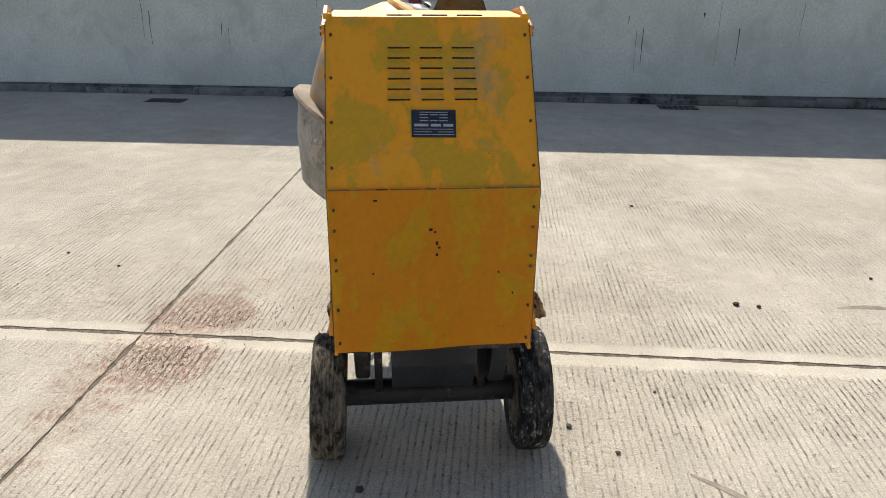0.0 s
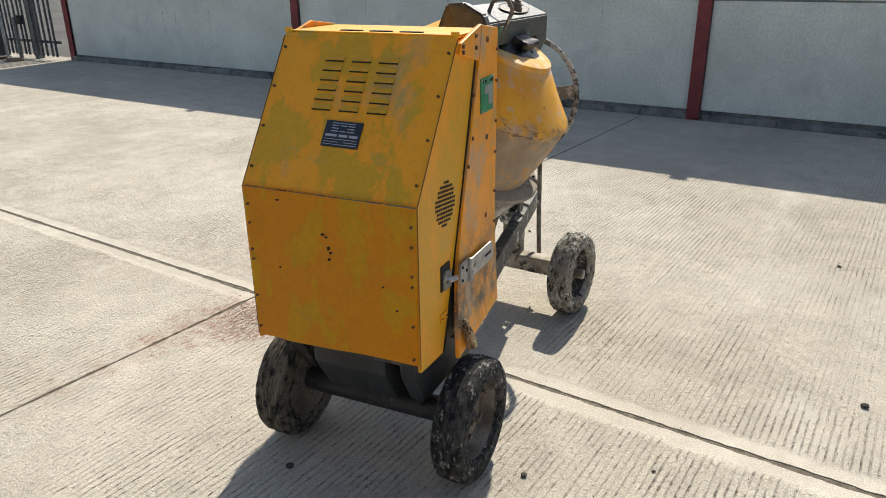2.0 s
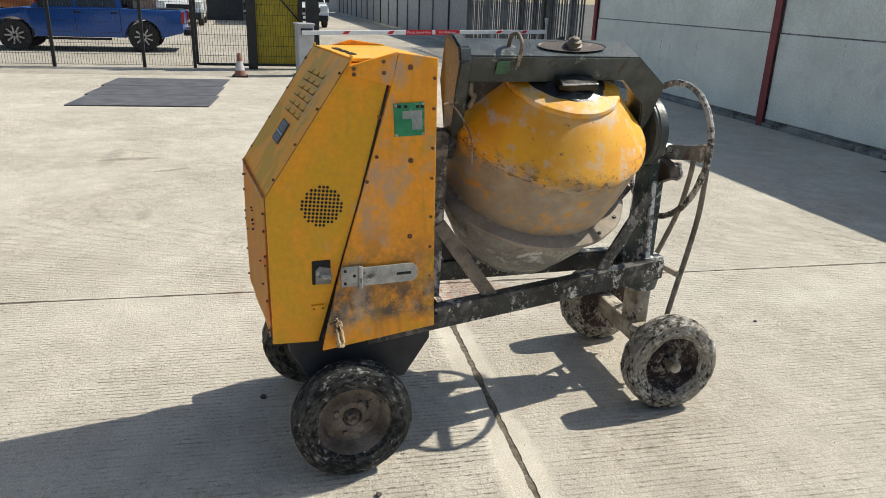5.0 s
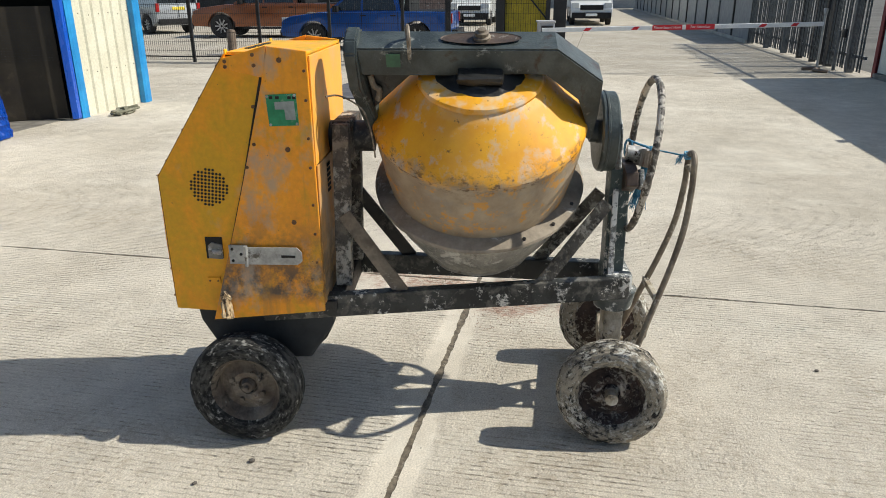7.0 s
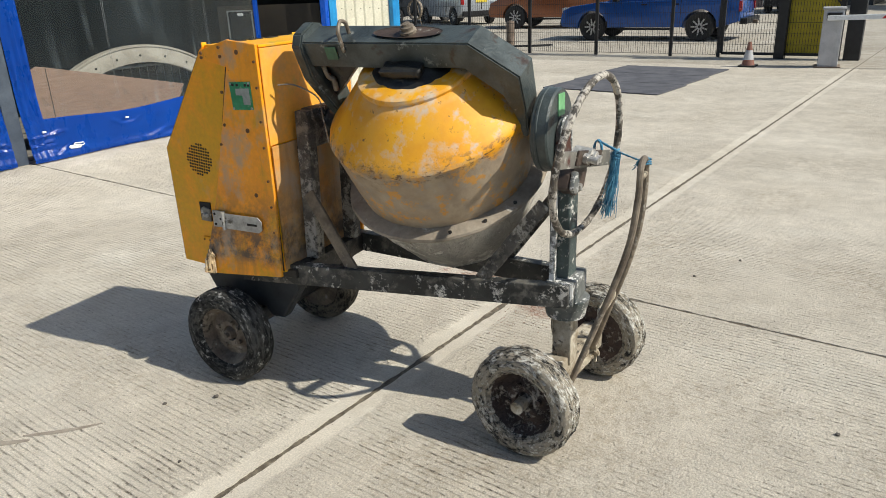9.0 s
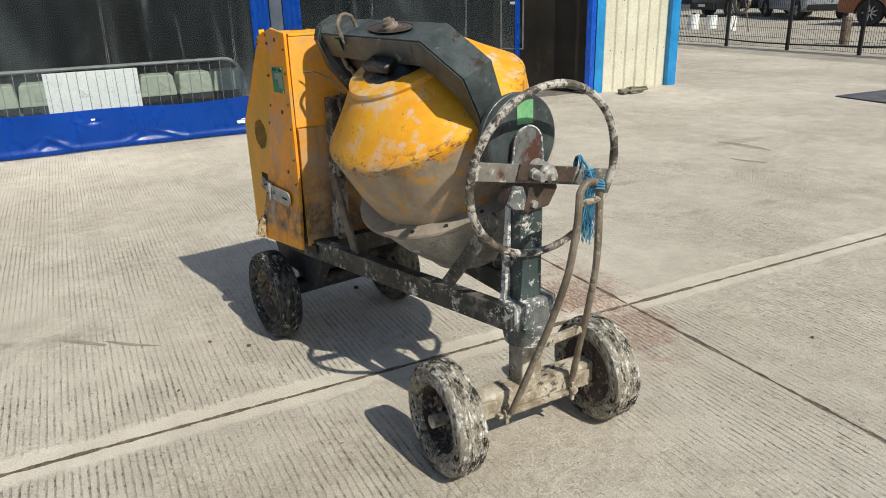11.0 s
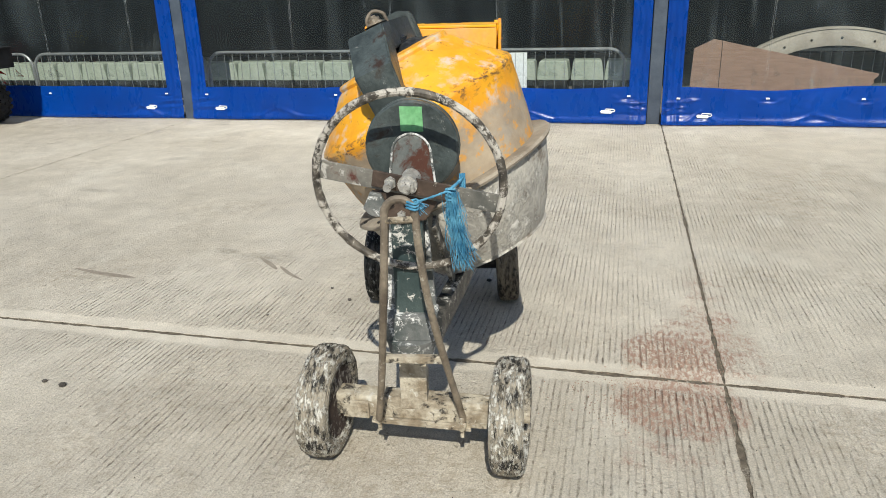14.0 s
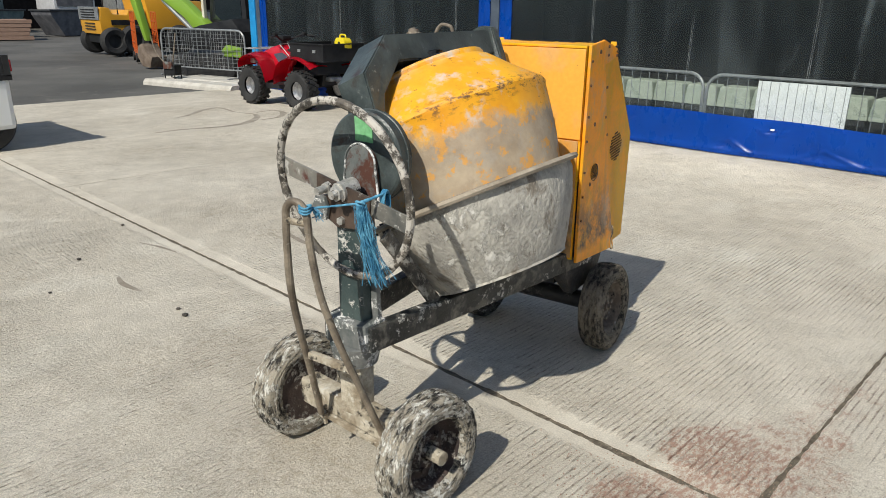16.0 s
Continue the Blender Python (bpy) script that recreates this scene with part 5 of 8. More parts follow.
for k in range(7):
    bm = B()
    pts = [(rnd.uniform(-0.26, 0.26), rnd.uniform(-0.10, 0.10), 0.02 + rnd.uniform(0, 0.07) * (1 - abs(q - 3) / 4)) for q in range(7)]
    pipe(bm, glide(pts, 5), 0.016, 6)
    part("webbing", bm, "strap", rp, "", True)


# ---- the concrete mixer ----
MIX = pose(-0.169, 1.717, 0, 0, 0, 8.0)
mixer = thing("concrete_mixer", MIX, "worn orange and yellow towable diesel concrete mixer, crusted with cement", "concrete mixer")

# engine cabinet
SLOPE = math.atan2(1.338 - 0.95, 0.257)
bm = B()
slab_poly(bm, [(0.006, 0.50), (0.004, 0.948), (0.258, 1.332), (0.505, 1.338), (0.515, 1.33), (0.52, 0.49)], -0.262, 0.262, "x", 0.004)
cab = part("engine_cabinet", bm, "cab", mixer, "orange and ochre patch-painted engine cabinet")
# front skin: sloping upper sheet and lower sheet with a lap between
bm = B()
slab_poly(bm, [(-0.002, 0.953), (0.255, 1.341), (0.261, 1.337), (0.004, 0.949)], -0.268, 0.268, "x", 0.0012)
part("upper_front_sheet", bm, "cab", cab)
bm = B()
n = 16
top, bot = [], []
for k in range(n + 1):
    x = -0.270 + 0.540 * k / n
    dent = 0.006 * noise.noise(Vector((x * 5, 0, 3)))
    zb = 0.487 + 0.010 * math.sin((x + 0.1) * 5) + 0.012 * abs(x) + (0.006 if x < -0.2 else 0)
    top.append(bm.verts.new((x, -0.006, 0.956)))
    bot.append(bm.verts.new((x * 0.975, -0.004 + dent, zb)))
mid = [bm.verts.new((a.co.x * 0.99, -0.008 + 0.005 * noise.noise(Vector((a.co.x * 4, 1, 2))), 0.72)) for a in top]
fs = []
for k in range(n):
    fs.append(bm.faces.new((top[k], top[k + 1], mid[k + 1], mid[k])))
    fs.append(bm.faces.new((mid[k], mid[k + 1], bot[k + 1], bot[k])))
bmesh.ops.solidify(bm, geom=fs, thickness=-0.008)
part("lower_front_sheet", bm, "cab_low", cab, "orange-yellow lower front sheet, lightened against its shade", True)
bm = B()
for a, b, w in ((-0.268, -0.21, 0.0016), (-0.205, -0.15, 0.0008), (-0.148, -0.118, 0.0022), (-0.112, -0.03, 0.0008), (-0.026, 0.004, 0.0018), (0.01, 0.12, 0.0010), (0.124, 0.176, 0.0018), (0.18, 0.268, 0.0024)):
    bar(bm, (a, -0.008, 0.952), (b, -0.008, 0.952), 0.004, w)
part("lap_seam", bm, "rust", cab, "rusty lap seam")
# top sheet with lip, slots
bm = B()
box(bm, (-0.262, 0.262, 1.336), (0.262, 0.516, 1.346), 0.002)
part("top_sheet", bm, "cab", cab)
for x in (-0.075, 0.02, 0.115):
    bm = B()
    box(bm, (x - 0.034, 0.286, 1.3455), (x + 0.034, 0.306, 1.349), 0.003)
    part("top_slot", bm, "seam", cab)
for s in (-1, 1):
    # corner lugs on top
    bm = B()
    box(bm, (s * 0.262 - 0.014, 0.258, 1.338), (s * 0.262 + 0.010, 0.263, 1.354), 0.002)
    part("corner_lug", bm, "cab", cab)
    a, b = (0.262, 0.272) if s > 0 else (-0.272, -0.262)
    # side sheet ahead of the door
    bm = B()
    slab_poly(bm, [(0.0, 0.478), (-0.004, 0.95), (0.250, 1.332), (0.372, 1.290), (0.285, 0.935), (0.212, 0.677), (0.150, 0.468)], a, b, "x", 0.0015)
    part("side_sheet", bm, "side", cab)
    # dark gap by the door
    bm = B()
    for p, q in (((0.371, 1.285), (0.281, 0.935)), ((0.281, 0.935), (0.206, 0.677)), ((0.206, 0.677), (0.146, 0.470))):
        bar(bm, (s * 0.2735, *p), (s * 0.2735, *q), 0.004, 0.007 if s > 0 else 0.015)
    part("door_gap", bm, "seam", cab)
    bm = B()
    bar(bm, (s * 0.271, 0.000, 0.490), (s * 0.271, -0.004, 0.95), 0.002, 0.002)
    bar(bm, (s * 0.271, -0.004, 0.95), (s * 0.271, 0.250, 1.333), 0.002, 0.002)
    part("edge_seam", bm, "bolt", cab)
    # door with a bent-out foot
    a, b = (0.270, 0.283) if s > 0 else (-0.283, -0.270)
    bm = B()
    slab_poly(bm, [(0.375, 1.272), (0.396, 1.364), (0.518, 1.349), (0.527, 0.484), (0.146, 0.458), (0.206, 0.677), (0.281, 0.935)], a, b, "x", 0.003)
    for z in (0.52, 0.58, 0.64, 0.70, 0.76, 0.82):
        bmesh.ops.bisect_plane(bm, geom=bm.verts[:] + bm.edges[:] + bm.faces[:], plane_co=(0, 0, z), plane_no=(0, 0, 1))
    for v in bm.verts:
        k = max(0.0, (0.82 - v.co.z) / 0.34)
        v.co.x += s * (0.036 if s > 0 else 0.012) * k ** 1.5 * (1 - 1.5 * max(0.0, v.co.y - 0.15))
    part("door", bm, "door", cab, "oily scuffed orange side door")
    bm = B()
    slab_poly(bm, [(0.243, 1.300), (0.250, 1.326), (0.394, 1.366), (0.378, 1.268)], min(s * 0.270, s * 0.281), max(s * 0.270, s * 0.281), "x", 0.002)
    part("hinge_flap", bm, "door", cab)
    # dark sheet set where only shade shows behind the bent door
    bm = B()
    slab_poly(bm, [(0.152, 0.486), (0.515, 0.495), (0.515, 0.82), (0.25, 0.82)], min(s * 0.2622, s * 0.2640), max(s * 0.2622, s * 0.2640), "x")
    part("inner_panel", bm, "frame_clean", cab, "dark sheet for the shade behind the door foot")
    # bolts
    for y, z in ((0.262, 1.318), (0.350, 1.338), (0.352, 1.306), (0.432, 1.322), (0.438, 1.044), (0.440, 0.80), (0.262, 1.302), (0.338, 1.18), (0.330, 1.06), (0.300, 0.985)):
        bm = B()
        cyl(bm, (s * 0.281, y, z), (s * 0.2855, y, z), 0.0085 if y > 0.40 else 0.006, seg=8)
        part("bolt", bm, "bolt", cab)
    for z in (1.29, 1.20, 1.08, 0.985, 0.86, 0.76, 0.66):
        bm = B()
        cyl(bm, (s * 0.281, 0.508, z), (s * 0.289, 0.508, z), 0.005, seg=6)
        part("screw", bm, "bolt", cab)
    for z in (0.90, 0.845, 0.765, 0.735, 0.62, 0.52):
        bm = B()
        cyl(bm, (s * 0.255, -0.004, z), (s * 0.255, -0.0125, z), 0.0040, seg=7)
        part("bolt", bm, "bolt", cab)
    for k in range(4):
        bm = B()
        t = 0.12 + 0.26 * k
        cyl(bm, (s * 0.256, 0.257 * t - 0.002, 0.95 + 0.388 * t + 0.002), (s * 0.256, 0.257 * t - 0.008, 0.95 + 0.388 * t + 0.005), 0.0042, seg=7)
        part("bolt", bm, "bolt", cab)
    # round field of small vent holes
    bm = B()
    for i in range(-6, 7):
        for j in range(-6, 7):
            u, w = i * 0.0118 + j * 0.0014, j * 0.0118 - i * 0.0014
            if u * u + w * w < 0.062 ** 2:
                cyl(bm, (s * 0.2715, 0.163 + u, 0.915 + w), (s * 0.2732, 0.163 + u, 0.915 + w), 0.0046, seg=8)
    tagged(part("vent_perforation", bm, "seam", cab), kind="stuff")
    if s < 0:
        bm = B()
        rnd = random.Random(13)
        pipe(bm, glide([(-0.286, 0.165, 0.56), (-0.296, 0.172, 0.53), (-0.290, 0.178, 0.50), (-0.298, 0.170, 0.455)], 5), 0.006, 7, wobble=0.35, rnd=rnd)
        part("rag", bm, "rag", cab, "pale knotted rag tie", True)
        continue
    # recessed catch and hasp
    bm = B()
    box(bm, (s * 0.272 - 0.002, 0.128, 0.665), (s * 0.272 + 0.004, 0.186, 0.742), 0.002)
    part("catch_recess", bm, "seam", cab)
    bm = B()
    slab_poly(bm, [(0.137, 0.668), (0.186, 0.665), (0.186, 0.715), (0.150, 0.725), (0.137, 0.712)], s * 0.274, s * 0.282, "x", 0.002)
    catch = part("catch", bm, "spoke", cab)
    bm = B()
    cyl(bm, (0.279, 0.150, 0.692), (0.298, 0.183, 0.695), 0.008, seg=12)
    part("catch_pin", bm, "zinc", catch)
    bm = B()
    box(bm, (s * 0.274 - 0.003, 0.122, 0.572), (s * 0.274 + 0.003, 0.166, 0.596), 0.001)
    lp = part("latch_plate", bm, "side", cab)
    for y in (0.130, 0.158):
        bm = B()
        cyl(bm, (s * 0.276, y, 0.584), (s * 0.2795, y, 0.584), 0.003, seg=7)
        part("rivet", bm, "bolt", lp)

# hasp on the right-hand door
bm = B()
box(bm, (0.283, 0.214, 0.655), (0.289, 0.275, 0.722), 0.001)
hasp = part("hasp", bm, "zinc", cab, "galvanised hasp and staple", at=pose(0.0085, 0, 0))
bm = B()
box(bm, (0.289, 0.268, 0.655), (0.294, 0.445, 0.716), 0.001)
slab_poly(bm, [(0.445, 0.655), (0.462, 0.668), (0.462, 0.700), (0.445, 0.716)], 0.289, 0.294, "x")
part("strap", bm, "zinc", hasp)
bm = B()
cyl(bm, (0.296, 0.274, 0.650), (0.296, 0.274, 0.722), 0.007, seg=10)
part("hinge_pin", bm, "zinc", hasp)
bm = B()
box(bm, (0.2925, 0.392, 0.680), (0.2955, 0.440, 0.689), 0.001)
part("slot", bm, "seam", hasp)
for y, z in ((0.226, 0.667), (0.226, 0.708), (0.255, 0.690)):
    bm = B()
    cyl(bm, (0.288, y, z), (0.2915, y, z), 0.005, seg=8)
    part("rivet", bm, "seam", hasp)
# knotted rag at the door's foot
bm = B()
rnd = random.Random(3)
pipe(bm, glide([(0.300, 0.172, 0.530), (0.312, 0.186, 0.557), (0.322, 0.198, 0.548), (0.314, 0.208, 0.530)], 5), 0.008, 7, wobble=0.3, rnd=rnd)
for a, b, w in (((0.353, 0.193, 0.479), (0.336, 0.188, 0.525), 0.007), ((0.342, 0.202, 0.470), (0.328, 0.198, 0.515), 0.008), ((0.327, 0.209, 0.466), (0.320, 0.205, 0.515), 0.007), ((0.346, 0.206, 0.492), (0.334, 0.199, 0.53), 0.006)):
    pipe(bm, glide([(0.316, 0.192, 0.553), b, a], 6), w, 7, wobble=0.38, rnd=rnd)
part("rag", bm, "rag", cab, "tan and brown knotted rag tie", True)

# green instruction sticker on the right-hand door
bm = B()
slab_poly(bm, [(0.381, 1.217), (0.477, 1.221), (0.480, 1.122), (0.386, 1.119)], 0.283, 0.2865, "x")
stick = part("green_sticker", bm, "green", cab, "green instruction sticker with grey panel")
bm = B()
slab_poly(bm, [(0.408, 1.195), (0.470, 1.198), (0.472, 1.140), (0.440, 1.139), (0.438, 1.172), (0.408, 1.172)], 0.2865, 0.2875, "x")
part("grey_panel", bm, "grey_label", stick)
for y in (0.392, 0.412, 0.45, 0.465):
    bm = B()
    slab_poly(bm, [(y, 1.204), (y + 0.011, 1.204), (y + 0.011, 1.213), (y, 1.213)], 0.2865, 0.2875, "x")
    part("print_bar", bm, "seam", stick)
for y, z in ((0.386, 1.212), (0.472, 1.216), (0.391, 1.124), (0.475, 1.127)):
    bm = B()
    cyl(bm, (0.286, y, z), (0.289, y, z), 0.0045, seg=7)
    part("rivet", bm, "zinc", stick)

# louvres on the sloping front
ON_SLOPE = Matrix.Translation((0, -0.001, 0.953)) @ Matrix.Rotation(SLOPE, 4, "X")
louvre_mesh = None
for c, x in enumerate((-0.077, 0.007, 0.091)):
    for r in range(6):
        if louvre_mesh is None:
            bm = B()
            slab_poly(bm, [(0.0, 0.0), (0.016, 0.0), (0.0, 0.0042)], -0.030, 0.030, "x", 0.0006)
            # dark strip for the shade in the louvre's slot
            box(bm, (-0.029, -0.0026, -0.001), (0.029, 0.0004, 0.0030), mat=1)
            ob = part("louvre", bm, ["cab", "seam"], cab)
            louvre_mesh = ob.data
        else:
            ob = new("louvre", louvre_mesh)
            ob.parent = cab
        ob.matrix_local = ON_SLOPE @ Matrix.Translation((x - 0.003 + 0.0006 * r * (c - 1), 0.382 - 0.0290 * r, 0.002))

# dealer plate
pl_m = ON_SLOPE @ Matrix.Translation((0.004, 0.170, 0.0035)) @ Matrix.Rotation(radians(-1.0), 4, "Z")
bm = B()
box(bm, (-0.057, -0.037, -0.002), (0.057, 0.037, 0.0012), 0.0006)
plate = part("dealer_plate", bm, "plate", cab, "small blue-black metal dealer plate with silver print", at=pl_m)
for x0, x1, y0, y1 in ((-0.036, 0.036, 0.029, 0.031), (-0.036, -0.014, 0.022, 0.0245), (-0.036, -0.014, 0.014, 0.0165), (-0.036, -0.014, 0.006, 0.0085), (-0.010, 0.010, 0.022, 0.0245), (-0.010, 0.010, 0.006, 0.0085),
                       (0.014, 0.036, 0.022, 0.0245), (0.014, 0.036, 0.014, 0.0165), (0.014, 0.036, 0.006, 0.0085), (-0.050, 0.050, -0.0165, -0.015), (-0.052, -0.005, -0.024, -0.0225), (0.01, 0.052, -0.024, -0.0225), (-0.052, 0.052, -0.031, -0.0295)):
    bm = B()
    box(bm, (x0, y0, 0.0012), (x1, y1, 0.0017))
    part("print_bar", bm, "plate_ink", plate)
x = -0.05
for k in range(3):
    w = (0.036, 0.026, 0.026)[k]
    bm = B()
    box(bm, (x, -0.0085, 0.0012), (x + w, -0.0015, 0.0017))
    part("name_bar", bm, "plate_ink", plate)
    x += w + 0.006
# dents and chips in the front paint
for x, z, w, h in ((-0.01, 0.845, 0.009, 0.005), (0.001, 0.838, 0.006, 0.004), (0.006, 0.807, 0.006, 0.009), (0.012, 0.795, 0.007, 0.004), (0.006, 0.775, 0.006, 0.006), (-0.16, 0.725, 0.004, 0.004), (0.17, 0.722, 0.004, 0.004), (-0.15, 0.925, 0.010, 0.003), (0.21, 0.66, 0.004, 0.005)):
    bm = B()
    box(bm, (x - w / 2, -0.0165, z - h / 2), (x + w / 2, -0.010, z + h / 2), 0.0012)
    part("paint_chip", bm, "seam", cab)
# rear face of the cabinet: folded lower plate, vents
bm = B()
box(bm, (-0.255, 0.520, 0.50), (0.262, 0.526, 0.985), 0.002)
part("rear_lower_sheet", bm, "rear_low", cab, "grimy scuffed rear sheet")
bm = B()
box(bm, (-0.262, 0.518, 0.990), (0.268, 0.524, 1.334), 0.002)
part("rear_upper_sheet", bm, "rear", cab, "faded orange rear sheet, lightened for the sun on it")
bm = B()
for i in range(2):
    for j in range(6):
        box(bm, (0.075 + 0.028 * i, 0.526, 0.86 + 0.018 * j), (0.095 + 0.028 * i, 0.529, 0.872 + 0.018 * j), 0.002)
tagged(part("rear_vents", bm, "seam", cab), kind="stuff")
# finger hole in the far door
bm = B()
lathe(bm, [(0.0, 0.0), (0.034, 0.0), (0.036, 0.003)], 20, pose(-0.283, 0.405, 0.845, 0, -90, 0))
part("finger_hole", bm, "seam", cab)

# sump, tank and trays under the cabinet
bm = B()
slab_poly(bm, [(0.05, 0.405), (0.05, 0.47), (0.385, 0.47), (0.36, 0.30), (0.125, 0.285)], -0.115, 0.13, "x", 0.006)
part("fuel_tank", bm, "tank", mixer, "dusty black fuel tank")
bm = B()
slab_poly(bm, [(0.06, 0.41), (0.05, 0.48), (0.54, 0.48), (0.54, 0.40), (0.45, 0.265), (0.385, 0.265), (0.36, 0.30), (0.12, 0.30)], 0.172, 0.225, "x", 0.01)
part("side_tray", bm, "tank", mixer)
bm = B()
slab_poly(bm, [(0.09, 0.42), (0.05, 0.48), (0.5, 0.48), (0.52, 0.40), (0.40, 0.29), (0.16, 0.30)], -0.225, -0.18, "x", 0.01)
part("side_tray", bm, "frame_clean", mixer)
bm = B()
box(bm, (-0.24, 0.03, 0.465), (0.25, 0.56, 0.50), 0.004)
part("base_tray", bm, "frame_clean", mixer)
for x in (-0.155, 0.165):
    bm = B()
    slab_poly(bm, [(0.10, 0.47), (0.30, 0.47), (0.27, 0.22), (0.21, 0.20)], x - 0.012, x + 0.012, "x", 0.004)
    part("axle_hanger", bm, "frame_clean", mixer)
# rear axle
bm = B()
cyl(bm, (-0.27, 0.235, 0.205), (0.27, 0.235, 0.205), 0.041, seg=24)
part("rear_axle", bm, "frame_clean", mixer, "oily black rear axle tube", True)

# chassis
def hw(y):
    return 0.222 - 0.146 * (y - 0.5) / 1.1


for s in (-1, 1):
    bm = B()
    bar(bm, (s * hw(0.30), 0.30, 0.470), (s * hw(1.60), 1.60, 0.497), 0.045, 0.082, 0.004)
    part("chassis_rail", bm, "frame", mixer, "cement-splashed black chassis rail")
    bm = B()
    bar(bm, (s * 0.13, 0.57, 0.52), (s * 0.13, 0.585, 1.10), 0.05, 0.055, 0.003, up=(0, 1, 0))
    part("rear_upright", bm, "caked", mixer, "dark channel upright caked with cement")
    bm = B()
    bar(bm, (s * 0.155, 0.585, 0.79), (s * 0.186, 0.785, 0.510), 0.012, 0.05, 0.002, up=(0, 1, 1))
    part("rear_brace", bm, "tube" if s > 0 else "frame_clean", mixer)
    bm = B()
    bar(bm, (s * 0.075, 1.505, 0.815), (s * 0.116, 1.285, 0.525), 0.012, 0.048, 0.002, up=(0, 1, -1))
    part("front_brace", bm, "caked", mixer)
bm = B()
bar(bm, (-0.21, 0.555, 0.475), (0.21, 0.555, 0.475), 0.05, 0.08, 0.004)
part("rear_crossmember", bm, "frame_clean", mixer)
bm = B()
bar(bm, (-0.080, 1.585, 0.497), (0.080, 1.585, 0.497), 0.05, 0.084, 0.004)
part("front_crossmember", bm, "splash", mixer)
# rear bearing
bm = B()
box(bm, (-0.108, 0.548, 0.960), (0.108, 0.612, 1.105), 0.010)
brg = part("rear_bearing", bm, "caked", mixer, "crusted rear bearing block")
bm = B()
cyl(bm, (0.0, 0.52, 1.035), (0.0, 0.68, 1.035), 0.055, seg=20)
part("bearing_shaft", bm, "frame_clean", brg, "", True)
# front post, kingpin
bm = B()
box(bm, (-0.048, 1.515, 0.40), (0.048, 1.585, 0.93), 0.006)
post = part("front_post", bm, "post", mixer, "green-grey front post streaked with white cement")
for s in (-1, 1):
    bm = B()
    slab_poly(bm, [(s * 0.050, 0.455), (s * 0.082, 0.455), (s * 0.074, 0.60), (s * 0.056, 0.86), (s * 0.050, 0.86)], 1.525, 1.545, "y", 0.002)
    part("gusset", bm, "splash", post)
bm = B()
box(bm, (-0.085, 1.515, 0.455), (0.085, 1.615, 0.545), 0.01)
part("post_socket", bm, "splash", post, "white-splashed socket at the post's foot")
bm = B()
cyl(bm, (0, 1.565, 0.392), (0, 1.565, 0.46), 0.070, 0.084, 24)
part("turntable", bm, "splash", post, "", True)
bm = B()
box(bm, (-0.044, 1.53, 0.205), (0.044, 1.60, 0.40), 0.006)
part("kingpin_block", bm, "axle", post)

# drum on its own axis: z runs from the closed end to the mouth
DR = Vector((-0.401, 0, -0.916)).normalized()
ux = Vector((-0.916, 0, 0.401)).normalized()
drum_m = Matrix((ux, DR.cross(ux), DR)).transposed().to_4x4()
drum_m.translation = (0.088, 1.052, 1.242)
ym = drum_m.copy()
drum_m = drum_m @ Matrix.Rotation(radians(3.0), 4, "Y")


def lump(amount, f):
    return lambda i, k: amount * noise.noise(Vector((math.cos(k * 2 * math.pi / 72) * f, math.sin(k * 2 * math.pi / 72) * f, i * 0.7)))


bm = B()
lathe(bm, [(0.0, -0.046), (0.11, -0.044), (0.115, -0.036), (0.19, -0.028), (0.206, -0.024), (0.211, -0.016), (0.209, -0.006), (0.225, 0.004), (0.290, 0.072), (0.349, 0.127), (0.368, 0.144), (0.373, 0.157), (0.369, 0.169),
           (0.363, 0.22), (0.348, 0.33), (0.332, 0.405), (0.326, 0.44)], 72, wob=lump(0.003, 3))
drum = part("drum", bm, "drum", mixer, "yellow drum shading to a brown cement film", True, at=drum_m)
bm = B()
lathe(bm, [(0.30, 0.420), (0.372, 0.422), (0.385, 0.425), (0.389, 0.434), (0.383, 0.442), (0.30, 0.444)], 72, wob=lump(0.004, 5))
part("flange", bm, "flange", drum, "pale cement-crusted flange ring", True)
bm = B()
lathe(bm, [(0.30, 0.440), (0.356, 0.442), (0.356, 0.465), (0.322, 0.56), (0.268, 0.66), (0.232, 0.715), (0.236, 0.722), (0.226, 0.724), (0.222, 0.715), (0.255, 0.66), (0.305, 0.56), (0.33, 0.47), (0.30, 0.30), (0.20, 0.05), (0.0, 0.03)], 72, wob=lump(0.006, 4))
part("mouth_cone", bm, "cement", drum, "grey cement-crusted mouth cone", True)
for k in range(3):
    bm = B()
    a = k * 0.35 + 2.0
    cyl(bm, (0.366 * math.cos(a), 0.366 * math.sin(a), 0.416), (0.366 * math.cos(a), 0.366 * math.sin(a), 0.450), 0.007, seg=6)
    part("flange_bolt", bm, "frame_clean", drum)
# greasy collar between drum and yoke
bm = B()
lathe(bm, [(0.0, -0.078), (0.070, -0.076), (0.082, -0.068), (0.080, -0.058), (0.098, -0.054), (0.112, -0.047), (0.124, -0.041), (0.140, -0.036), (0.150, -0.0325), (0.0, -0.030)], 48, wob=lump(0.012, 7))
part("collar", bm, "grease", drum, "greasy black bearing collar", True)
bm = B()
box(bm, (-0.118, -0.076, -0.078), (-0.03, 0.072, -0.048), 0.010)
bmesh.ops.subdivide_edges(bm, edges=bm.edges[:], cuts=2, use_grid_fill=True)
for v in bm.verts:
    v.co += 0.006 * Vector((noise.noise(v.co * 40), noise.noise(v.co * 40 + Vector((5, 0, 0))), noise.noise(v.co * 40 + Vector((0, 7, 0)))))
part("grease_cap", bm, "grease", drum)

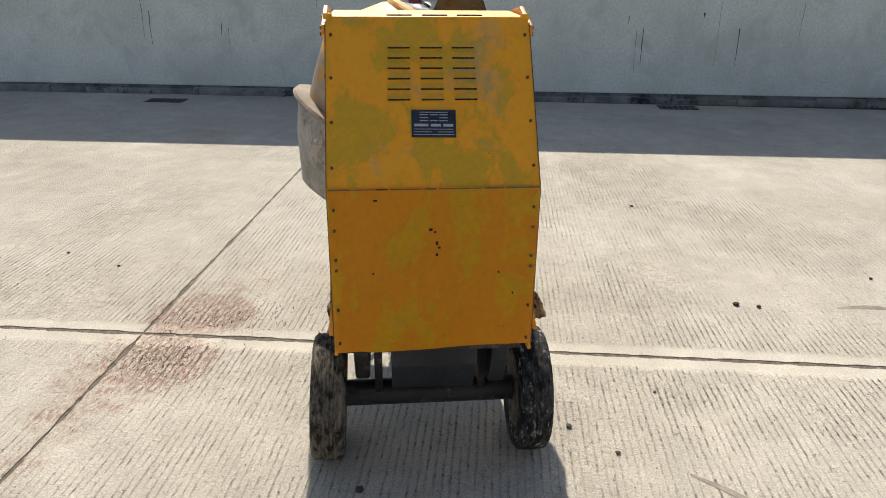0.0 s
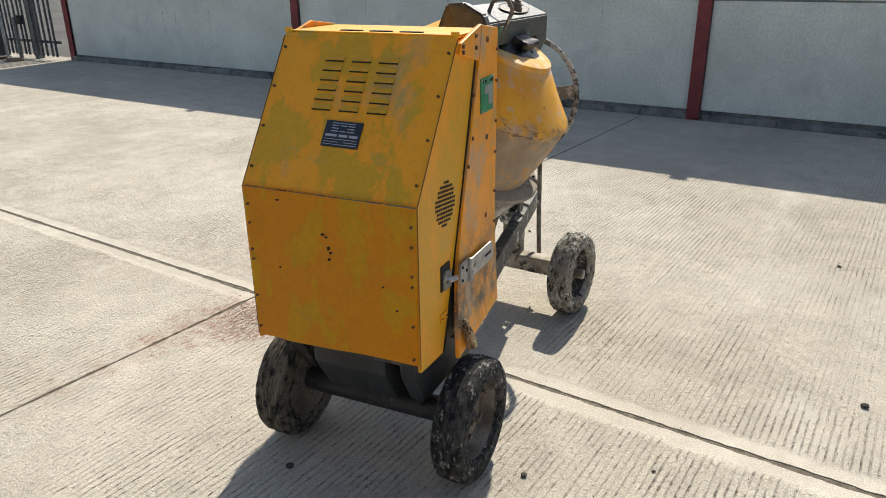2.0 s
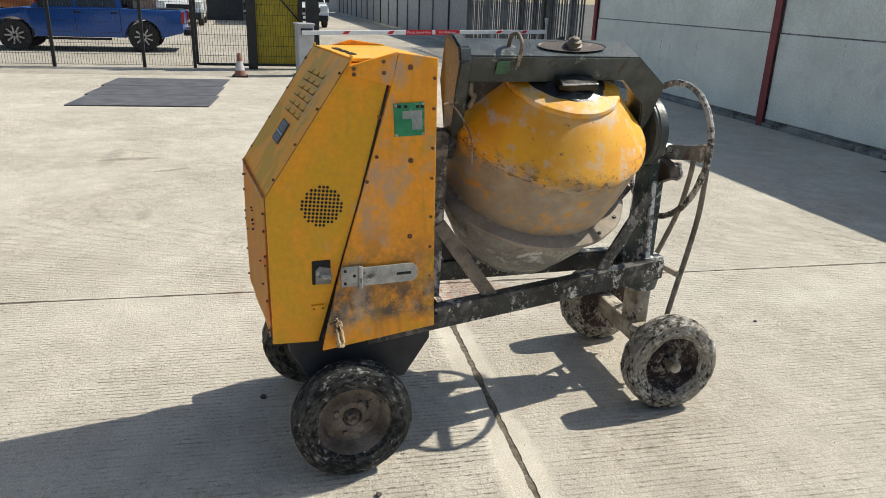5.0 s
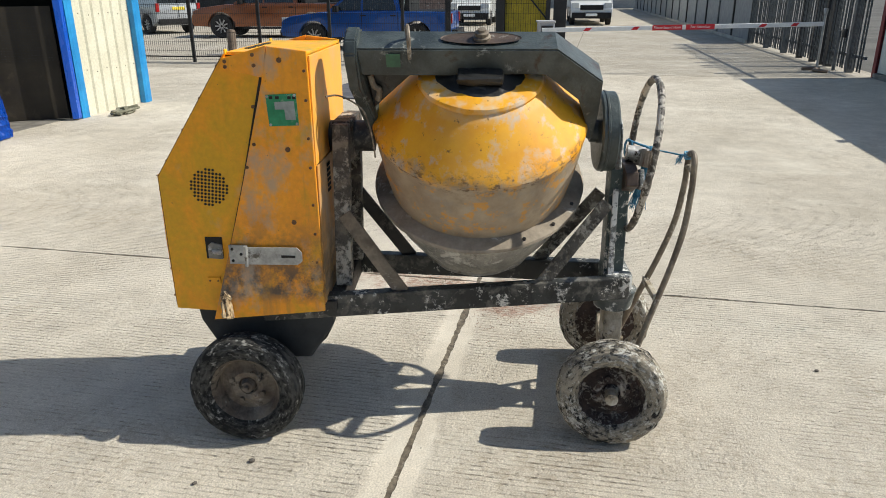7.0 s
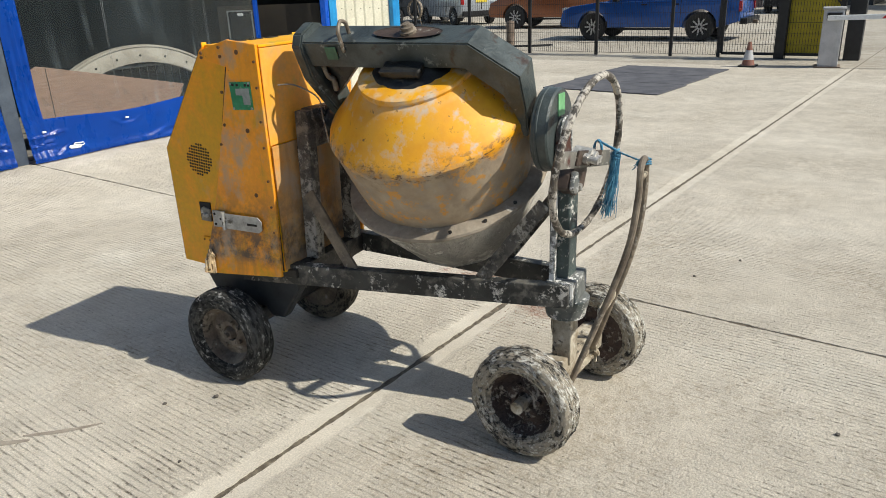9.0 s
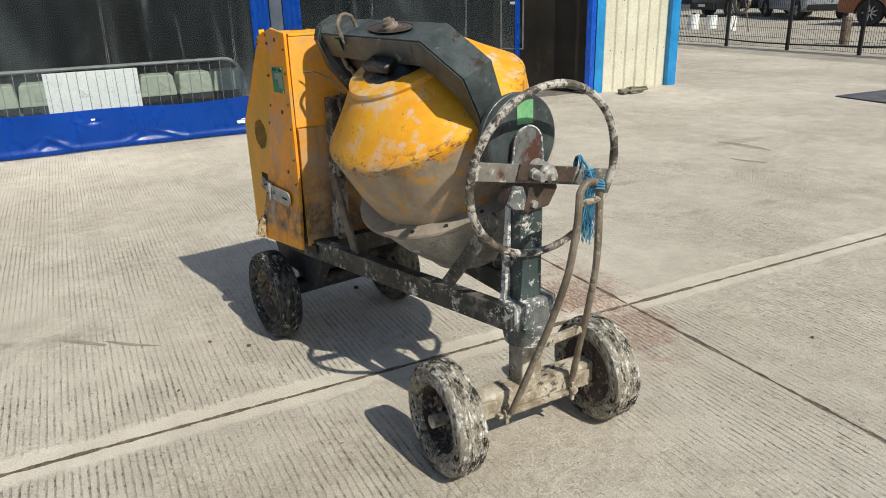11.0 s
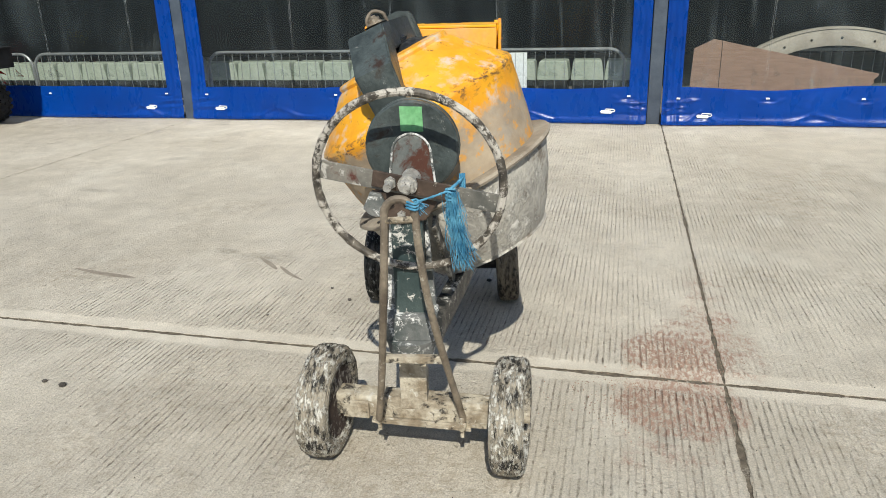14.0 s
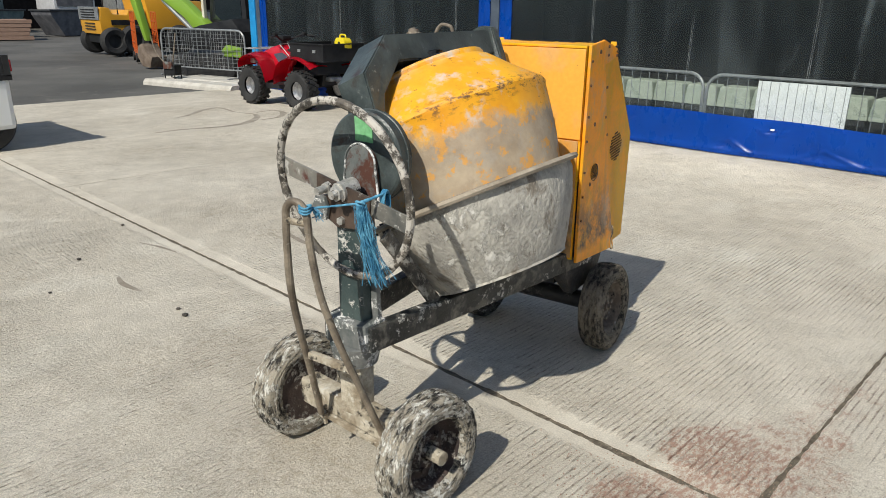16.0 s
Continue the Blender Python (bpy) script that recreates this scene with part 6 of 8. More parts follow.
# tilting yoke: box beam above the drum, bent down to the front casing


def yoke_pt(y, s, x=0.0):
    return ym @ Vector((x, 0, s)) + Vector((0, y - 1.052, 0))


bm = B()
side = [(0.640, -0.144), (1.292, -0.140), (1.447, -0.026), (1.448, 0.10), (1.438, 0.205), (1.420, 0.208), (1.408, 0.13), (1.376, 0.045), (1.262, -0.050), (1.20, -0.052), (0.95, -0.047), (0.640, -0.050)]
slab_poly(bm, side, -0.062, 0.062, "x")
for v in bm.verts:
    # the arm narrows a little towards its foot
    k = max(0.0, min(1.0, (v.co.z + 0.03) / 0.23))
    v.co = yoke_pt(v.co.y, v.co.z, v.co.x * (1 - 0.22 * k))
bmesh.ops.recalc_face_normals(bm, faces=bm.faces)
across = ym.to_3x3() @ Vector((1, 0, 0))
sharp = [e for e in bm.edges if e.calc_face_angle(0) > 0.25 and not (abs((e.verts[0].co - e.verts[1].co).normalized().dot(across)) > 0.95 and e.calc_face_angle(0) < 1.0)]
bmesh.ops.bevel(bm, geom=sharp, offset=0.005, segments=2, affect="EDGES")
yoke = part("yoke", bm, "yoke", mixer, "grey-green painted steel tilting yoke")
# top recess and bearing nut
bm = B()
lathe(bm, [(0.0, 0.0), (0.05, 0.0), (0.052, 0.002)], 30)
for v in bm.verts:
    v.co = Vector((v.co.x * 0.75, v.co.y * 2.5, v.co.z))
part("recess", bm, "hub_brown", yoke, at=Matrix.Translation(yoke_pt(1.052, -0.1465)) @ ym.to_3x3().to_4x4() @ Matrix.Rotation(math.pi, 4, "X"))
bm = B()
lathe(bm, [(0.028, 0.0), (0.029, 0.010), (0.022, 0.013), (0.023, 0.024), (0.014, 0.027), (0.013, 0.034), (0.0, 0.036)], 12)
part("bearing_nut", bm, "tube", yoke, "greasy brown bearing nut", at=Matrix.Translation(yoke_pt(1.055, -0.145)) @ ym.to_3x3().to_4x4() @ Matrix.Rotation(math.pi, 4, "X"))
# rear cheek plate of the yoke
bm = B()
poly = [(-0.078, -0.132), (-0.046, -0.166), (0.03, -0.172), (0.080, -0.145), (0.082, 0.02), (0.050, 0.20), (0.010, 0.245), (-0.022, 0.225), (-0.078, -0.01)]
pl = [yoke_pt(0.618 + max(0, s + 0.02) * 0.22, s, x) for x, s in poly]
pl2 = [yoke_pt(0.660 + max(0, s + 0.02) * 0.22, s, x) for x, s in poly]
A = [bm.verts.new(p) for p in pl]
C = [bm.verts.new(p) for p in pl2]
bm.faces.new(A), bm.faces.new(C[::-1])
for k in range(len(A)):
    bm.faces.new((A[k], C[k], C[(k + 1) % len(A)], A[(k + 1) % len(A)]))
bmesh.ops.recalc_face_normals(bm, faces=bm.faces)
bmesh.ops.bevel(bm, geom=bm.edges[:], offset=0.006, segments=2, affect="EDGES")
part("cheek_plate", bm, "yoke", yoke)
# black grease material on the gusset stands for shade inside the cheek
bm = B()
slab_poly(bm, [(0.655, -0.06), (0.845, -0.055), (0.83, -0.035), (0.735, 0.055), (0.69, 0.10), (0.665, 0.09)], -0.020, 0.045, "x", 0.003)
for v in bm.verts:
    v.co = yoke_pt(v.co.y, v.co.z, v.co.x)
part("cheek_gusset", bm, "grease", yoke)
# latch hanging on the gusset
bm = B()
pipe(bm, glide([yoke_pt(0.690, -0.035, -0.030), yoke_pt(0.700, 0.005, -0.034), yoke_pt(0.716, 0.020, -0.030), yoke_pt(0.708, 0.062, -0.028)], 4), 0.010, 8)
part("latch", bm, "tube", yoke, "worn brown yoke latch", True)
# lifting eye
bm = B()
eye = [(-0.034, 0, -0.10), (-0.036, 0, 0.02), (-0.030, 0, 0.045), (0.0, 0, 0.062), (0.030, 0, 0.045), (0.036, 0, 0.02), (0.034, 0, -0.03)]
pipe(bm, glide(eye, 5), 0.0068, 8)
part("lifting_eye", bm, "tube", yoke, "worn steel lifting eye", True, at=Matrix.Translation(yoke_pt(0.822, -0.140, -0.03)) @ Matrix.Rotation(radians(23), 4, "Y") @ Matrix.Rotation(radians(8), 4, "Z"))
bm = B()
g = [yoke_pt(y, s, -0.0665) for y, s in ((0.752, -0.128), (0.797, -0.128), (0.797, -0.083), (0.752, -0.083))]
g2 = [yoke_pt(y, s, -0.0685) for y, s in ((0.752, -0.128), (0.797, -0.128), (0.797, -0.083), (0.752, -0.083))]
A, C = [bm.verts.new(p) for p in g], [bm.verts.new(p) for p in g2]
bm.faces.new(A), bm.faces.new(C[::-1])
for k in range(4):
    bm.faces.new((A[k], C[k], C[(k + 1) % 4], A[(k + 1) % 4]))
part("worn_sticker", bm, "green_worn", yoke, "worn green sticker")
# stray wire by the cheek
bm = B()
pipe(bm, glide([(0.235, 0.56, 1.205), (0.19, 0.60, 1.20), (0.14, 0.66, 1.15), (0.16, 0.69, 1.08), (0.15, 0.70, 0.99)], 6), 0.003, 6)
part("wire", bm, "tube", yoke, "bent grey wire", True)

# front gear casing and its plate
CX, CY = -0.018, 1.050
bm = B()
lathe(bm, [(0.0, 0.0), (0.132, 0.0), (0.139, 0.006), (0.139, 0.034), (0.142, 0.036), (0.142, 0.042), (0.139, 0.044), (0.139, 0.054), (0.133, 0.060), (0.040, 0.060), (0.038, 0.085), (0.0, 0.085)], 56, Matrix.Translation((CX, 1.525, CY)) @ Matrix.Rotation(radians(90), 4, "X"))
case = part("gear_casing", bm, "yoke", mixer, "round grey-green gear casing", True)
bm = B()
slab_poly(bm, [(CX - 0.036, 1.098), (CX + 0.030, 1.100), (CX + 0.032, 1.172), (CX - 0.034, 1.170)], 1.525, 1.528, "y")
part("green_square", bm, "green_pale", case, "faded green square sticker")
bm = B()
arc = [(CX + 0.055 * math.cos(a), 1.035 + 0.058 * math.sin(a)) for a in [math.pi * k / 12 for k in range(13)]]
slab_poly(bm, [(CX + 0.066, 0.925)] + arc + [(CX - 0.066, 0.925)], 1.527, 1.545, "y", 0.004)
bp = part("bearing_plate", bm, "rust", mixer, "rust-patched round-topped bearing plate")
bm = B()
pipe(bm, [(CX + 0.070, 1.545, 0.93)] + [(CX + 0.058 * math.cos(a), 1.545, 1.035 + 0.061 * math.sin(a)) for a in [math.pi * k / 12 for k in range(13)]] + [(CX - 0.070, 1.545, 0.93)], 0.0036, 6)
part("weld_bead", bm, "splash", bp, "", True)
bm = B()
slab_poly(bm, [(0.105, 0.93), (0.118, 0.885), (0.075, 0.865), (0.030, 0.842), (-0.060, 0.848), (-0.095, 0.90), (-0.08, 0.945), (0.05, 0.945)], 1.555, 1.60, "y", 0.006)
bracket = part("diamond_bracket", bm, "hub_brown", bp, "dark brown latch bracket")
bm = B()
slab_poly(bm, [(0.098, 0.942), (0.122, 0.890), (0.098, 0.868), (0.062, 0.862), (0.052, 0.900), (0.066, 0.935)], 1.602, 1.618, "y", 0.005)
part("tab", bm, "splash", bracket, "white-splashed tab")
bm = B()
cyl(bm, (0.010, 1.598, 0.868), (0.010, 1.612, 0.868), 0.013, seg=6)
part("nut", bm, "nut", bracket)

# tipping handwheel
HW = Matrix.Translation((-0.016, 1.626, 0.967)) @ Matrix.Rotation(radians(-5.5), 4, "Z") @ Matrix.Rotation(radians(-7), 4, "X")
bm = B()
rnd = random.Random(9)
ring = [(0.273 * math.cos(2 * math.pi * k / 72), 0.004 * math.sin(4 * math.pi * k / 72), 0.266 * math.sin(2 * math.pi * k / 72)) for k in range(72)]
pipe(bm, ring, 0.0125, 10, True, 0.09, rnd)
wheel = part("handwheel", bm, "rim_tube", mixer, "worn tipping handwheel splashed with cement", True, at=HW)
bm = B()
bar(bm, (0.262, -0.008, 0.040), (-0.262, -0.008, -0.060), 0.007, 0.056, 0.002)
part("spoke", bm, "spoke", wheel)
bm = B()
bar(bm, (0.105, -0.001, 0.0165), (-0.115, -0.001, -0.0255), 0.008, 0.050, 0.003)
part("hub_plate", bm, "hub_brown", wheel, "dark brown stiffener on the spoke")
bm = B()
cyl(bm, (0, -0.05, 0), (0, 0.012, 0), 0.029, seg=20)
cyl(bm, (0, 0.010, 0), (0, 0.026, 0), 0.0245, seg=6)
cyl(bm, (0, 0.024, 0), (0, 0.042, 0), 0.013, seg=12)
part("hub_nut", bm, "nut", wheel, "bright worn hub nut")
bm = B()
cyl(bm, (0.050, -0.02, 0.006), (0.050, 0.052, 0.006), 0.012, seg=12)
cyl(bm, (0.050, 0.0, 0.006), (0.050, 0.018, 0.006), 0.018, seg=6)
part("stop_bolt", bm, "nut", wheel)
# front axle and tow handle, turned a little on the kingpin
FA = Matrix.Translation((-0.008, 1.562, 0.19)) @ Matrix.Rotation(radians(-7.2), 4, "Z")
bm = B()
bar(bm, (-0.275, 0, 0.010), (0.285, 0, 0.010), 0.072, 0.078, 0.008)
axle = part("front_axle", bm, "axle", mixer, "cement-caked front axle beam", at=FA)
for s in (-1, 1):
    bm = B()
    cyl(bm, (s * 0.25, 0, 0), (s * 0.37, 0, 0), 0.022, seg=14)
    part("stub", bm, "axle", axle)
    bm = B()
    box(bm, (s * 0.20 - 0.045, 0.036, -0.03), (s * 0.20 + 0.045, 0.048, 0.03), 0.004)
    part("clamp_plate", bm, "axle", axle)
    bm = B()
    lx = 0.116 if s > 0 else -0.158
    cyl(bm, (lx, 0.03, -0.022), (lx, 0.072, -0.022), 0.009, seg=8)
    box(bm, (lx - 0.006, 0.050, -0.060), (lx + 0.006, 0.062, 0.012), 0.002)
    cyl(bm, (lx - 0.012, 0.056, -0.022), (lx + 0.012, 0.056, -0.022), 0.013, seg=10)
    part("hinge_lug", bm, "axle", axle)
bm = B()
bar(bm, (-0.185, 0.046, -0.032), (0.145, 0.046, -0.032), 0.020, 0.013, 0.002)
part("hinge_bar", bm, "axle", axle)
prof = [(1.625, 0.185), (1.655, 0.275), (1.697, 0.40), (1.746, 0.545), (1.788, 0.70), (1.804, 0.84), (1.806, 0.915)]
wid = [(0.112, -0.162), (0.098, -0.146), (0.080, -0.123), (0.062, -0.098), (0.045, -0.075), (0.033, -0.060), (0.029, -0.055)]
left = [(a, y, z) for (y, z), (a, b) in zip(prof, wid)]
right = [(b, y, z) for (y, z), (a, b) in zip(prof, wid)]
crown = [(0.026, 1.806, 0.946), (0.010, 1.807, 0.967), (-0.012, 1.807, 0.974), (-0.034, 1.806, 0.967), (-0.050, 1.806, 0.946)]
bm = B()
pipe(bm, glide(left + crown + right[::-1], 5), 0.0112, 10, wobble=0.03)
tow = part("tow_handle", bm, "tube", mixer, "bent steel tow handle leaning on the post", True)
bm = B()
cyl(bm, (0.032, 1.806, 0.914), (-0.056, 1.806, 0.918), 0.010, seg=10)
part("cross_rung", bm, "axle", tow, "", True)
bm = B()
bar(bm, (0.076, 1.708, 0.450), (-0.118, 1.708, 0.450), 0.02, 0.024, 0.003)
part("cross_rung", bm, "axle", tow)


# wheels
def tyre_prof(r, w, groove):
    h = w / 2
    out = [(r * 0.60, -h * 0.55), (r * 0.64, -h * 0.86), (r * 0.675, -h * 0.95), (r * 0.69, -h * 0.90), (r * 0.735, -h), (r * 0.80, -h * 1.02), (r * 0.815, -h * 0.98), (r * 0.86, -h * 1.0), (r * 0.875, -h * 0.96), (r * 0.92, -h * 0.95), (r * 0.965, -h * 0.80)]
    for k in range(-3, 4):
        c = k * h * 0.22
        out += [(r * (0.995 - 0.006 * abs(k)), c - h * 0.07), (r * (0.995 - 0.006 * abs(k)), c + h * 0.05), (r * (1 - groove), c + h * 0.08), (r * (1 - groove), c + h * 0.13)]
    out = out[:-2]
    out += [(r * 0.965, h * 0.80), (r * 0.92, h * 0.95), (r * 0.875, h * 0.96), (r * 0.86, h * 1.0), (r * 0.815, h * 0.98), (r * 0.80, h * 1.02), (r * 0.735, h), (r * 0.69, h * 0.90), (r * 0.675, h * 0.95), (r * 0.64, h * 0.86), (r * 0.60, h * 0.55)]
    return out


def mixer_wheel(m, kind, groove, lum, seed, out, caked=""):
    """Wheel with its axis along x; out is the side that faces away from the mixer."""
    ax = Matrix.Rotation(radians(90 * out), 4, "Y")
    bm = B()
    r = 0.2 if kind == "rear" else 0.19
    lathe(bm, [(0.0, -0.015), (0.030, -0.015), (0.034, 0.0), (0.055, 0.004), (0.075, -0.012), (0.098, -0.014), (0.106, 0.0), (0.112, 0.022), (0.122, 0.034), (0.126, 0.030), (0.124, -0.045), (0.0, -0.045)], 40, ax, wob=lump(0.002, 6))
    w = part("wheel", bm, kind + "_rim", mixer, "muddy steel wheel" if kind == "rear" else "rusty cement-caked steel wheel", True, at=m)
    bm = B()
    lathe(bm, tyre_prof(r, 0.105, groove), 96, ax, wob=lambda i, k: lum * (noise.noise(Vector((math.cos(k * 0.0654) * 9 + seed, math.sin(k * 0.0654) * 9, i * 0.6))) + 0.7 * noise.noise(Vector((math.cos(k * 0.0654) * 24, math.sin(k * 0.0654) * 24 + seed, i * 0.9)))))
    part("tyre", bm, caked or kind + "_tyre", w, "scuffed black tyre" if kind == "rear" else "black tyre caked with pale cement", True)
    bm = B()
    cyl(bm, (-out * 0.01, 0, 0), (out * 0.016, 0, 0), 0.027, 0.020, 14)
    cyl(bm, (out * 0.01, 0, 0), (out * 0.030, 0, 0), 0.011, 0.009, seg=8)
    part("hub_cap", bm, kind + "_rim", w)
    for k in range(4):
        bm = B()
        a = radians(45 + 90 * k + seed * 20)
        cyl(bm, (0, 0.058 * math.cos(a), 0.058 * math.sin(a)), (out * 0.014, 0.058 * math.cos(a), 0.058 * math.sin(a)), 0.010, seg=6)
        part("wheel_nut", bm, kind + "_rim", w)
    return w


mixer_wheel(pose(0.322, 0.238, 0.2, 0, 0, -1), "rear", 0.018, 0.002, 1, 1)
mixer_wheel(pose(-0.312, 0.232, 0.2, 0, 3, 1), "rear", 0.022, 0.003, 2, -1, "muddy_tyre")
mixer_wheel(FA @ pose(0.314, 0, 0.0, 0, -1, 0), "front", 0.014, 0.0050, 3, 1)
mixer_wheel(FA @ pose(-0.308, 0, 0.0, 0, 1, 0), "front", 0.014, 0.0050, 4, -1)

# blue rope: lashed on the spoke and the handle, with a frayed tail
rnd = random.Random(17)
rope = thing("blue_rope", MIX @ pose(-0.09, 1.66, 0.93), "frayed blue polypropylene rope tied to the handwheel and tow handle", "rope")
bm = B()
pipe(bm, glide([(-0.084, -0.048, 0.056), (-0.082, -0.036, 0.054), (-0.066, -0.004, 0.044), (-0.050, 0.025, 0.036)], 6), 0.0045, 7, wobble=0.2, rnd=rnd)
part("lashing", bm, "rope", rope, "", True)
bm = B()
pipe(bm, glide([(-0.050, 0.025, 0.034), (-0.018, 0.062, 0.031), (0.012, 0.096, 0.029), (0.047, 0.134, 0.027)], 6), 0.0030, 7, wobble=0.25, rnd=rnd)
part("lashing", bm, "rope", rope, "", True)
# turns round the spoke and the knots
for k in range(3):
    bm = B()
    c = [(-0.086 + 0.006 * k, -0.046 + 0.014 * math.cos(a), 0.026 + 0.036 * math.sin(a)) for a in [2 * math.pi * q / 12 for q in range(12)]]
    pipe(bm, c, 0.0032, 6, True, 0.15, rnd)
    part("turn", bm, "rope", rope, "", True)
for k in range(4):
    bm = B()
    c = [(-0.050 + 0.013 * math.cos(a), 0.025 + 0.010 * math.sin(a), 0.034 - 0.007 * k + 0.006 * math.sin(a + k)) for a in [2 * math.pi * q / 10 for q in range(10)]]
    pipe(bm, c, 0.0036, 6, True, 0.2, rnd)
    part("turn", bm, "rope", rope, "", True)
for k in range(3):
    bm = B()
    c = [(0.042 + 0.016 * math.cos(a), 0.146 + 0.016 * math.sin(a), 0.020 + 0.008 * k + 0.003 * math.sin(2 * a)) for a in [2 * math.pi * q / 12 for q in range(12)]]
    pipe(bm, c, 0.0032, 6, True, 0.2, rnd)
    part("turn", bm, "rope", rope, "", True)
bm = B()
for k in range(22):
    x0, y0 = 0.036 + rnd.uniform(-0.012, 0.010), 0.128 + rnd.uniform(-0.008, 0.004)
    L = rnd.uniform(0.015, 0.040)
    pipe(bm, glide([(x0, y0, 0.030), (x0 + rnd.gauss(-0.006, 0.007), y0 - 0.006, 0.030 - L * 0.5), (x0 + rnd.gauss(-0.008, 0.010), y0 + rnd.gauss(-0.010, 0.006), 0.030 - L)], 3), rnd.uniform(0.0008, 0.0016), 4)
tagged(part("frayed_end", bm, "rope", rope, "frayed blue strands"), kind="stuff")
bm = B()
for k in range(170):
    x0, y0 = -0.050 + rnd.gauss(0, 0.008), 0.025 + rnd.gauss(0, 0.007)
    L = rnd.uniform(0.15, 0.25) if k % 5 else rnd.uniform(0.05, 0.14)
    sx, sy = rnd.gauss(-0.038, 0.013) * L / 0.24, rnd.gauss(-0.034, 0.013) * L / 0.24
    pts = [(x0, y0, 0.030), (x0 + sx * 0.25 + rnd.gauss(0, 0.007), y0 + sy * 0.25, 0.030 - L * 0.35), (x0 + sx * 0.65 + rnd.gauss(0, 0.009), y0 + sy * 0.6, 0.030 - L * 0.7), (x0 + sx + rnd.gauss(0, 0.013), y0 + sy, 0.030 - L)]
    pipe(bm, glide(pts, 3), rnd.uniform(0.0006, 0.0013), 4)
tagged(part("frayed_tail", bm, "rope", rope, "frayed blue strands"), kind="stuff")


# ---- west side: fence, gate, barrier, parked vehicles ----
FX = -13.35
fence = thing("mesh_fence", pose(FX, 0, 0), "black welded-mesh fence on dark posts", "fence")
for k in range(12):
    y = (0.30 if k == 0 else 0.98 - 1.63 * k)
    step = 0.95 if k == 0 else 1.63
    bm = B()
    box(bm, (-0.03, y - 0.03, 0), (0.03, y + 0.03, 2.1), 0.004)
    part("post", bm, "black", fence)
    if k < 11:
        bm = B()
        for q in range(1, int(step / 0.05)):
            yy = y - 0.05 * q
            box(bm, (-0.0025, yy - 0.0025, 0.05), (0.0025, yy + 0.0025, 2.0))
        for z in [0.05 + 0.2 * q for q in range(11)]:
            box(bm, (-0.004, y - step, z - 0.003), (0.004, y, z + 0.003))
        tagged(part("mesh_panel", bm, "black", fence), kind="stuff")

gate = thing("yard_gate", pose(FX, 0, 0), "black mesh yard gate with a yellow infill leaf", "gate")
for y0, y1, yellow in ((0.36, 1.36, False), (1.50, 2.42, True)):
    bm = B()
    for a, b in (((y0, 0.08), (y1, 0.08)), ((y0, 2.0), (y1, 2.0)), ((y0, 0.08), (y0, 2.0)), ((y1, 0.08), (y1, 2.0))):
        bar(bm, (0, a[0], a[1]), (0, b[0], b[1]), 0.05, 0.05, up=(1, 0, 0))
    leaf = part("leaf_frame", bm, "black", gate)
    bm = B()
    for q in range(1, int((y1 - y0) / 0.05)):
        box(bm, (-0.003, y0 + 0.05 * q - 0.003, 0.1), (0.003, y0 + 0.05 * q + 0.003, 2.0))
    for z in [0.25 + 0.2 * q for q in range(9)]:
        box(bm, (-0.004, y0, z - 0.003), (0.004, y1, z + 0.003))
    tagged(part("mesh_infill", bm, "black", leaf), kind="stuff")
    if yellow:
        bm = B()
        box(bm, (-0.09, y0 - 0.14, 0.08), (-0.06, y1, 2.1), 0.004)
        part("yellow_sheet", bm, "gate_yellow", leaf, "dull yellow backing sheet")
        bm = B()
        bar(bm, (0.01, y0, 1.95), (0.01, y1, 0.9), 0.03, 0.03, up=(1, 0, 0))
        part("diagonal", bm, "black", leaf)
for y, w in ((1.43, 0.09), (2.64, 0.13), (2.40, 0.04)):
    bm = B()
    box(bm, (-0.1, y - w, 0), (0.1, y + w, 2.6), 0.006)
    part("gate_post", bm, "black", gate)

hs = thing("entrance_barrier", pose(-12.15, 2.42, 0, 0, 0, 9), "grey entrance barrier with a lowered white and red arm", "barrier")
bm = B()
box(bm, (-0.17, -0.15, 0.02), (0.17, 0.15, 0.93), 0.012)
part("cabinet", bm, "barrier_grey", hs)
bm = B()
box(bm, (-0.22, -0.2, 0.0), (0.22, 0.2, 0.022), 0.004)
part("base_plate", bm, "steel_mud", hs)
bm = B()
box(bm, (-0.19, -0.17, 0.93), (0.19, 0.17, 0.965), 0.01)
part("lid", bm, "barrier_grey", hs)
bm = B()
box(bm, (0.17, -0.10, 0.76), (0.20, 0.12, 0.88), 0.006)
part("arm_mount", bm, "black", hs)
bm = B()
box(bm, (-0.02, -0.1, -0.040), (0.02, 5.2, 0.040), 0.008)
arm = part("arm", bm, "barrier_white", hs, "white barrier arm with red marks and two red sign plates", at=pose(0.0, 0.0, 0.80, 0.9, 0, 2.5) @ Matrix.Translation((0.2, 0, 0)))
for y in (0.75, 1.65, 4.05, 4.65):
    bm = B()
    slab_poly(bm, [(y - 0.08, -0.028), (y + 0.03, -0.028), (y + 0.09, 0.028), (y - 0.02, 0.028)], 0.021, 0.024, "x")
    part("red_mark", bm, "sign_red", arm)
TXT = Matrix.Rotation(radians(90), 4, "Z") @ Matrix.Rotation(radians(90), 4, "X")
for y0, y1, text in ((1.97, 2.53, "Please Sound Horn"), (2.60, 3.14, "For Attention")):
    bm = B()
    box(bm, (0.022, y0, -0.048), (0.028, y1, 0.048), 0.001)
    sp = part("sign_plate", bm, "sign_red", arm)
    words(text, 0.066, Matrix.Translation((0.0285, (y0 + y1) / 2, 0)) @ TXT, "barrier_white", sp)
leg = thing("barrier_rest", pose(-13.1, 7.6, 0), "galvanised rest post of the barrier on a bent foot", "post")
bm = B()
